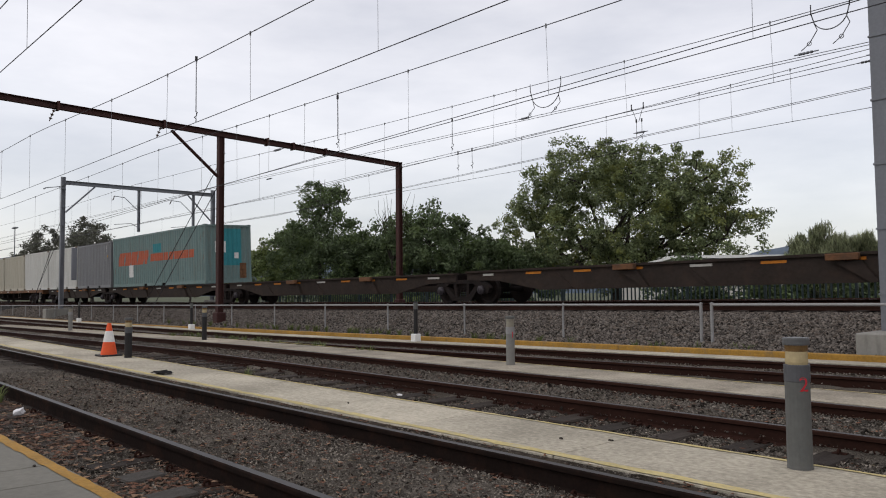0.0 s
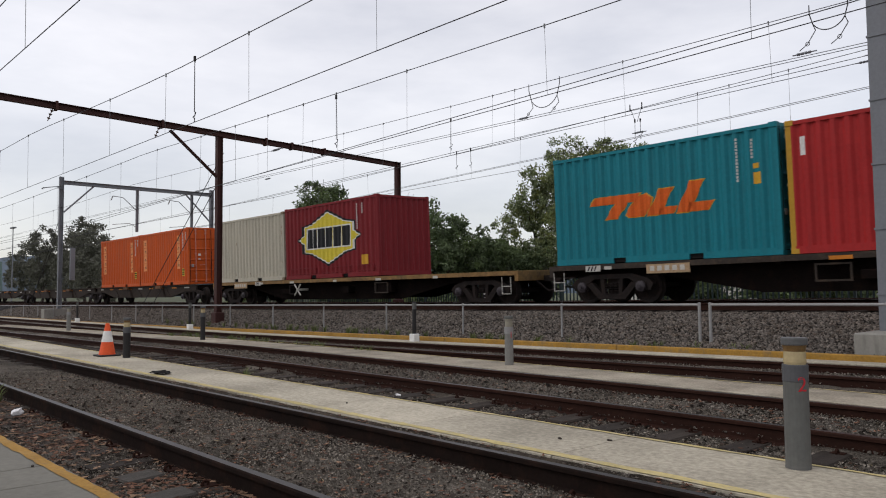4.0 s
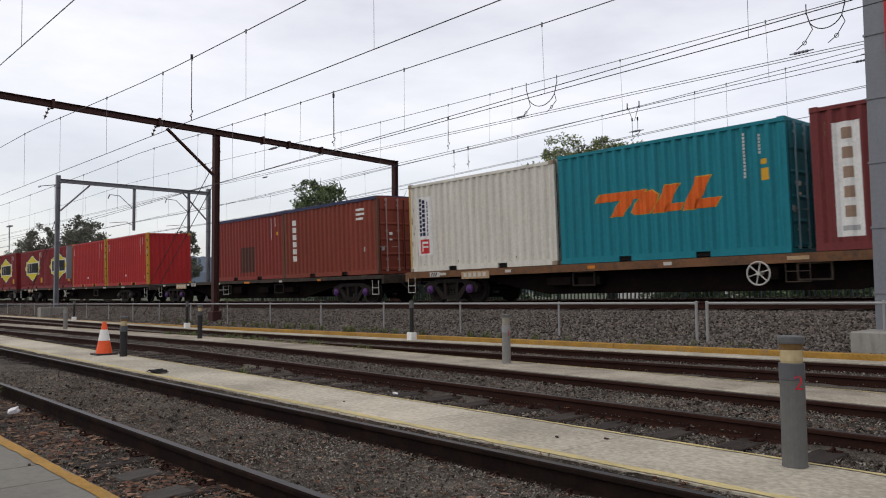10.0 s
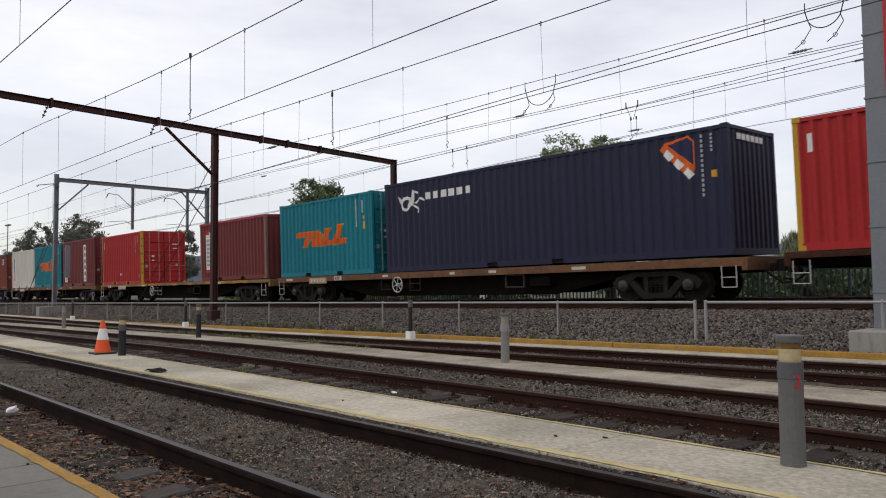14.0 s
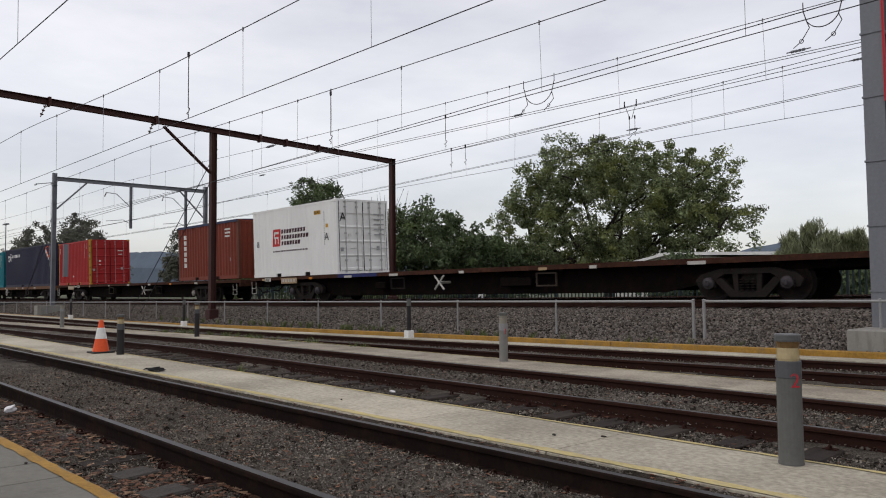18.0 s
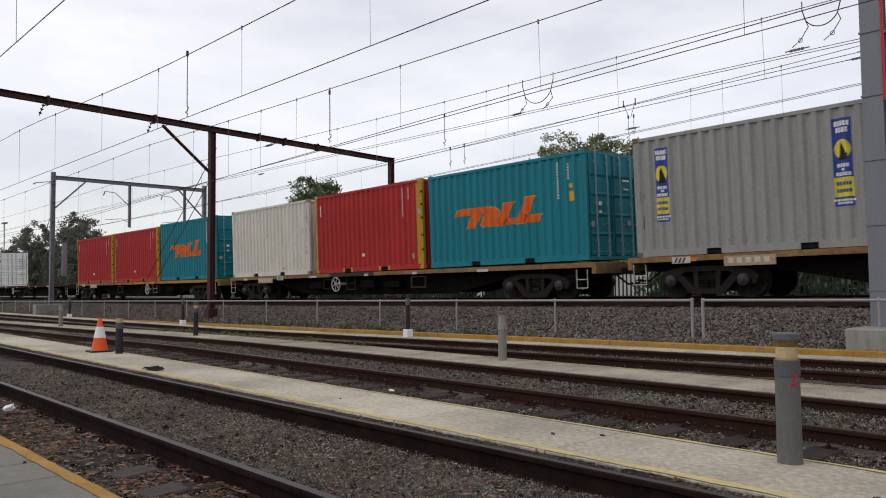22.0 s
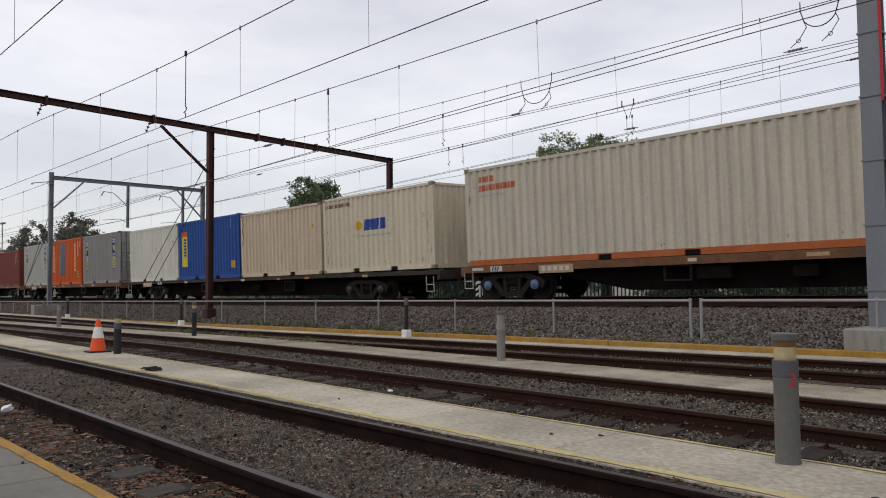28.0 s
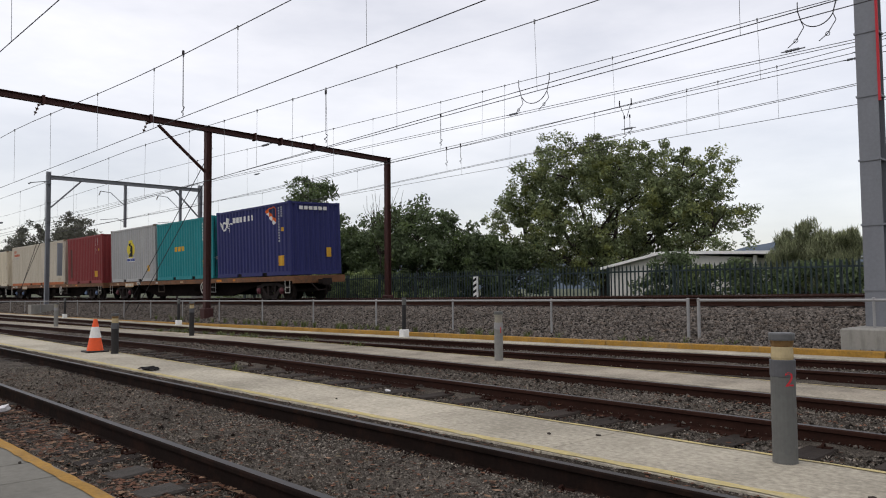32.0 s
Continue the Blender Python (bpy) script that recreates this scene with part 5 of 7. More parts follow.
def m_removal(c, L, h):
    x, z = L * 0.256, h * 0.44
    decal(c, "emblem", [rect(x, x + 0.58, z, z + 0.70, 0.05)], M["mark_red"], L, 0.004, "red square emblem")
    for q in (rect(x + 0.12, x + 0.50, z + 0.50, z + 0.59), rect(x + 0.12, x + 0.21, z + 0.36, z + 0.59), rect(x + 0.12, x + 0.48, z + 0.31, z + 0.39), rect(x + 0.40, x + 0.48, z + 0.10, z + 0.39), rect(x + 0.20, x + 0.28, z + 0.10, z + 0.39)):
        decal(c, "emblem_stroke", [q], M["mark_white"], L, 0.007)
    for i, n in enumerate((9, 10, 7)):
        decal(c, "name_marking", bars(x + 0.66, x + 0.66 + 0.195 * n, z + 0.50 - 0.235 * i, z + 0.66 - 0.235 * i, [1] * n, 0.03, 0.3), M["mark_plum"], L)
    decal(c, "address_marking", bars(x + 0.03, x + 2.55, z - 0.23, z - 0.17, (1,) * 22, 0, 0.35), M["mark_plum"], L)
    decal(c, "warning", [rect(L * 0.76, L * 0.835, h * 0.82, h * 0.875)], M["mark_gold"], L)
    decal(c, "warning", [rect(L * 0.885, L * 0.91, h * 0.63, h * 0.68)], M["mark_gold"], L)
    decal(c, "number_marking", column(L * 0.865, L * 0.865 + 0.045, h * 0.40, h * 0.85, 15, 0.5), M["mark_grey"], L)
    letter(c, "B", L * 0.065, h * 0.45, 0.34, L, M["mark_black"])
    letter(c, "A", L * 0.895, h * 0.46, 0.40, L, M["mark_black"])
    letter(c, "A", -0.93, h * 0.70, 0.46, L, M["mark_black"], True)
    letter(c, "REAR", L * 0.7975, h * 0.829, 0.155, L, M["mark_black"])
    for i in range(5):
        bm = bmesh.new()
        box(bm, 0.52, 0.98, -0.022, 0.0, h * (0.80 - 0.07 * i), h * (0.815 - 0.07 * i))
        part("number_marking", bm, M["mark_grey"], c, at=pose(L / 2, 0, 0, 0, 0, 90))


def stains(seed, edge="LR", n=10):
    """Rust runs by the posts and along the bottom rail."""
    def put(c, L, h):
        rng = random.Random(seed)
        polys = []
        for i in range(n):
            if rng.random() < 0.5:
                u = (0.13 + abs(rng.gauss(0, 0.10))) if rng.choice(edge) == "L" else L - 0.13 - abs(rng.gauss(0, 0.10))
                w, t, z = rng.uniform(0.004, 0.018), rng.uniform(0.06, 0.4), rng.uniform(0.1, 0.85) * h
            else:
                u, w, t, z = rng.uniform(0.3, L - 0.3), rng.uniform(0.004, 0.014), rng.uniform(0.03, 0.18), rng.uniform(0.17, 0.30) if rng.random() < 0.85 else rng.uniform(0.4, 0.8) * h
            u = min(max(u, 0.13 + w), L - 0.13 - w)
            z = min(z, h - 0.12 - t)
            polys.append([(u - w, z + t * 0.3), (u - w * 0.3, z), (u + w * 0.5, z + t * 0.1), (u + w, z + t * 0.55), (u + w * 0.4, z + t), (u - w * 0.6, z + t * 0.85)])
        tagged(decal(c, "rust_stain", polys, M["rust_stain"], L, 0.003, "brown rust runs"), kind="stuff")
    return put


def patch(u0, u1, v0, v1, mat):
    """A repainted or faded area with a clear outline."""
    def put(c, L, h):
        decal(c, "faded_patch", [rect(L * u0, L * u1, h * v0, h * v1)], M[mat], L, 0.002, "darker repainted patch")
    return put


def m_hinges(c, L, h):
    for z in (0.2, 0.36, 0.55, 0.70, 0.84):
        bm = bmesh.new()
        box(bm, L / 2 - 0.05, L / 2 + 0.012, -CW / 2 - 0.006, -CW / 2 + 0.03, h * z, h * z + 0.07)
        part("hinge", bm, M["sill_dark"], c, "dark door hinge")
    bm = bmesh.new()
    box(bm, L / 2 - 0.16, L / 2 - 0.07, -CW / 2 - 0.005, -CW / 2 + 0.01, h * 0.61, h * 0.66)
    part("label", bm, M["mark_grey"], c, "grey label on the yellow post")


def m_pockets(c, L, h):
    """Yellow plates beside the fork pockets."""
    y, mat = -CW / 2, paint("yellow_post", (0.44, 0.245, 0.025), 0.3)
    for a in (-1.34, -0.85, 0.74, 1.23):
        bm = bmesh.new()
        box(bm, a, a + 0.11, y - 0.004, y + 0.02, 0.004, 0.15)
        part("pocket_plate", bm, mat, c, "yellow plate beside the fork pocket")


def m_banners(c, L, h, right=0.81):
    for a in (0.095, right):
        x, w = L * a, 0.36
        mid = x + w / 2
        decal(c, "banner", [rect(x, x + w, h * 0.28, h * 0.89)], M["mark_blue"], L, 0.004, "dark blue upright banner")
        decal(c, "banner_disc", fan(OVAL, mid, h * 0.675, 0.31, 0.40), M["mark_yellow"], L, 0.007, "yellow disc")
        decal(c, "banner_figure", [[(mid - 0.09, h * 0.60), (mid + 0.08, h * 0.60), (mid + 0.10, h * 0.64), (mid - 0.02, h * 0.67)], [(mid - 0.05, h * 0.64), (mid + 0.06, h * 0.655), (mid - 0.01, h * 0.725), (mid - 0.04, h * 0.70)]], M["mark_black"], L, 0.010, "black crouching shape")
        decal(c, "banner_panel", [rect(x, x + w, h * 0.345, h * 0.48)], M["mark_yellow"], L, 0.007, "yellow panel")
        rows = ((0.835, 0.87, 5), (0.79, 0.825, 4), (0.55, 0.575, 4), (0.525, 0.543, 1), (0.49, 0.515, 5), (0.315, 0.33, 7), (0.295, 0.308, 5))
        for z0, z1, n in rows:
            decal(c, "banner_marking", bars(mid - 0.028 * n, mid + 0.028 * n, h * z0, h * z1, (1,) * n, 0, 0.3), M["mark_white"], L, 0.010)
        for z0, z1 in ((0.425, 0.45), (0.375, 0.40)):
            decal(c, "banner_marking", bars(x + 0.04, x + w - 0.04, h * z0, h * z1, (1, 1, 0.4, 1, 1, 1), 0, 0.3), M["mark_blue"], L, 0.010)
    decal(c, "number_marking", column(L * 0.90, L * 0.90 + 0.05, h * 0.50, h * 0.90, 11, 0.6), M["mark_slate"], L)
    decal(c, "number_marking", column(L * 0.935, L * 0.935 + 0.045, h * 0.76, h * 0.90, 5, 0.6), M["mark_slate"], L)
    decal(c, "data_panel", [rect(L * 0.905, L * 0.93, h * 0.62, h * 0.68)], M["mark_gold"], L)


def m_disc(c, L, h):
    decal(c, "emblem_disc", fan(OVAL, L * 0.468, h * 0.60, 0.95, 1.05), M["mark_yellow"], L, 0.004, "yellow oval emblem")
    f = lambda *p: [(L * 0.468 + a, h * 0.60 + b) for a, b in p]
    decal(c, "emblem_figure", [f((-0.26, -0.40), (0.30, -0.40), (0.26, -0.05), (0.02, 0.02)), f((-0.14, -0.12), (0.26, -0.08), (0.12, 0.22), (-0.10, 0.18)), f((-0.12, 0.12), (0.10, 0.16), (0.02, 0.42), (-0.02, 0.30)), f((-0.24, 0.30), (-0.10, 0.12), (0.02, 0.30), (-0.08, 0.36))],
          M["mark_black"], L, 0.007, "black howling animal shape")
    decal(c, "emblem_band", [rect(L * 0.468 - 0.5, L * 0.468 + 0.5, h * 0.37, h * 0.44)], M["mark_white"], L, 0.007)
    decal(c, "emblem_lettering", bars(L * 0.468 - 0.46, L * 0.468 + 0.46, h * 0.38, h * 0.43, (1, 1, 1, 1, 0.3, 1, 1, 1, 1), 0, 0.2), M["mark_blue"], L, 0.010)
    decal(c, "number_marking", column(L * 0.87, L * 0.87 + 0.06, h * 0.55, h * 0.88, 9, 0.6), M["mark_slate"], L)
    decal(c, "data_panel", [rect(L * 0.83, L * 0.88, h * 0.17, h * 0.28)], M["mark_gold"], L)


def m_yellow_banner(c, L, h):
    decal(c, "banner", [rect(L * 0.07, L * 0.165, h * 0.22, h * 0.80)], M["mark_yellow"], L, 0.004, "yellow upright banner")
    decal(c, "banner_head", [rect(L * 0.07, L * 0.165, h * 0.74, h * 0.82)], M["mark_orange"], L, 0.007)
    decal(c, "banner_marking", column(L * 0.09, L * 0.14, h * 0.40, h * 0.70, 6, 0.5), M["mark_blue"], L, 0.007)
    numbers(c, L, h, 0.83)
    decal(c, "data_panel", [rect(L * 0.87, L * 0.94, h * 0.16, h * 0.27)], M["mark_gold"], L)


def m_amg(c, L, h):
    decal(c, "name_marking", bars(L * 0.40, L * 0.60, h * 0.52, h * 0.66, (1, 1.3, 1), 0.05, 0.15), M["mark_blue"], L, 0.004, "dark blue blocks")
    decal(c, "emblem", fan(OVAL, L * 0.36, h * 0.59, 0.42, 0.32), M["mark_gold"], L)
    decal(c, "sign_marking", bars(L * 0.33, L * 0.64, h * 0.44, h * 0.465, (1,) * 12, 0, 0.4), M["mark_grey"], L)
    decal(c, "sign_marking", bars(L * 0.04, L * 0.27, h * 0.86, h * 0.91, (1, 1, 1, 1, 0.4, 1, 1, 1, 1), 0, 0.3), M["mark_brown"], L)
    decal(c, "data_panel", [rect(L * 0.91, L * 0.935, h * 0.60, h * 0.66)], M["mark_grey"], L)


def m_rail_words(c, L, h):
    decal(c, "name_marking", bars(L * 0.045, L * 0.095, h * 0.84, h * 0.90, (1, 1, 0.5, 1), 0, 0.2) + bars(L * 0.045, L * 0.16, h * 0.75, h * 0.81, (1,) * 10, 0, 0.2), M["mark_brick"], L, 0.004, "brick red blocks")
    decal(c, "sign_marking", bars(L * 0.05, L * 0.13, h * 0.69, h * 0.71, (1,) * 8, 0, 0.3), M["mark_grey"], L)


def m_faded_words(c, L, h):
    decal(c, "name_marking", bars(L * 0.07, L * 0.42, h * 0.42, h * 0.68, (1, 1, 1, 1, 0.5), 0.2, 0.12) + bars(L * 0.45, L * 0.90, h * 0.46, h * 0.60, (1,) * 9, 0.05, 0.1), M["mark_brick"], L, 0.004, "faded orange-red blocks")
    decal(c, "label", [rect(L * 0.20, L * 0.26, h * 0.18, h * 0.42)], M["mark_white"], L)


def m_faded_end(c, L, h):
    """A less faded teal area, white labels and a rust run on the end wall."""
    hw = CW / 2
    turn = pose(L / 2, 0, 0, 0, 0, 90)
    pts = [p for p in ribs(-hw + 0.1, hw - 0.1, 0.25) if -0.45 < p[0] < 0.72]
    for name, z0, z1, keep, mat, lb in (("faded_patch", 0.30, 0.93, pts, M["mark_bright_teal"], "less faded teal area"), ("rust_run", 0.08, 0.34, pts[-7:], M["rust_stain"], "brown rust run")):
        bm = bmesh.new()
        lo = [bm.verts.new((x, 0.017 + d, h * z0)) for x, d in keep]
        hi = [bm.verts.new((x, 0.017 + d, h * z1)) for x, d in keep]
        for i in range(len(keep) - 1):
            bm.faces.new((lo[i], lo[i + 1], hi[i + 1], hi[i]))
        at = turn if name == "faded_patch" else turn @ Matrix.Translation((0.25, -0.002, 0))
        part(name, bm, mat, c, lb, at=at)
    for u, v, w, t in ((-0.42, 0.52, 0.55, 0.55), (0.42, 0.42, 0.22, 0.28)):
        bm = bmesh.new()
        box(bm, u - w / 2, u + w / 2, -0.004, 0.014, h * v, h * v + t)
        part("label", bm, M["mark_white"], c, "white label on the end wall", at=turn)
    decal(c, "faded_patch", [rect(L * 0.49, L * 0.58, h * 0.62, h * 0.78)], M["mark_bright_teal"], L, 0.004, "less faded teal area")


def m_orange_panel(c, L, h):
    decal(c, "name_marking", bars(L * 0.34, L * 0.50, h * 0.48, h * 0.56, (1, 1, 1, 1, 1, 1), 0.03, 0.3), M["mark_gold"], L)
    decal(c, "number_marking", column(L * 0.83, L * 0.83 + 0.09, h * 0.62, h * 0.90, 6, 0.4), M["mark_white"], L)
    decal(c, "data_panel", [rect(L * 0.82, L * 0.875, h * 0.17, h * 0.30)], M["mark_gold"], L)
    decal(c, "data_panel", [rect(L * 0.885, L * 0.91, h * 0.66, h * 0.71)], M["mark_gold"], L)


T20, T40 = 6.058, 12.192
ORANGE, CREAM, CRIMSON, TEAL, RED = (0.52, 0.085, 0.012), (0.44, 0.405, 0.325), (0.178, 0.013, 0.017), (0.009, 0.165, 0.205), (0.36, 0.022, 0.022)
RUSTRED, MAROON, NAVY, WHITE, GREY = (0.185, 0.038, 0.022), (0.15, 0.030, 0.030), (0.018, 0.018, 0.042), (0.80, 0.79, 0.76), (0.262, 0.256, 0.24)
L_STAR = "dark red corrugated shipping container with a yellow star emblem"
L_TEAL = "teal corrugated shipping container with a slanted orange emblem"
L_RED = "bright red shipping container with yellow corner edges"
L_OR = "orange shipping container with columns of pale labels"
L_GREY = "grey shipping container with two dark blue banners"

container("cream_z", -271.9, T20, 2.75, CREAM, "plain cream shipping container")
container("cream_z", -265.6, T20, 2.75, CREAM, "plain cream shipping container")
container("white_z", -259.3, T20, 2.78, (0.55, 0.54, 0.50), "off-white corrugated shipping container")
container("white_z", -253.0, T20, 2.78, (0.55, 0.54, 0.50), "off-white corrugated shipping container")
container("grey_z", -246.6, T20, 2.75, (0.20, 0.20, 0.205), "dark grey shipping container with a column of marks", marks=(m_small,))
container("faded_teal", -240.1, T40, 2.85, (0.15, 0.215, 0.205), "long faded teal shipping container with worn orange blocks", marks=(m_faded_words, m_faded_end, stains(17, n=20)), rust=0.6)
container("orange", -193.21, T20, 2.80, ORANGE, L_OR, marks=(m_stack, stains(15, n=8)))
container("orange", -187.02, T20, 2.80, ORANGE, L_OR + " and double doors", "doors", marks=(m_stack, stains(15, n=8)))
container("cream", -178.05, T20, 2.78, CREAM, "cream corrugated shipping container with scuffed edges", "doors", marks=(stains(6, n=18),))
container("crimson", -171.85, T20, 2.84, CRIMSON, L_STAR, marks=(m_star, low_panel))
container("teal", -158.0, T20, 2.85, TEAL, L_TEAL, "doors", marks=(m_swoosh,))
container("red", -151.78, T20, 2.80, RED, L_RED, posts="yellow", marks=(m_yellow_edge, m_pockets, m_hinges, patch(0.14, 0.76, 0.38, 0.76, "mark_faded_red")))
container("crimson", -145.42, T20, 2.84, CRIMSON, L_STAR, marks=(m_star, low_panel))
container("crimson", -137.88, T20, 2.80, CRIMSON, L_STAR, marks=(m_star, low_panel))
container("crimson", -131.75, T20, 2.80, CRIMSON, L_STAR, marks=(m_star, low_panel))
container("red", -125.62, T20, 2.78, RED, L_RED, posts="yellow", marks=(m_yellow_edge, m_pockets, m_hinges, patch(0.14, 0.76, 0.38, 0.76, "mark_faded_red")))
container("red", -119.32, T20, 2.78, RED, L_RED, posts="yellow", marks=(m_yellow_edge, m_pockets, m_hinges, patch(0.14, 0.76, 0.38, 0.76, "mark_faded_red")))
container("rust_red1", -105.46, T20, 2.70, (0.20, 0.034, 0.025), "rust-red open-top container under a navy tarpaulin", posts="rust", tarp=M["tarp_blue"], marks=(m_small, patch(0.40, 0.60, 0.12, 0.52, "mark_soot"), stains(4)))
container("rust_red", -99.36, T20, 2.70, RUSTRED, "rust-red open-top container with white blocks in a column", "doors", posts="rust", tarp=M["tarp_blue"], marks=(m_vertical_bars, stains(5, n=16)))
container("cream_white", -91.6, T20, 2.84, (0.58, 0.55, 0.48), "cream shipping container with an upright blue and red sign", "doors", posts="ochre", posts_at="L", marks=(m_side_sign, stains(7, "L", 14)))
container("teal", -85.4, T20, 2.90, TEAL, L_TEAL, "doors", marks=(m_swoosh,))
container("maroon", -78.85, T20, 2.95, MAROON, "maroon shipping container with two white upright signs", "doors", marks=(m_two_signs, stains(16)))
container("red", -71.4, T20, 2.86, RED, L_RED, "doors", posts="yellow", marks=(m_yellow_edge, m_pockets, m_hinges, patch(0.14, 0.76, 0.38, 0.76, "mark_faded_red")))
container("maroon", -58.35, T20, 2.66, MAROON, "maroon open-top container under a red tarpaulin", posts="dust", tarp=M["tarp_red"], marks=(m_torn_sign,))
container("teal", -51.12, T20, 2.88, TEAL, L_TEAL + " and double doors", "doors", marks=(m_swoosh,))
container("navy", -44.32, T40, 2.96, NAVY, "long navy blue shipping container with a white emblem", marks=(m_horse,), rust=0.2, deep=0.034)
container("red", -30.73, T20, 2.78, RED, L_RED + " and double doors", "doors", posts="yellow", marks=(m_yellow_edge, m_pockets, m_hinges, patch(0.14, 0.76, 0.38, 0.76, "mark_faded_red")))
container("rust_red", -11.96, T20, 2.60, RUSTRED, "rust-red open-top container under a navy tarpaulin", posts="rust", tarp=M["tarp_blue"], marks=(m_vertical_bars, stains(5, n=16)))
container("white", -4.57, T20, 2.78, WHITE, "clean white shipping container with a red square emblem", "doors", marks=(m_removal,), rust=0.1, deep=0.012)
container("red", 21.8, T20, 2.78, RED, L_RED, posts="yellow", marks=(m_yellow_edge, m_pockets, m_hinges, patch(0.14, 0.76, 0.38, 0.76, "mark_faded_red")))
container("red", 28.2, T20, 2.80, RED, L_RED, posts="yellow", marks=(m_yellow_edge, m_pockets, m_hinges, patch(0.14, 0.76, 0.38, 0.76, "mark_faded_red")))
container("teal", 34.58, T20, 2.88, TEAL, L_TEAL + " and double doors", "doors", marks=(m_swoosh,))
container("ivory", 42.2, T20, 2.88, (0.60, 0.575, 0.50), "off-white corrugated shipping container with a rusty end", marks=(stains(1, "R", 22), stains(2, "LR", 12)))
container("red", 48.72, T20, 2.90, RED, L_RED, posts="yellow", marks=(m_yellow_edge, m_pockets, m_hinges, patch(0.14, 0.76, 0.38, 0.76, "mark_faded_red")))
container("teal", 55.12, T20, 2.88, TEAL, L_TEAL + " and double doors", "doors", marks=(m_swoosh,))
container("grey", 62.6, T20, 2.90, GREY, L_GREY, marks=(lambda c, L, h: m_banners(c, L, h, 0.76), stains(8, n=12)))
container("white_b", 69.0, T20, 2.86, (0.60, 0.585, 0.54), "white shipping container with two dark blue banners", "doors", marks=(m_banners, stains(8, n=12)))
container("brown_red", 75.5, T20, 2.74, (0.175, 0.042, 0.029), "plain brown-red corrugated shipping container", marks=(m_small, stains(14, n=14)))
container("pale_grey", 82.9, T20, 2.90, (0.40, 0.395, 0.36), "pale grey shipping container with two dark blue banners", marks=(m_banners, stains(8, n=12)))
container("orange", 89.32, T20, 2.94, ORANGE, L_OR, marks=(m_stack, stains(15, n=8)))
container("grey", 95.72, T20, 2.92, GREY, L_GREY + " and double doors", "doors", marks=(m_banners, stains(9, n=24)), rust=0.5)
container("ivory2", 103.3, T20, 2.78, (0.60, 0.58, 0.51), "off-white corrugated shipping container", marks=(m_small, stains(3)))
container("blue", 109.45, T20, 2.80, (0.02, 0.07, 0.26), "blue shipping container with a yellow upright banner", marks=(m_yellow_banner,), rust=0.2)
container("dirty_cream", 115.68, T20, 2.70, (0.55, 0.445, 0.325), "stained cream shipping container with rust runs", rust=0.6, marks=(m_small, stains(10, n=40)))
container("dirty_cream2", 121.9, T20, 2.74, (0.56, 0.49, 0.37), "cream shipping container with dark blue blocks", marks=(m_amg, stains(11, n=26)))
container("ribbed_cream", 129.4, T40, 2.90, (0.475, 0.425, 0.34), "long cream container with brick red blocks and an orange bottom rail", marks=(m_rail_words, stains(12, n=30)), rail=surf("orange_rail", (0.34, 0.095, 0.028), rough=0.6, var=0.2, big=2, fine=20, bump=0.05))
container("maroon2", 142.27, T20, 2.88, (0.20, 0.032, 0.032), "plain maroon corrugated shipping container", marks=(m_small, patch(0.08, 0.14, 0.12, 0.75, "mark_soot"), stains(13, "R", 10), m_low_panel))
container("grey2", 149.8, T20, 2.92, (0.33, 0.33, 0.325), "grey shipping container with a yellow oval emblem", marks=(m_disc,))
container("green_teal", 156.12, T20, 2.86, (0.015, 0.19, 0.205), "plain teal-green corrugated shipping container", "doors", marks=(m_orange_panel,))
container("royal_navy", 162.6, T20, 2.92, (0.023, 0.026, 0.105), "navy blue shipping container with a white emblem, last on the train", marks=(lambda c, L, h: m_horse(c, L, h, 0.85),), rust=0.2)


# ---- wagons ----
WHEELS = []            # wheelsets with their place on the bogie


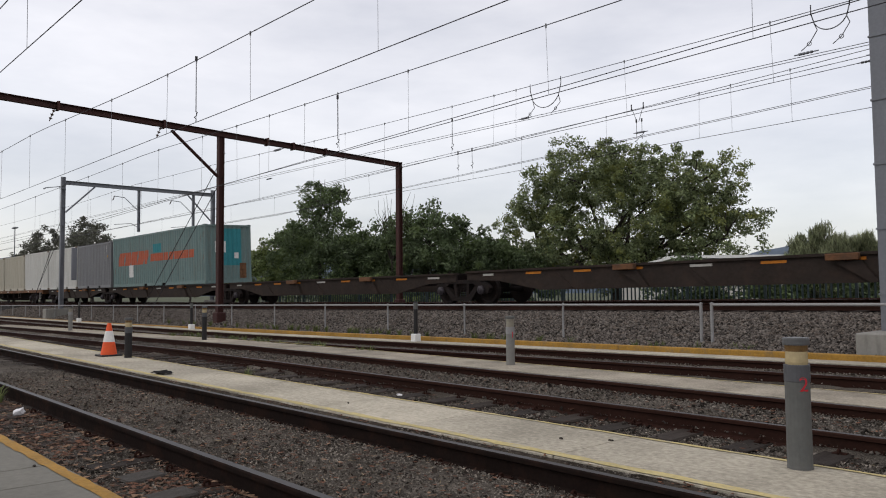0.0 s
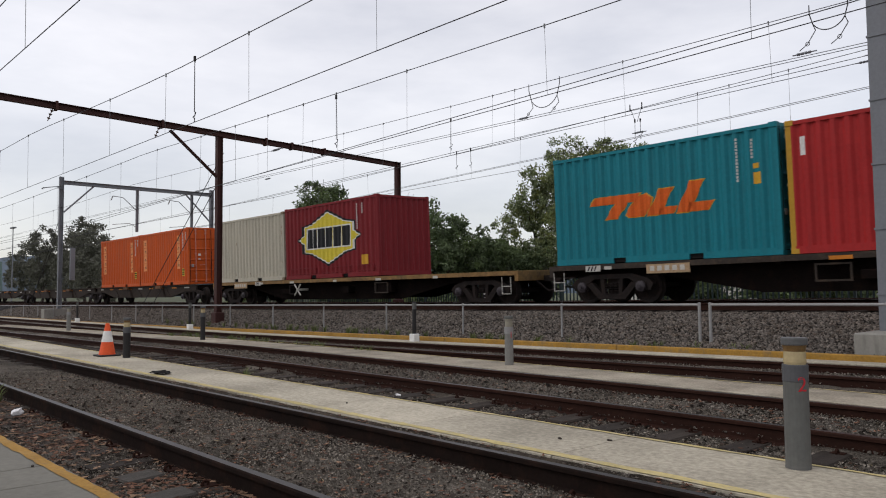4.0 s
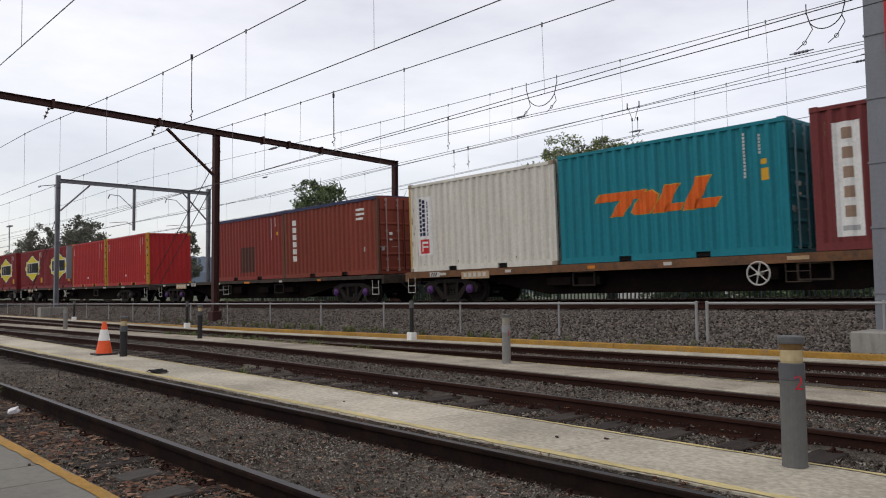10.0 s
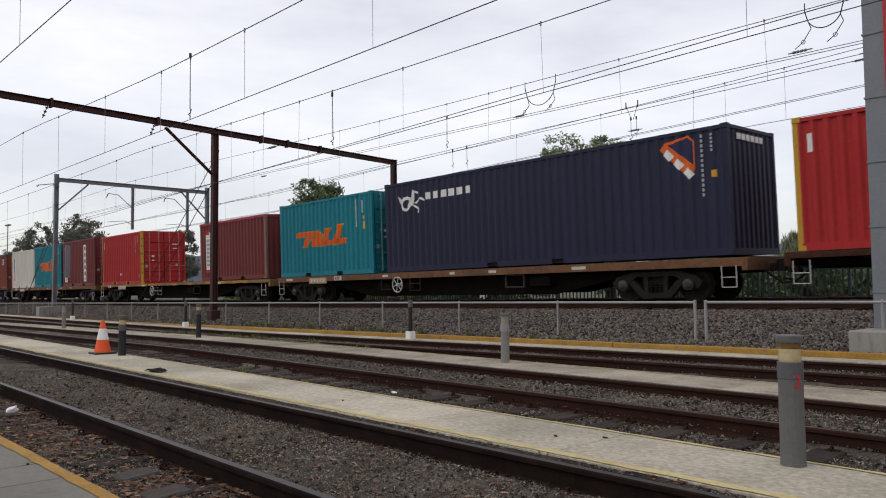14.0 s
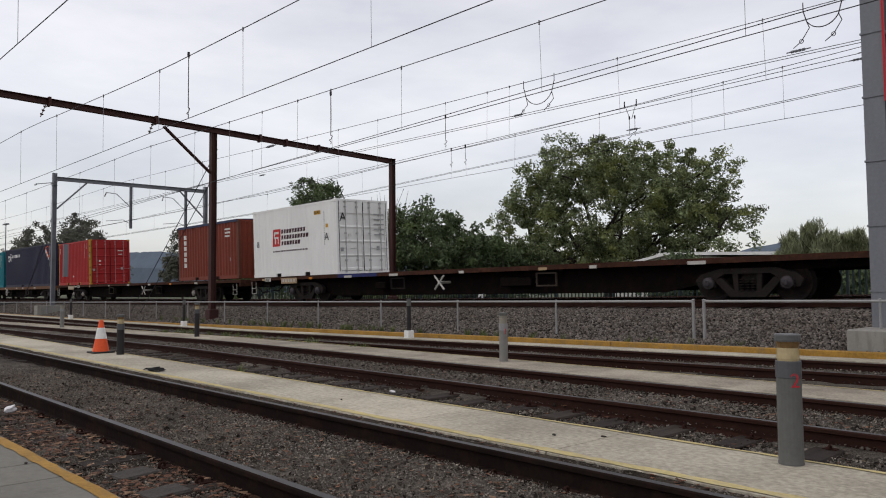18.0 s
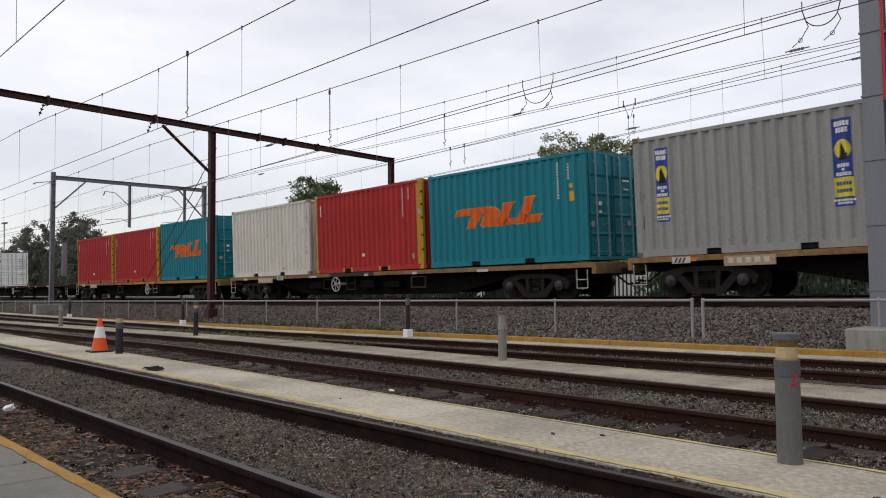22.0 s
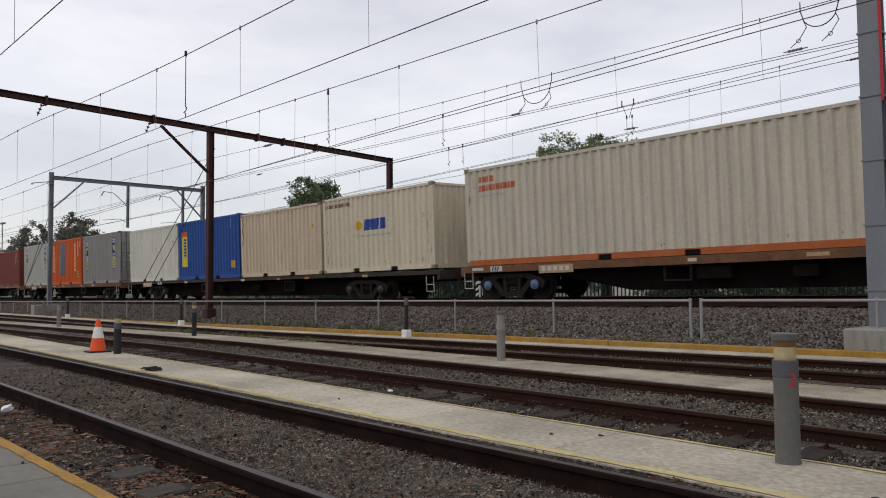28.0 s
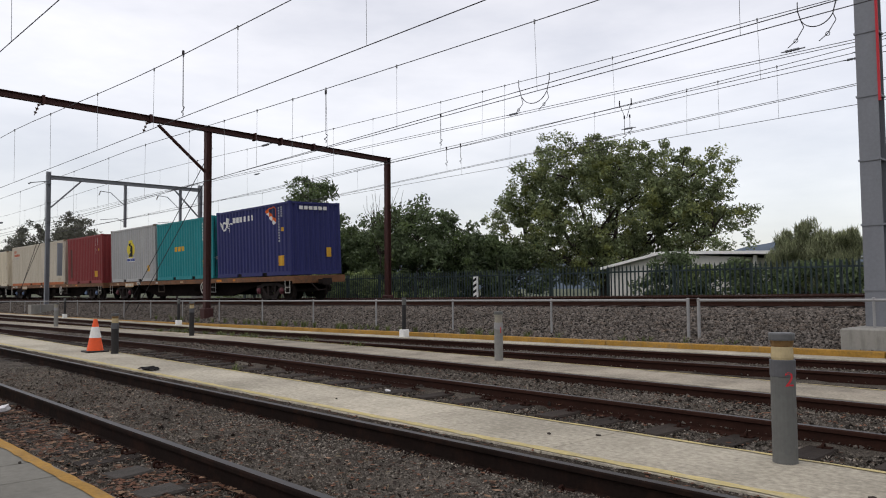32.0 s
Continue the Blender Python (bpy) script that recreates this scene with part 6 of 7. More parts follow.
def bogie_parts(parent, x, cap=None):
    bol = part("bogie", shape(("bogie",), lambda bm: (box(bm, -0.2, 0.2, -0.95, 0.95, 0.40, 0.66), chamfer(bm, 0.02)), M["bogie"]), None, parent, at=(x, 0, 0))
    def frame_side(bm):
        prism(bm, [(-1.14, 0.34), (-1.22, 0.50), (-1.08, 0.64), (-0.62, 0.76), (0.62, 0.76), (1.08, 0.64), (1.22, 0.50), (1.14, 0.34), (1.06, 0.34), (1.04, 0.50), (0.72, 0.52), (0.52, 0.64),
                   (-0.52, 0.64), (-0.72, 0.52), (-1.04, 0.50), (-1.06, 0.34)], "y", -0.08, 0.07)
        prism(bm, [(-0.76, 0.5), (-0.60, 0.56), (-0.28, 0.25), (0.28, 0.25), (0.60, 0.56), (0.76, 0.5), (0.40, 0.12), (-0.40, 0.12)], "y", -0.075, 0.065)
        for s in (-1, 1):
            box(bm, s * 0.885 - 0.15, s * 0.885 + 0.15, -0.09, 0.05, 0.33, 0.56)
            prism(bm, [(s * 0.30, 0.24), (s * 0.20, 0.24), (s * 0.22, 0.65), (s * 0.34, 0.65)], "y", -0.06, 0.06)
        for k in (-0.13, 0.0, 0.13):
            for z in (0.26, 0.32, 0.38, 0.44, 0.50):
                tube(bm, (k, -0.05, z), (k, -0.05, z + 0.026), 0.052, 8)
    fm = shape(("side_frame",), frame_side, M["bogie"])
    for s in (-1, 1):
        part("side_frame", fm, None, bol, at=pose(0, s * 1.0, 0, 0, 0, 0 if s < 0 else 180))
    def wheels(bm):
        for s in (-1, 1):
            m0 = len(bm.verts)
            turned(bm, [(0.10, s * 0.80), (0.33, s * 0.785), (0.36, s * 0.81), (0.415, s * 0.812), (0.425, s * 0.73), (0.455, s * 0.715), (0.455, s * 0.69), (0.34, s * 0.70), (0.12, s * 0.72)], 28)
        tube(bm, (0, 0, -1.02), (0, 0, 1.02), 0.075, 10)
        for v in bm.verts:
            v.co = (v.co.x, v.co.z, v.co.y)
    wm = shape(("wheelset",), wheels, M["bogie"])
    cap = cap or M["axle_cap"]
    am = shape(("axle_cap", cap.name), lambda bm: (tube(bm, (0, -0.04, 0), (0, 0.06, 0), 0.135, 14), tube(bm, (0, -0.085, 0), (0, -0.04, 0), 0.06, 14, 0.125), tube(bm, (0, -0.105, 0), (0, -0.085, 0), 0.04, 8)), cap)
    for s in (-0.885, 0.885):
        WHEELS.append((part("wheelset", wm, None, bol, at=(s, 0, 0.43)), s))
        for t in (-1, 1):
            part("axle_cap", am, None, bol, at=pose(s, t * 1.10, 0.44, 0, 0, 0 if t < 0 else 180))


def step_loop(bm, x, y, w=0.34, z0=0.36, z1=0.84):
    for a, b in (((x, y, z1), (x, y, z0)), ((x + w, y, z1), (x + w, y, z0)), ((x, y, z0), (x + w, y, z0)), ((x, y, z0 + 0.22), (x + w, y, z0 + 0.22))):
        tube(bm, a, b, 0.012, 6)


def handwheel(bm, x, z, r, rim=True):
    y = -1.30
    if rim:
        ring(bm, (x, y, z), r, 0.018, "y", 20, 6)
    n = 6 if rim else 4
    for i in range(n if rim else 4):
        a = 2 * math.pi * i / n + (0.3 if rim else 0.78)
        tube(bm, (x, y, z), (x + r * math.cos(a), y, z + r * math.sin(a)), 0.013 if rim else 0.028, 6)
    tube(bm, (x, y - 0.03, z), (x, -0.5, z), 0.045, 8)


def wagon(x, length, bogies, sill, label, wheel=None, star=None, seed=0, cap=None, spots=()):
    """A flat container wagon: sills, centre girder, bogies, couplers, steps and brake gear. x: its left deck end."""
    low = 0.82 if sill is M["sill_brown"] else 0.89
    rng = random.Random(seed)
    w = on_train(thing("container_wagon", label, "freight wagon", "wagons of the train"), x, 0.0)
    L = length
    def side(bm):
        prism(bm, [(-1.235, low), (-1.10, low), (-1.10, low + 0.03), (-1.20, low + 0.03), (-1.20, DECK - 0.045), (-1.10, DECK - 0.045), (-1.10, DECK - 0.012), (-1.235, DECK - 0.012)], "x", 0, L)
    sm = shape(("side_sill", round(L, 2), sill.name), side, sill)
    part("side_sill", sm, None, w)
    part("side_sill", sm, None, w, at=pose(L, 0, 0, 0, 0, 180))
    def girder(bm):
        for y in (-0.82, 0.72):
            prism(bm, [(0.25, 0.96), (L - 0.25, 0.96), (L - 0.25, 0.72), (L - 3.1, 0.70), (L - 5.6, 0.23), (5.6, 0.23), (3.1, 0.70), (0.25, 0.72)], "y", y, y + 0.1)
        prism(bm, [(0.1, 0.94), (L - 0.1, 0.94), (L - 0.1, 0.66), (L - 4, 0.62), (L - 6.5, 0.42), (6.5, 0.42), (4, 0.62), (0.1, 0.66)], "y", -0.2, 0.2)
        u = 0.3
        while u < L:
            box(bm, u, u + 0.12, -1.19, 1.19, 0.84, 0.965)
            u += 1.15
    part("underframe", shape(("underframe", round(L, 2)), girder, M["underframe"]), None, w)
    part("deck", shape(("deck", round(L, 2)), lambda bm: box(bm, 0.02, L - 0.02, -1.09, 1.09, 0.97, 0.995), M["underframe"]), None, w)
    hs = shape(("headstock", sill.name), lambda bm: (box(bm, -0.06, 0.08, -1.22, 1.22, 0.72, DECK - 0.015), chamfer(bm, 0.01)), sill)
    for u in (0, L):
        part("headstock", hs, None, w, at=(u + (-0.02 if u == 0 else 0.0), 0, 0))
        def coup(bm):
            box(bm, 0.05, 0.55, -0.09, 0.09, 0.68, 0.86)
            prism(bm, [(0.5, -0.18), (0.72, -0.15), (0.76, 0.02), (0.66, 0.16), (0.5, 0.18)], "z", 0.64, 0.90)
            tube(bm, (0.1, -0.45, 0.72), (0.45, -0.35, 0.42), 0.028, 6)
            tube(bm, (0.45, -0.35, 0.42), (0.72, -0.2, 0.46), 0.028, 6)
        part("coupler", shape(("coupler",), coup, M["bogie"]), None, w, at=pose(u, 0, 0, 0, 0, 0 if u else 180))
    for bx in bogies:
        bogie_parts(w, bx - x, cap)
    for a, b, mat in spots:
        bm = bmesh.new()
        box(bm, a - x, b - x, -1.2395, -1.2355, low + 0.004, DECK - 0.016)
        part("sill_patch", bm, mat, w, "repainted length of the sill")
    for u in (0.12, L - 0.5):
        bm = bmesh.new()
        step_loop(bm, u, -1.27)
        part("step", bm, M["white_mark"], w, "white painted step")
    if wheel is not None:
        bm = bmesh.new()
        handwheel(bm, wheel - x, 0.47 if seed == 13 else 0.62, 0.25)
        part("handbrake_wheel", bm, M["white_mark"], w, "white spoked handbrake wheel")
        bm = bmesh.new()
        step_loop(bm, wheel - x + 0.55, -1.22, 0.5, 0.42, 0.82)
        part("ladder", bm, M["sill_dark"] if seed % 2 else M["pipe"], w)
    if star is not None:
        bm = bmesh.new()
        handwheel(bm, star - x, 0.62, 0.30, False)
        part("handbrake_lever", bm, M["white_mark"], w, "white crossed handbrake lever")
    # data plates and paint marks on the near sill
    bm = bmesh.new()
    px = rng.uniform(1.9, 3.0)
    box(bm, px, px + 1.15, -1.243, -1.237, 0.74, 0.96)
    part("data_plate", bm, M["plate"], w, "worn ochre data plate")
    bm = bmesh.new()
    for i in range(5):
        box(bm, px + 0.1 + i * 0.2, px + 0.22 + i * 0.2, -1.247, -1.2435, 0.80, 0.92)
    tagged(part("number_marking", bm, M["white_mark"], w), kind="stuff")
    for i in range(int(L / 2.8)):
        u = 0.4 + i * 2.8 + rng.uniform(0, 1.4)
        if u > L - 1 or px - 0.7 < u < px + 1.2:
            continue
        bm = bmesh.new()
        ww = rng.choice((0.22, 0.3, 0.45))
        box(bm, u, u + ww, -1.243, -1.236, 0.88, 0.96)
        part("sill_mark", bm, rng.choice((M["white_mark"], M["plate"], M["orange_mark"], M["white_mark"])), w)
    bm = bmesh.new()
    ex = 1.15 if px > 2.4 else 3.9
    box(bm, ex, ex + 0.46, -1.2435, -1.236, 0.84, 0.99)
    end_plate = part("end_plate", bm, M["white_mark"], w, "white plate with black hazard stripes")
    for i in range(3):
        bm = bmesh.new()
        u = ex + 0.05 + i * 0.1
        prism(bm, [(u, 0.855), (u + 0.045, 0.855), (u + 0.105, 0.975), (u + 0.06, 0.975)], "y", -1.2465, -1.244)
        part("stripe", bm, M["mark_black"], end_plate)
    for i in range(2):
        u = (0.36 + 0.27 * i) * L + rng.uniform(-0.5, 0.5)
        bm = bmesh.new()
        for q in ((u, u + 0.72, 0.44, 0.48), (u, u + 0.72, 0.78, 0.82), (u, u + 0.04, 0.48, 0.78), (u + 0.68, u + 0.72, 0.48, 0.78)):
            box(bm, q[0], q[1], -1.16, -1.11, q[2], q[3])
        part("hanger_frame", bm, M["bogie"] if (seed + i) % 2 else M["sill_dark"], w)
    for i in range(3):
        u = rng.uniform(0.3, 0.7) * L
        bm = bmesh.new()
        a = rng.uniform(0.4, 0.9)
        box(bm, u, u + a, -1.12, -0.80, 0.46, 0.46 + rng.uniform(0.2, 0.32))
        chamfer(bm, 0.02)
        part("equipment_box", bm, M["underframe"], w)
    return w


def skeleton(x, length, bogies, label):
    """One deep-sided skeletal section, tapering up to its ends over shared bogies."""
    w = on_train(thing("skeletal_wagon", label, "freight wagon", "wagons of the train"), x, 0.0)
    L = length
    for y in (-1.1, 1.02):
        bm = bmesh.new()
        prism(bm, [(0, 0.99), (L, 0.99), (L, 0.74), (L - 1.3, 0.70), (L - 2.9, 0.40), (2.9, 0.40), (1.3, 0.70), (0, 0.74)], "y", y, y + 0.08)
        box(bm, 0, L, y - 0.06, y + 0.14, 0.955, 1.015)
        part("side_girder", bm, M["skeleton"], w)
    for u in (0.1, L * 0.33, L * 0.66, L - 0.42):
        bm = bmesh.new()
        box(bm, u, u + 0.3, -1.0, 1.0, 0.80, 0.985)
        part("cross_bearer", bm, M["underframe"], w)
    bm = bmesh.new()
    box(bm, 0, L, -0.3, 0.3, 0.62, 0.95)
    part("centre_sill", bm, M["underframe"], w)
    for i in range(9):
        u = 0.7 + i * (L - 2.0) / 8
        bm = bmesh.new()
        box(bm, u, u + (0.55 if i % 3 else 0.42), -1.108, -1.102, 0.855, 0.915)
        part("reflector", bm, M["orange_mark"] if i % 4 else M["white_mark"], w)
    for u in (L * 0.22, L * 0.47, L * 0.74):
        bm = bmesh.new()
        prism(bm, [(u, 0.88), (u + 0.10, 0.88), (u + 0.62, 0.46), (u + 0.50, 0.46)], "y", -1.13, -1.101)
        part("stiffener", bm, M["skeleton"], w)
    for u in (L * 0.35, L * 0.68):
        bm = bmesh.new()
        box(bm, u, u + 0.62, -1.30, -1.165, 0.86, 1.0)
        chamfer(bm, 0.01)
        part("bolster", bm, M["sill_brown"], w, "worn brown container seat")
        bm = bmesh.new()
        prism(bm, [(u + 0.1, 0.855), (u + 0.62, 0.855), (u + 0.95, 0.42), (u + 0.80, 0.40)], "y", -1.20, -1.105)
        part("bracket", bm, M["skeleton"], w)
    for bx in bogies:
        bogie_parts(w, bx - x)
    return w


W_B = "flat container wagon with a rusty ochre sill"
W_D = "flat container wagon with a dark grimy sill"
wagon(-273.6, 18.9, (-272.0, -257.3), M["sill_brown"], W_D, seed=31)
skeleton(-253.5, 11.7, (-252.4,), "dark skeletal articulated wagon section carrying containers")
skeleton(-241.2, 15.0, (-241.5,), "dark skeletal articulated wagon section under a long container")
skeleton(-225.7, 14.9, (-226.0,), "empty dark skeletal wagon section with orange reflectors")
skeleton(-210.3, 15.5, (-210.6,), "empty dark skeletal wagon section with orange reflectors")
skeleton(-194.3, 13.9, (-194.6, -181.0), "dark skeletal wagon section carrying orange containers")
wagon(-178.25, 18.75, (-176.5, -161.1), M["sill_ochre"], W_B + ", one slot empty", star=-170.9, seed=1)
wagon(-158.2, 18.9, (-156.4, -141.1), M["sill_dark"], W_D, wheel=-146.66, seed=2)
wagon(-138.05, 24.95, (-134.3, -116.9), M["sill_dark"], W_D, star=-126.94, seed=3)
wagon(-111.8, 18.7, (-110.2, -95.1), M["sill_dark"], W_D + ", one slot empty", wheel=-105.22, seed=4, cap=M["cap_purple"])
wagon(-91.8, 19.2, (-89.9, -74.7), M["sill_brown"], W_B, wheel=-80.04, seed=5, cap=M["cap_purple"])
wagon(-71.6, 19.5, (-69.7, -54.1), M["sill_ochre"], W_B + ", middle slot empty", wheel=-63.88, seed=6, spots=((-57.9, -55.8, M["sill_orange"]), (-55.2, -53.9, M["sill_orange"]), (-66.0, -63.0, M["sill_orange"])))
wagon(-51.3, 19.4, (-49.4, -34.2), M["sill_brown"], W_B, wheel=-43.7, seed=7)
wagon(-30.95, 25.1, (-27.2, -9.7), M["sill_rust"], W_D + ", two slots empty", star=-16.2, seed=8, cap=M["cap_pale"])
wagon(-4.8, 24.9, (-0.9, 16.7), M["sill_rust"], W_D + ", mostly empty", star=7.0, seed=9, spots=((1.5, 3.8, M["sill_blue"]),))
wagon(21.6, 19.2, (23.2, 38.7), M["sill_ochre"], W_B, wheel=32.98, seed=10, spots=((31.0, 33.9, M["sill_orange"]), (34.3, 40.6, M["sill_orange"])))
wagon(42.0, 19.3, (43.9, 59.2), M["sill_ochre"], W_B, wheel=50.05, seed=11, spots=((49.6, 52.2, M["sill_dark"]),))
wagon(62.4, 19.3, (64.3, 79.4), M["sill_ochre"], W_B, wheel=69.7, seed=12)
wagon(82.7, 19.2, (84.4, 99.9), M["sill_brown"], W_D, wheel=90.35, seed=13)
wagon(103.1, 25.0, (106.6, 124.2), M["sill_dark"], W_D, seed=14)
wagon(129.2, 19.2, (131.0, 146.2), M["sill_brown"], W_B, wheel=141.1, seed=15, cap=M["cap_blue"])
wagon(149.6, 19.2, (151.3, 166.9), M["sill_brown"], W_B + ", last of the train", wheel=161.35, seed=16, cap=M["cap_red"])


def motions():
    """Everything on the train goes to the left along the main line."""
    for ob, x, z in ROLLING:
        walk(ob, [(t, rolled(x - travelled(t), z)) for t in range(33)])
    # the wheelsets roll; alike ones share their keys
    turning = {}
    for ob, s in WHEELS:
        if s not in turning:
            walk(ob, [(i / 20, pose(s, 0, 0.43, 0, -math.degrees(travelled(i / 20) / 0.42) % 360, 0)) for i in range(641)])
            turning[s] = ob.animation_data
            continue
        keys = ob.animation_data_create()
        keys.action = turning[s].action
        keys.action_slot = turning[s].action_slot


# ---- trees, shrubs and the distance ----
def leaf_cloud(name, clumps, per, leaf, seed, material, droop=0.3, thin=0.42):
    """Leaves as small bent two-face blades, gathered in clumps: rows of (x, y, z, radius)."""
    rng = np.random.default_rng(seed)
    c = np.array(clumps)
    n = len(c) * per
    which = np.repeat(np.arange(len(c)), per)
    d = rng.normal(size=(n, 3))
    d /= np.linalg.norm(d, axis=1)[:, None]
    d *= (rng.random(n) ** 0.45)[:, None]
    ctr = c[which, :3] + d * c[which, 3:4] * np.array([1, 1, 0.8])
    s = leaf * (0.6 + 0.8 * rng.random(n))
    a = rng.normal(size=(n, 3))
    a[:, 2] -= droop
    a /= np.linalg.norm(a, axis=1)[:, None]
    b = np.cross(a, rng.normal(size=(n, 3)))
    b /= np.linalg.norm(b, axis=1)[:, None]
    nrm = np.cross(a, b)
    a *= s[:, None]
    b *= (s * thin)[:, None]
    pts = np.stack([ctr - a, ctr + b + nrm * (s * 0.12)[:, None], ctr + a, ctr - b + nrm * (s * 0.12)[:, None]], 1)
    tri = np.array([(0, 1, 2), (0, 2, 3)])
    faces = (tri[None] + 4 * np.arange(n)[:, None, None]).reshape(-1)
    me = bpy.data.meshes.new(name)
    me.vertices.add(n * 4)
    me.vertices.foreach_set("co", pts.reshape(-1))
    me.loops.add(n * 6)
    me.loops.foreach_set("vertex_index", faces.astype(np.int32))
    me.polygons.add(n * 2)
    me.polygons.foreach_set("loop_start", np.arange(0, n * 6, 3, dtype=np.int32))
    me.update(calc_edges=True)
    me.materials.append(material)
    return me


def limb(bm, p, q, r0, r1, rng, bits=4):
    p, q = Vector(p), Vector(q)
    prev, rp = p, r0
    for i in range(1, bits + 1):
        k = i / bits
        c = p.lerp(q, k) + Vector((rng.uniform(-1, 1), rng.uniform(-1, 1), rng.uniform(-0.5, 0.5))) * (q - p).length * 0.05 * (1 if i < bits else 0)
        rc = r0 + (r1 - r0) * k
        tube(bm, prev, c, rp, 6, rc)
        prev, rp = c, rc


def tree(x, y, z, lobes, trunk_r, n_clumps, per, leaf, clump_r, seed, label, mat, category="tree", forks=5, group="", skin=0.55, droop=0.3, thin=0.42):
    """Trunk, limbs to each lobe, and a crown of leaf clumps spread over the lobes' outer shells. lobes: (dx, dy, z, rx, ry, rz)."""
    rng = random.Random(seed)
    t = thing("tree" if category == "tree" else "shrub", label, category, group, at=(x, y, z))
    bm = bmesh.new()
    low = min(l[2] - l[5] for l in lobes)
    fork = Vector((rng.uniform(-0.2, 0.2), rng.uniform(-0.2, 0.2), max(0.5, low + 0.4)))
    limb(bm, (0, 0, -0.4), fork, trunk_r, trunk_r * 0.8, rng)
    part("trunk", bm, M["bark"], t)
    clumps = []
    tot = sum((l[3] * l[4] * l[5]) ** 0.667 for l in lobes)
    bm = bmesh.new()
    for l in lobes:
        limb(bm, fork, (l[0], l[1], l[2] - l[5] * 0.2), trunk_r * 0.55, trunk_r * 0.16, rng)
        for i in range(forks):
            a = rng.uniform(0, 6.28)
            e = Vector((l[0] + l[3] * 0.75 * math.cos(a), l[1] + l[4] * 0.75 * math.sin(a), l[2] + l[5] * rng.uniform(-0.4, 0.75)))
            limb(bm, Vector((l[0], l[1], l[2] - l[5] * 0.2)), e, trunk_r * 0.2, trunk_r * 0.04, rng, 3)
        k = max(4, round(n_clumps * (l[3] * l[4] * l[5]) ** 0.667 / tot))
        for i in range(k):
            v = Vector((rng.gauss(0, 1), rng.gauss(0, 1), rng.gauss(0.15, 1))).normalized()
            q = skin + (1 - skin) * rng.random()
            if rng.random() < 0.12:
                q *= 1.12
            clumps.append((l[0] + v.x * l[3] * q, l[1] + v.y * l[4] * q, l[2] + v.z * l[5] * q, clump_r * rng.uniform(0.55, 1.25)))
    part("branchwork", bm, M["bark"], t)
    part("crown", leaf_cloud("crown", clumps, per, leaf, seed, mat, droop, thin), None, t)
    return t


tree(-26.2, 38, 0, [(0, 0, 5.4, 7.0, 5, 3.7), (-2.2, 0, 8.3, 3.9, 3, 2.4), (0.9, 0, 8.15, 2.6, 2.5, 2.1), (5.2, 0, 7.05, 3.1, 3, 2.0), (-6.0, 0, 5.2, 3.0, 3, 2.6), (6.9, 0.2, 4.2, 2.3, 2.5, 1.7), (1.6, 0, 7.4, 3.0, 3, 1.9), (-4.4, 0, 7.0, 2.6, 2.5, 1.9), (-3.0, 0, 3.2, 5.6, 4, 1.9), (3.4, 0, 4.4, 4.0, 3, 1.7), (5.4, 0, 5.4, 2.7, 2.5, 1.9), (0, 0, 2.6, 6.6, 3.5, 1.7)],
     0.34, 1350, 74, 0.10, 0.46, 11, "broad spreading tree with yellow-green leaves behind the fence", M["leaf_tree"], skin=0.5)
tree(-45.4, 30, 0, [(0, 0, 5.2, 3.6, 2.6, 2.7), (0.4, 0, 7.95, 1.9, 1.7, 1.5), (-3.0, 0, 4.0, 2.6, 2.4, 2.7), (2.8, 0, 4.0, 2.6, 2.4, 3.0), (-0.9, 0, 7.2, 1.4, 1.4, 1.2), (0.8, 0, 2.4, 4.4, 2.4, 2.2)], 0.2, 360, 75, 0.115, 0.58, 12,
     "dark green tree beside the line with a ragged top", M["leaf_dark"], skin=0.45)
tree(-33.6, 30, 0, [(0, 0, 4.3, 3.2, 2.2, 2.3), (-2.8, 0, 4.2, 2.0, 2, 2.1), (2.5, 0, 3.6, 2.2, 2, 2.0), (0.2, 0, 2.4, 4.4, 2.4, 2.2)], 0.16, 280, 70, 0.125, 0.58, 13,
     "dense green tree beside the line", M["leaf_dark"], skin=0.45)
tree(-54.6, 31, 0, [(0, 0, 2.9, 3.6, 2.4, 2.6), (-4.2, 0.4, 2.5, 3.0, 2.4, 2.2), (3.8, 0, 3.2, 3.0, 2.4, 2.7)], 0.16, 230, 85, 0.13, 0.6, 14, "thick green bushes along the boundary", M["leaf_shrub"], "shrub", skin=0.5)
tree(-40.0, 31, 0, [(0, 0, 2.6, 3.4, 2.0, 2.5), (-2.0, 0, 1.8, 3.2, 2.0, 2.0), (2.6, 0.4, 2.2, 3.0, 2, 2.1)], 0.16, 190, 85, 0.125, 0.58, 15, "dark green hedge of bushes behind the fence", M["leaf_dark"], "shrub", skin=0.5)
tree(-40.4, 30.4, 0, [(0, 0, 3.6, 2.2, 1.8, 2.0), (-1.6, 0, 3.0, 1.8, 1.6, 2.2), (1.7, 0, 3.2, 1.6, 1.5, 2.0)], 0.12, 170, 75, 0.115, 0.5, 35, "leafy green bush filling the gap between two trees", M["leaf_dark"], "shrub", skin=0.45)
tree(-50.6, 31.4, 0, [(0, 0, 3.8, 2.4, 1.8, 2.4), (-1.8, 0, 3.0, 2.0, 1.6, 2.2)], 0.12, 140, 75, 0.115, 0.5, 36, "leafy green bush at the foot of a taller tree", M["leaf_shrub"], "shrub", skin=0.45)
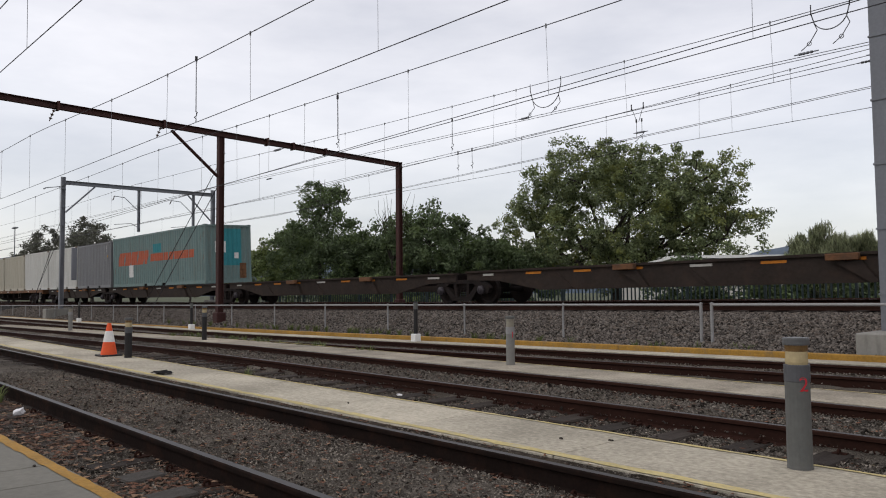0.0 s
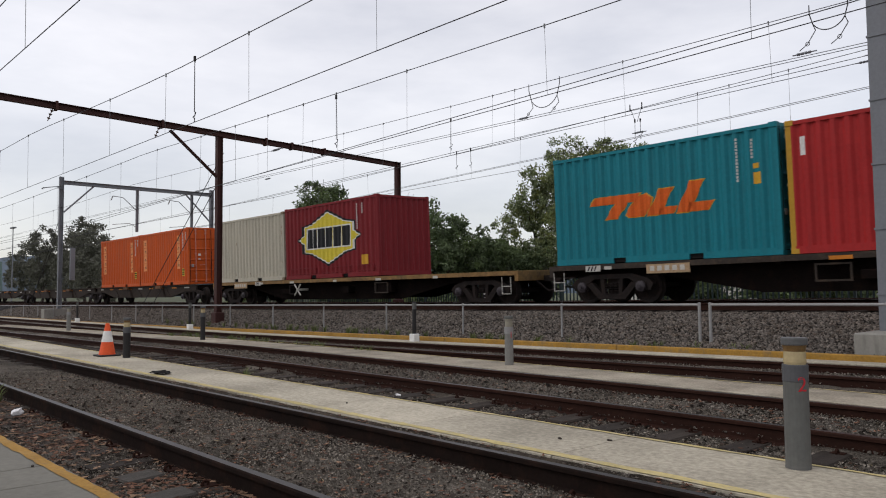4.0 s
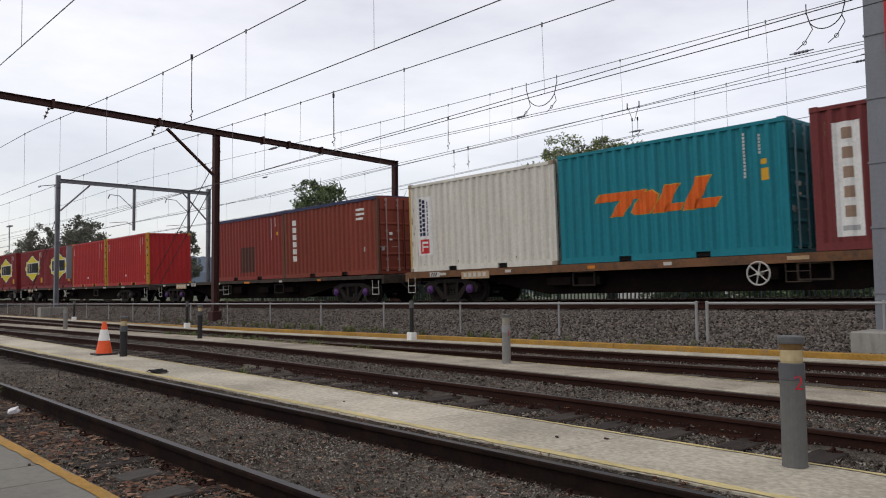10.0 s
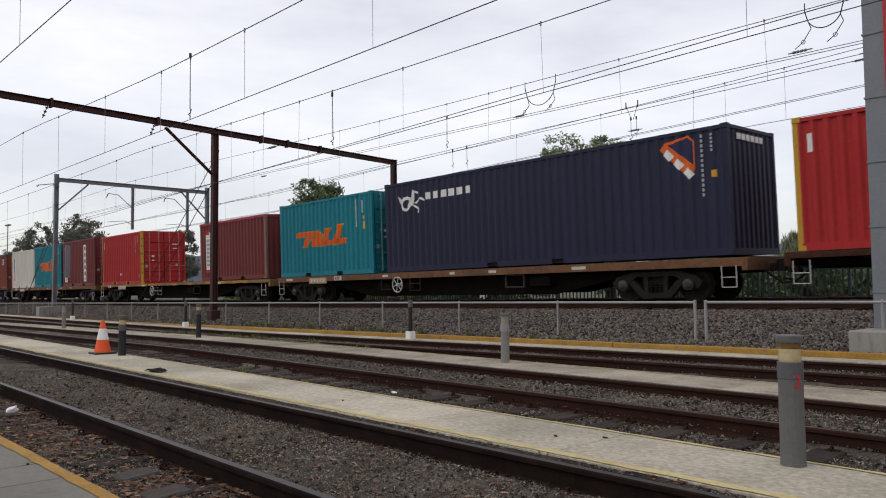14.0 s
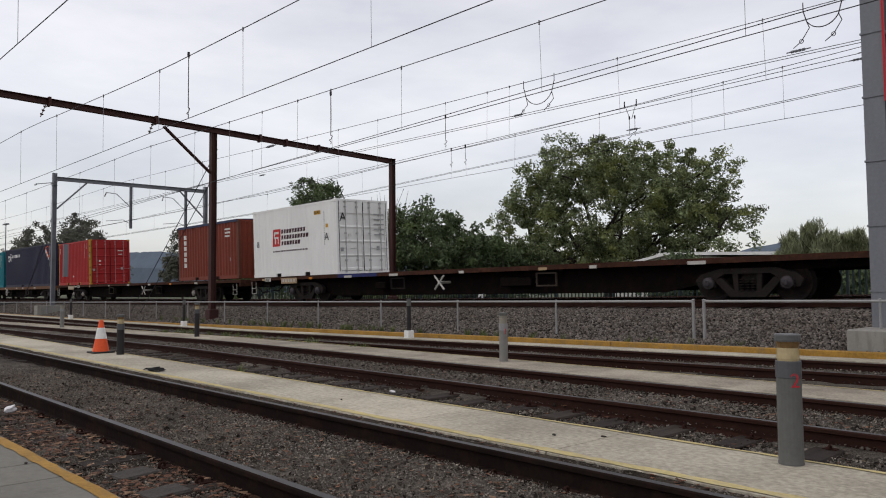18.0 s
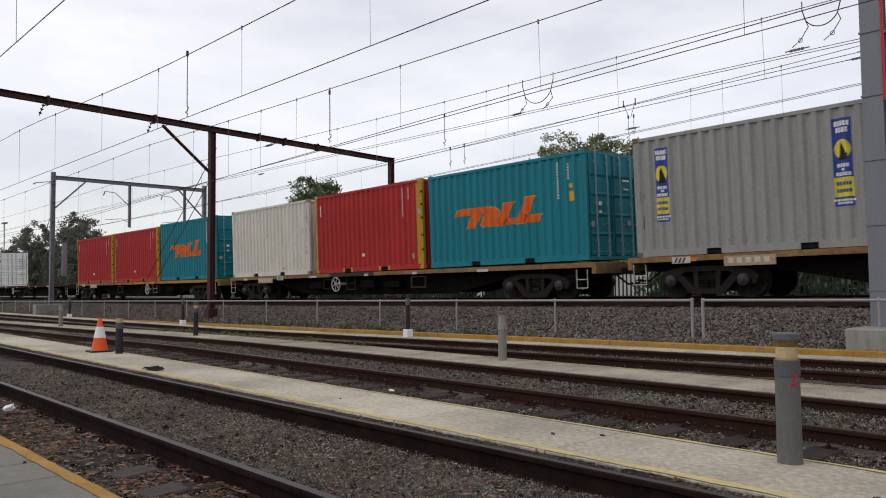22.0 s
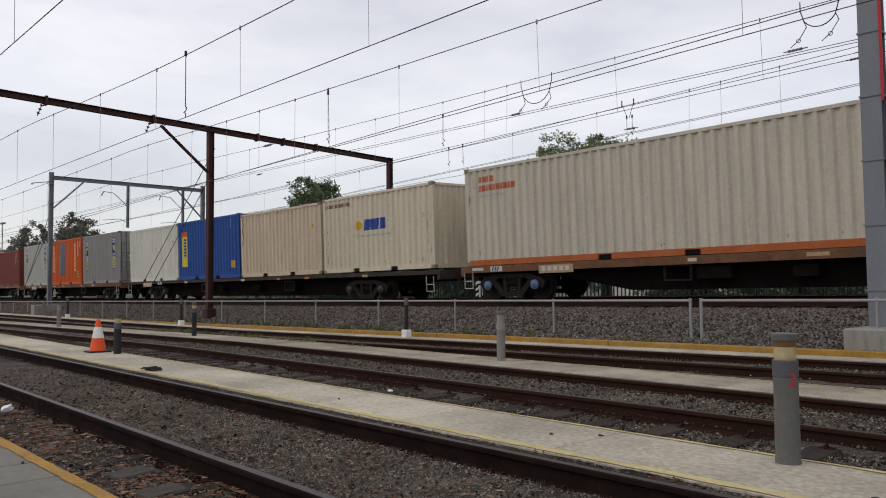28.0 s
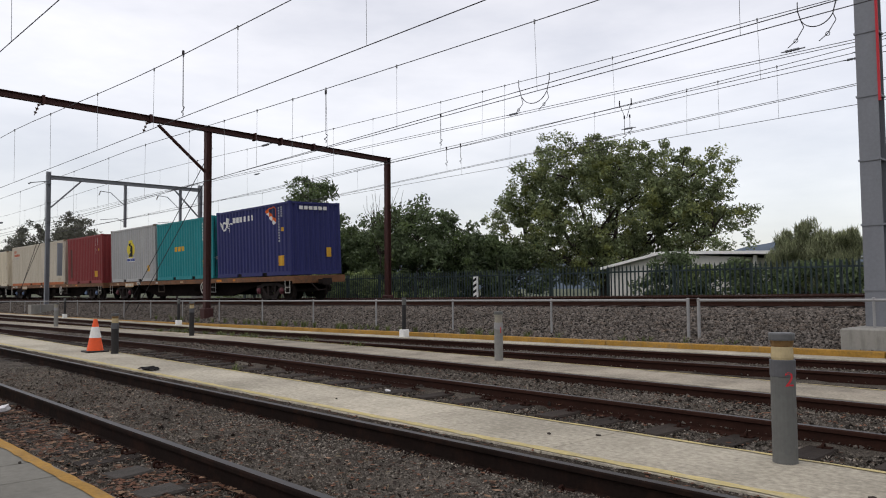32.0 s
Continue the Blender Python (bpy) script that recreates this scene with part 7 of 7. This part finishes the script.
tree(-30.2, 32.0, 0, [(0, 0, 2.9, 1.5, 1.3, 1.7), (0.9, 0, 2.2, 1.4, 1.2, 1.6)], 0.1, 110, 75, 0.11, 0.46, 37, "small pointed bush beside the broad tree", M["leaf_dark"], "shrub", skin=0.45)
tree(-33.2, 34.5, 0, [(0, 0, 2.2, 3.6, 2.0, 2.2), (-2.0, 0, 2.6, 2.2, 2.0, 2.3), (3.4, 0, 2.0, 2.4, 2.0, 2.0)], 0.16, 190, 85, 0.125, 0.58, 25, "dark undergrowth beside the big tree", M["leaf_dark"], "shrub", skin=0.5)
tree(-33.6, 25.4, 0, [(0, 0, 1.0, 2.0, 0.9, 0.95), (-2.6, 0, 1.1, 1.8, 0.9, 1.0), (2.2, 0, 0.7, 1.6, 0.8, 0.75)], 0.06, 150, 95, 0.085, 0.34, 16, "light green creeper-covered bush by the palisade", M["leaf_shrub"], "shrub", skin=0.7)
tree(-11.4, 31, 0, [(0, 0, 2.2, 1.5, 1.2, 1.35), (-1.0, 0, 2.1, 0.8, 1.0, 1.2), (0.9, 0, 2.2, 0.8, 1.0, 1.2), (0.1, 0, 1.0, 2.0, 1.2, 1.1)], 0.08, 190, 190, 0.17, 0.34, 17, "feathery olive-green bush behind the fence", M["leaf_olive"], "shrub", skin=0.3, droop=-2.6, thin=0.055)
tree(-16.4, 28.6, 0, [(0, 0, 1.1, 1.6, 0.9, 1.0), (0.4, 0, 2.0, 0.5, 0.5, 0.6), (2.6, 0, 1.1, 1.8, 0.9, 0.9), (5.6, 0, 1.0, 2.0, 0.9, 0.9)], 0.06, 150, 80, 0.10, 0.42, 18, "dark green shrubs between the palisade and the shed", M["leaf_dark"], "shrub")
tree(-13.4, 25.0, 0, [(0, 0, 1.55, 0.35, 0.2, 0.3), (0.5, 0, 1.65, 0.4, 0.2, 0.15)], 0.02, 16, 40, 0.06, 0.16, 27, "yellow-green creeper on the palisade", M["leaf_shrub"], "shrub")
tree(-89, 40, 0, [(0, 0, 6.5, 1.8, 1.6, 2.8), (0.4, 0, 3.0, 2.6, 2, 2.6), (-2.6, 0, 3.4, 2.4, 1.6, 2.4)], 0.16, 110, 70, 0.17, 0.62, 19, "thin ragged tree near the line", M["leaf_far"])
for x, y, hh, ww, sd in ((-205, 66, 19.5, 9, 20), (-222, 70, 23, 9.5, 21), (-246, 72, 21, 9, 22), (-262, 70, 24, 8, 23), (-285, 72, 20, 12, 24), (-190, 66, 13, 8, 26)):
    tree(x, y, 0, [(0, 0, hh * 0.68, ww * 0.75, ww * 0.6, hh * 0.30), (-ww * 0.4, 0, hh * 0.4, ww * 0.7, ww * 0.6, hh * 0.36), (ww * 0.45, 0, hh * 0.36, ww * 0.7, ww * 0.6, hh * 0.34)],
         0.5, 130, 60, 0.42, 1.7, sd, "tall dark gum tree in the distance", M["leaf_far"], group="distant trees")
# bare twigs rising above the bushes
rt = random.Random(8)
tw = thing("bare_sapling", "leafless grey sapling above the bushes", "tree", at=(-36.0, 29.0, 0))
bm = bmesh.new()
for i in range(26):
    a = rt.uniform(-1.5, 1.5)
    q = (rt.uniform(-1.6, 1.8), rt.uniform(-0.5, 0.5), rt.uniform(5.2, 7.2))
    limb(bm, (a * 0.1, 0, 3.0), q, 0.03, 0.008, rt, 4)
limb(bm, (0, 0, -0.3), (0, 0, 3.2), 0.07, 0.05, rt)
part("twigs", bm, M["bark"], tw)


def build_hills():
    verts, faces = [], []
    pts = [(-6000, 210), (-4200, 200), (-3000, 165), (-2570, 136), (-2300, 128), (-2050, 108), (-1500, 75), (-900, 48), (-600, 40), (-470, 44), (-430, 54), (-378, 61), (-340, 55), (-300, 46), (0, 38), (900, 45), (3000, 90)]
    n = 160
    xs = np.linspace(-6000, 3000, n * 4)
    hs = np.interp(xs, [p[0] for p in pts], [p[1] for p in pts])
    for x, h in zip(xs, hs):
        h = h + 3.2 * noise.noise((x * 0.03, 0, 0)) + 1.6 * noise.noise((x * 0.11, 4, 0))
        verts += [(x, 900, -1), (x, 915, h * 0.6), (x, 960, h), (x, 1100, -1)]
    for i in range(len(xs) - 1):
        for k in range(3):
            faces.append((4 * i + k, 4 * i + 4 + k, 4 * i + 5 + k, 4 * i + 1 + k))
    tagged(part("distant_hills", raw_mesh("distant_hills", verts, faces, M["hill"]), None), "hazy blue-grey wooded hills on the horizon", "hill", kind="structure")


build_hills()


# ---- bollards, cone and clutter ----
def lamp_bollard(x, y, h, label, digit="", dark=False, r=0.074, plain=False):
    b = thing("bollard", label, "bollard", "numbered bollards", at=(x, y, float(RISE2(x)) if y > 6 else 0))
    body = M["bollard_dark"] if dark else M["bollard_pale"] if plain else M["bollard_grey"]
    bm = bmesh.new()
    turned(bm, [(r * 1.02, -0.05), (r * 1.02, 0.012), (r, 0.02), (r * 0.985, h - 0.29), (r * 0.985, h - 0.27)], 20)
    part("post", bm, body, b)
    bm = bmesh.new()
    turned(bm, [(r * 1.01, h - 0.27), (r * 1.03, h - 0.265), (r * 1.03, h - 0.17), (r * 1.0, h - 0.165)], 20)
    part("collar", bm, M["pipe"] if plain else M["bollard_collar"], b, "" if plain else "dark collar")
    bm = bmesh.new()
    turned(bm, [(r * 0.86, h - 0.165), (r * 0.90, h - 0.15), (r * 0.86, h - 0.085)], 20)
    part("lens", bm, M["dull_lens"] if plain else M["amber"], b, "yellowed clear lens")
    bm = bmesh.new()
    turned(bm, [(r * 0.86, h - 0.0845), (r * 0.95, h - 0.046)], 20)
    part("lens_top", bm, M["dull_lens"] if plain else M["amber_dark"], b, "browned top of the lens")
    bm = bmesh.new()
    turned(bm, [(r * 1.04, h - 0.045), (r * 1.06, h - 0.035), (r * 1.06, h - 0.008), (r * 1.0, h)], 20)
    part("cap", bm, M["bollard_grey"] if plain else M["black_cap"], b, "flat cap")
    if digit:
        cu = bpy.data.curves.new("number", "FONT")
        cu.body, cu.size, cu.extrude, cu.align_x = digit, 0.125, 0.001, "CENTER"
        tmp = bpy.data.objects.new("number", cu)
        scene.collection.objects.link(tmp)
        dg = bpy.context.evaluated_depsgraph_get()
        me = bpy.data.meshes.new_from_object(tmp.evaluated_get(dg))
        bpy.data.objects.remove(tmp)
        ang0 = math.atan2(-y, -x) + 0.52
        for v in me.vertices:
            a = ang0 + v.co.x / r
            lift = r * 1.0 + 0.002 + v.co.z
            v.co = (lift * math.cos(a), lift * math.sin(a), v.co.y)
        me.materials.clear()
        me.materials.append(M["red_paint"])
        part("number", me, None, b, "red painted number", at=(0, 0, h - 0.325))
    return b


def post_bollard(x, y, h, label):
    b = thing("marker_post", label, "marker post", "white-footed posts", at=(x, y, float(RISE3(x)) - 0.02))
    bm = bmesh.new()
    box(bm, -0.09, 0.09, -0.09, 0.09, -0.05, 0.21)
    chamfer(bm, 0.012)
    part("foot", bm, M["white_paint"], b, "white painted concrete foot")
    bm = bmesh.new()
    turned(bm, [(0.052, 0.2), (0.048, h - 0.2), (0.051, h - 0.19), (0.051, h - 0.16), (0.048, h - 0.15), (0.048, h - 0.02), (0.034, h)], 14)
    part("post", bm, M["bollard_dark"], b)
    bm = bmesh.new()
    turned(bm, [(0.054, h - 0.19), (0.054, h - 0.03)], 14)
    part("head", bm, M["bollard_grey"], b, "grey head band")
    return b


lamp_bollard(-2.0, 4.82, 0.80, "grey metal bollard with an amber lens and a red number", "2")
lamp_bollard(-7.86, 8.63, 0.74, "grey metal bollard with an amber lens on the path", "1", r=0.066, plain=True)
lamp_bollard(-18.5, 8.72, 0.86, "dark bollard with a browned lens on the path", dark=True, r=0.062)
lamp_bollard(-13.86, 5.10, 0.71, "dark bollard with a pale lens beside the cone", dark=True, r=0.064)
lamp_bollard(-30.1, 8.95, 0.86, "grey bollard far along the path", plain=True)
post_bollard(-13.95, 11.95, 0.99, "dark post on a white concrete foot")
post_bollard(-26.4, 11.95, 0.99, "dark post on a white concrete foot near the portal")
post_bollard(-38.9, 11.95, 0.99, "dark post on a white concrete foot far along the kerb")


def build_cone():
    c = thing("traffic_cone", "orange traffic cone with a white band and black base", "traffic cone", at=(-14.55, 5.0, 0.0))
    bm = bmesh.new()
    box(bm, -0.19, 0.19, -0.19, 0.19, 0.0, 0.03)
    chamfer(bm, 0.008)
    part("base", bm, M["bollard_dark"], c, "black rubber base")
    def r(z):
        return 0.145 - 0.112 * (z - 0.03) / 0.57
    for nm, z0, z1, mt, lb in (("lower_cone", 0.03, 0.26, M["cone_orange"], ""), ("band", 0.26, 0.46, M["white_paint"], "white reflective band"), ("tip", 0.46, 0.60, M["cone_orange"], "")):
        bm = bmesh.new()
        e = 0.004 if nm == "band" else 0.0
        turned(bm, [(r(z0) + e, z0), (r(z1) + e, z1)], 20)
        part(nm, bm, mt, c, lb)


build_cone()
sg = thing("street_lamp", "slim grey lamp post in the distance", "street lamp", at=(-171, 40, 0))
bm = bmesh.new()
tube(bm, (0, 0, -0.3), (0, 0, 15.0), 0.14, 8, 0.08)
part("pole", bm, M["galv"], sg)
bm = bmesh.new()
box(bm, -1.3, 1.3, -0.3, 0.3, 15.0, 15.25)
part("head", bm, M["galv"], sg)


def rag():
    rng = random.Random(4)
    bm = bmesh.new()
    n = 9
    g_ = [[bm.verts.new((0.34 * (i / n - 0.5), 0.20 * (j / 4 - 0.5) * (1 - 0.5 * abs(i / n - 0.5)), 0.006 + rng.random() * 0.055 * (1 - abs(i / n - 0.5)))) for j in range(5)] for i in range(n + 1)]
    for i in range(n):
        for j in range(4):
            bm.faces.new((g_[i][j], g_[i + 1][j], g_[i + 1][j + 1], g_[i][j + 1]))
    ob = part("black_rag", bm, M["pocket"])
    ob.matrix_basis = pose(-10.55, 4.35, 0.004, 0, 0, 12)
    tagged(ob, "crumpled black rag lying on the concrete path", "rag")


rag()


def litter(x, y, z, s, seed, mat, label, name="litter"):
    rng = random.Random(seed)
    bm = bmesh.new()
    bmesh.ops.create_icosphere(bm, subdivisions=2, radius=s)
    for v in bm.verts:
        v.co = Vector((v.co.x * 1.7, v.co.y * 0.8, v.co.z * 0.6)) * rng.uniform(0.7, 1.15)
        v.co.z += s * 0.4
    ob = part(name, bm, mat)
    ob.matrix_basis = pose(x, y, z, 0, 0, rng.uniform(-40, 40))
    return tagged(ob, label, "litter", "scraps of litter")


litter(-9.05, 2.2, -0.155, 0.075, 1, M["litter_white"], "crushed white drink can lying in the dirt", "drink_can")
for i, (x, y, s) in enumerate(((-11.0, 9.5, 0.045), (-11.3, 9.45, 0.03), (-9.4, 9.5, 0.04), (-8.6, 9.35, 0.035), (-10.4, 5.75, 0.02), (-6.1, 9.6, 0.03), (-3.9, 9.3, 0.04), (-7.2, 5.9, 0.03))):
    litter(x, y, -0.145, s, i + 5, M["litter_white"], "scrap of white paper between the rails")
for i, (x, y) in enumerate(((-3.62, 4.52), (-3.32, 4.72), (-5.45, 1.42), (-6.3, 4.5), (-1.35, 4.3))):
    ob = litter(x, y, 0.002, 0.013, i + 30, M["bark"], "small dark clod on the concrete", "clod")

# old flat timbers lying in the dirt by the platform
for x, y, a in ((-5.28, 2.03, 8), (-4.66, 1.98, 4), (-3.2, 2.0, -5)):
    bm = bmesh.new()
    box(bm, -0.11, 0.11, -0.13, 0.15, -0.05, 0.0)
    chamfer(bm, 0.012)
    ob = part("timber_end", bm, M["old_timber"], at=pose(x, y, -0.128, 2, 1, a))
    tagged(ob, "grey worn end of a buried sleeper in the dirt", "sleeper", "sleeper ends")

# loose stone, dirt and leaves
BANK_Y = np.array([12.40, 13.0, 13.6, 14.2, 14.8, 15.3, 15.8, 16.6, 18.2, 19.4])
BANK_Z = np.array([-0.02, 0.07, 0.19, 0.32, 0.42, 0.475, 0.50, 0.52, 0.58, 0.60])


def on_bank(rng, n):
    u = rng.random(n)
    x = -2.5 - 60 * u ** 1.7
    y = 12.43 + 3.75 * rng.random(n) ** 0.95
    return x, y, np.interp(y, BANK_Y, BANK_Z) + bank_grade(x, y) + 0.006 + 0.034 * rng.random(n)


scatter("ballast_stones", 132000, 21, on_bank, (0.018, 0.047), M["stone"], "loose grey crushed stone on the bank", "ballast")


def in_yard(lo, hi, reach, power):
    slope = -0.008 if lo < 5 else -0.027 if lo < 9 else -0.012
    def f(rng, n):
        x = -0.8 - reach * rng.random(n) ** power
        y = lo + (hi - lo) * rng.random(n) + slope * x
        return x, y, bed(x, y) + 0.016 - 0.014 * rng.random(n)
    return f


scatter("track_gravel", 12000, 22, in_yard(1.6, 4.0, 22, 1.6), (0.004, 0.022), M["pebble"], "fine dark gravel between the rails", "gravel", 0.55, 3.0)
scatter("track_gravel", 13000, 23, in_yard(5.1, 7.8, 26, 1.4), (0.005, 0.024), M["pebble"], "fine dark gravel between the rails", "gravel", 0.7, 3.0)
scatter("track_gravel", 9000, 24, in_yard(9.05, 11.6, 36, 1.3), (0.008, 0.03), M["pebble"], "fine dark gravel between the rails", "gravel", 0.7, 3.0)
def on_verge(rng, n):
    x = -0.8 - 15 * rng.random(n) ** 1.3
    k = 0.15 + 0.85 * rng.random(n)
    y0, y1 = 3.88 + SHIFT1(x), 3.957 + SHIFT_P1(x)
    return x, y0 + (y1 - y0) * k, np.interp(k, (0, 0.25, 0.5, 0.8, 1.0), (-0.15, -0.07, -0.035, -0.02, -0.014)) - 0.004


scatter("verge_gravel", 7000, 29, on_verge, (0.004, 0.02), M["pebble"], "dirt crumbs beside the path", "gravel", 0.6, 3.0)


def leaf_litter(name, count, seed, place, size, label, material="dry_leaf"):
    """Flat curled dead leaves lying on the dirt, one mesh."""
    rng = np.random.default_rng(seed)
    x, y, z = place(rng, count)
    verts, faces = [], []
    for i in range(count):
        a, s = rng.uniform(0, 6.28), rng.uniform(*size)
        c, d = math.cos(a) * s, math.sin(a) * s
        k, up = len(verts), rng.uniform(0.1, 0.5) * s
        verts += [(x[i] - c, y[i] - d, z[i] + 0.012 + rng.uniform(0, up)), (x[i] + d * 0.5, y[i] - c * 0.5, z[i] + 0.014), (x[i] + c, y[i] + d, z[i] + 0.012 + rng.uniform(0, up)), (x[i] - d * 0.5, y[i] + c * 0.5, z[i] + 0.014)]
        faces += [(k, k + 1, k + 2), (k, k + 2, k + 3)]
    tagged(new(name, raw_mesh(name, verts, faces, M[material])), label, "leaves", kind="stuff")


def flakes(name, count, seed, place, size, material, label, category, thin=0.7):
    """Tiny tilted chips lying on the dirt, one mesh."""
    rng = np.random.default_rng(seed)
    x, y, z = place(rng, count)
    ctr = np.stack([x, y, z + 0.012 * rng.random(count)], 1)
    s = size[0] + (size[1] - size[0]) * rng.random(count) ** 2
    a = rng.normal(size=(count, 3)) * np.array([1, 1, 0.45])
    a /= np.linalg.norm(a, axis=1)[:, None]
    b = np.cross(a, rng.normal(size=(count, 3)) * np.array([0.5, 0.5, 1.0]))
    b /= np.linalg.norm(b, axis=1)[:, None]
    a, b = a * s[:, None], b * (s * thin)[:, None]
    pts = np.stack([ctr - a, ctr - b, ctr + a * 0.8, ctr + b], 1)
    me = bpy.data.meshes.new(name)
    me.vertices.add(count * 4)
    me.vertices.foreach_set("co", pts.reshape(-1))
    me.loops.add(count * 4)
    me.loops.foreach_set("vertex_index", np.arange(count * 4, dtype=np.int32))
    me.polygons.add(count)
    me.polygons.foreach_set("loop_start", np.arange(0, count * 4, 4, dtype=np.int32))
    me.update(calc_edges=True)
    me.materials.append(material)
    tagged(new(name, me), label, category, kind="stuff")


flakes("dirt_crumbs", 150000, 41, in_yard(1.58, 4.05, 13, 1.7), (0.003, 0.013), M["crumb"], "crumbled dirt and stone chips between the rails", "gravel")
flakes("dirt_crumbs", 90000, 42, in_yard(5.08, 7.86, 17, 1.5), (0.004, 0.016), M["crumb"], "crumbled dirt and stone chips between the rails", "gravel")
flakes("dirt_crumbs", 40000, 43, in_yard(9.02, 11.7, 26, 1.4), (0.006, 0.02), M["crumb"], "crumbled dirt and stone chips between the rails", "gravel")
def beyond(rng, n):
    """The rest of the yard beds, past the stretch beside the camera."""
    lo = rng.choice(np.array([1.58, 5.08, 9.02]), n)
    x, y = -0.8 + 14 * rng.random(n) ** 1.6, lo + 2.6 * rng.random(n)
    y = np.minimum(y, lo + 2.45)
    return x, y, bed(x, y) + 0.01


def drifts(lo, hi, reach, heaps, spread):
    """Leaves blown together in loose heaps."""
    def f(rng, n):
        cx = -1.0 - reach * rng.random(heaps) ** 1.2
        cy = lo + (hi - lo) * rng.random(heaps)
        k = rng.integers(0, heaps, n)
        x = cx[k] + rng.normal(size=n) * spread * 1.8
        y = np.clip(cy[k] + rng.normal(size=n) * spread, lo, hi)
        return x, y, bed(x, y) + 0.016 - 0.010 * rng.random(n)
    return f


flakes("dirt_crumbs", 60000, 46, beyond, (0.005, 0.02), M["crumb"], "crumbled dirt and stone chips between the rails", "gravel")
flakes("stone_chips", 2600, 47, in_yard(1.6, 4.05, 13, 1.5), (0.010, 0.026), M["pebble"], "flat stone chips on the dirt", "gravel", 0.8)
flakes("stone_chips", 4500, 48, in_yard(5.1, 7.85, 17, 1.4), (0.014, 0.04), M["pebble"], "flat stone chips on the dirt", "gravel", 0.8)
flakes("dark_clods", 2500, 49, in_yard(1.6, 4.05, 12, 1.5), (0.012, 0.034), M["sleeper"], "dark clods of oily dirt", "dirt", 0.8)
flakes("dark_clods", 3000, 50, in_yard(5.1, 7.85, 16, 1.4), (0.014, 0.04), M["sleeper"], "dark clods of oily dirt", "dirt", 0.8)
flakes("straw_bits", 2200, 44, in_yard(1.6, 4.05, 12, 1.4), (0.01, 0.035), M["straw"], "bits of dry straw on the dirt", "straw", 0.12)
flakes("straw_bits", 1600, 45, in_yard(5.1, 7.8, 16, 1.4), (0.01, 0.035), M["straw"], "bits of dry straw on the dirt", "straw", 0.12)
leaf_litter("dry_leaves", 3600, 25, drifts(1.58, 2.34, 12, 60, 0.15), (0.012, 0.04), "brown dry leaves between platform and rail")
leaf_litter("dry_leaves", 2600, 26, in_yard(5.1, 7.7, 18, 1.3), (0.012, 0.035), "brown dry leaves scattered over the track bed")
leaf_litter("dry_leaves", 2200, 27, in_yard(2.5, 3.85, 12, 1.3), (0.01, 0.03), "brown dry leaves scattered over the track bed")

leaf_litter("dry_leaves", 900, 51, drifts(1.58, 2.34, 12, 40, 0.22), (0.016, 0.046), "pale tan dry leaves between platform and rail", "tan_leaf")
leaf_litter("dry_leaves", 260, 52, in_yard(2.5, 3.7, 12, 1.3), (0.014, 0.04), "pale tan dry leaves scattered over the track bed", "tan_leaf")
leaf_litter("dry_leaves", 420, 53, on_verge, (0.012, 0.03), "dry leaves caught beside the concrete path")


def weeds(name, spots, seed, label, size=0.2, blades=26):
    rng = np.random.default_rng(seed)
    verts, faces = [], []
    for x, y, z in spots:
        for i in range(blades):
            a, l = rng.uniform(0, 6.28), size * rng.uniform(0.4, 1.1)
            d = np.array([math.cos(a), math.sin(a), 0])
            s = np.array([-d[1], d[0], 0]) * 0.006
            b = np.array([x, y, z]) + d * rng.uniform(0, 0.05)
            m_ = b + d * l * 0.25 + np.array([0, 0, l * 0.7])
            e = b + d * l * 0.7 + np.array([0, 0, l])
            k = len(verts)
            verts += [tuple(b - s), tuple(b + s), tuple(m_ + s), tuple(m_ - s), tuple(e)]
            faces += [(k, k + 1, k + 2, k + 3), (k + 3, k + 2, k + 4)]
    tagged(new(name, raw_mesh(name, verts, faces, M["weed"])), label, "weeds", kind="stuff")


rw = random.Random(17)
weeds("weeds", [(rw.uniform(-22, -13.5), rw.uniform(8.95, 9.9), -0.16) for i in range(34)] + [(rw.uniform(-30, -6), 12.5 + rw.uniform(-0.05, 0.2), 0.0) for i in range(46)]
      + [(-12.2, 9.0, -0.1), (-11.9, 9.05, -0.1), (-9.8, 5.25, -0.12), (-10.6, 2.3, -0.14), (-10.2, 2.25, -0.14)], 5, "thin green and yellow weeds along the tracks")

motions()
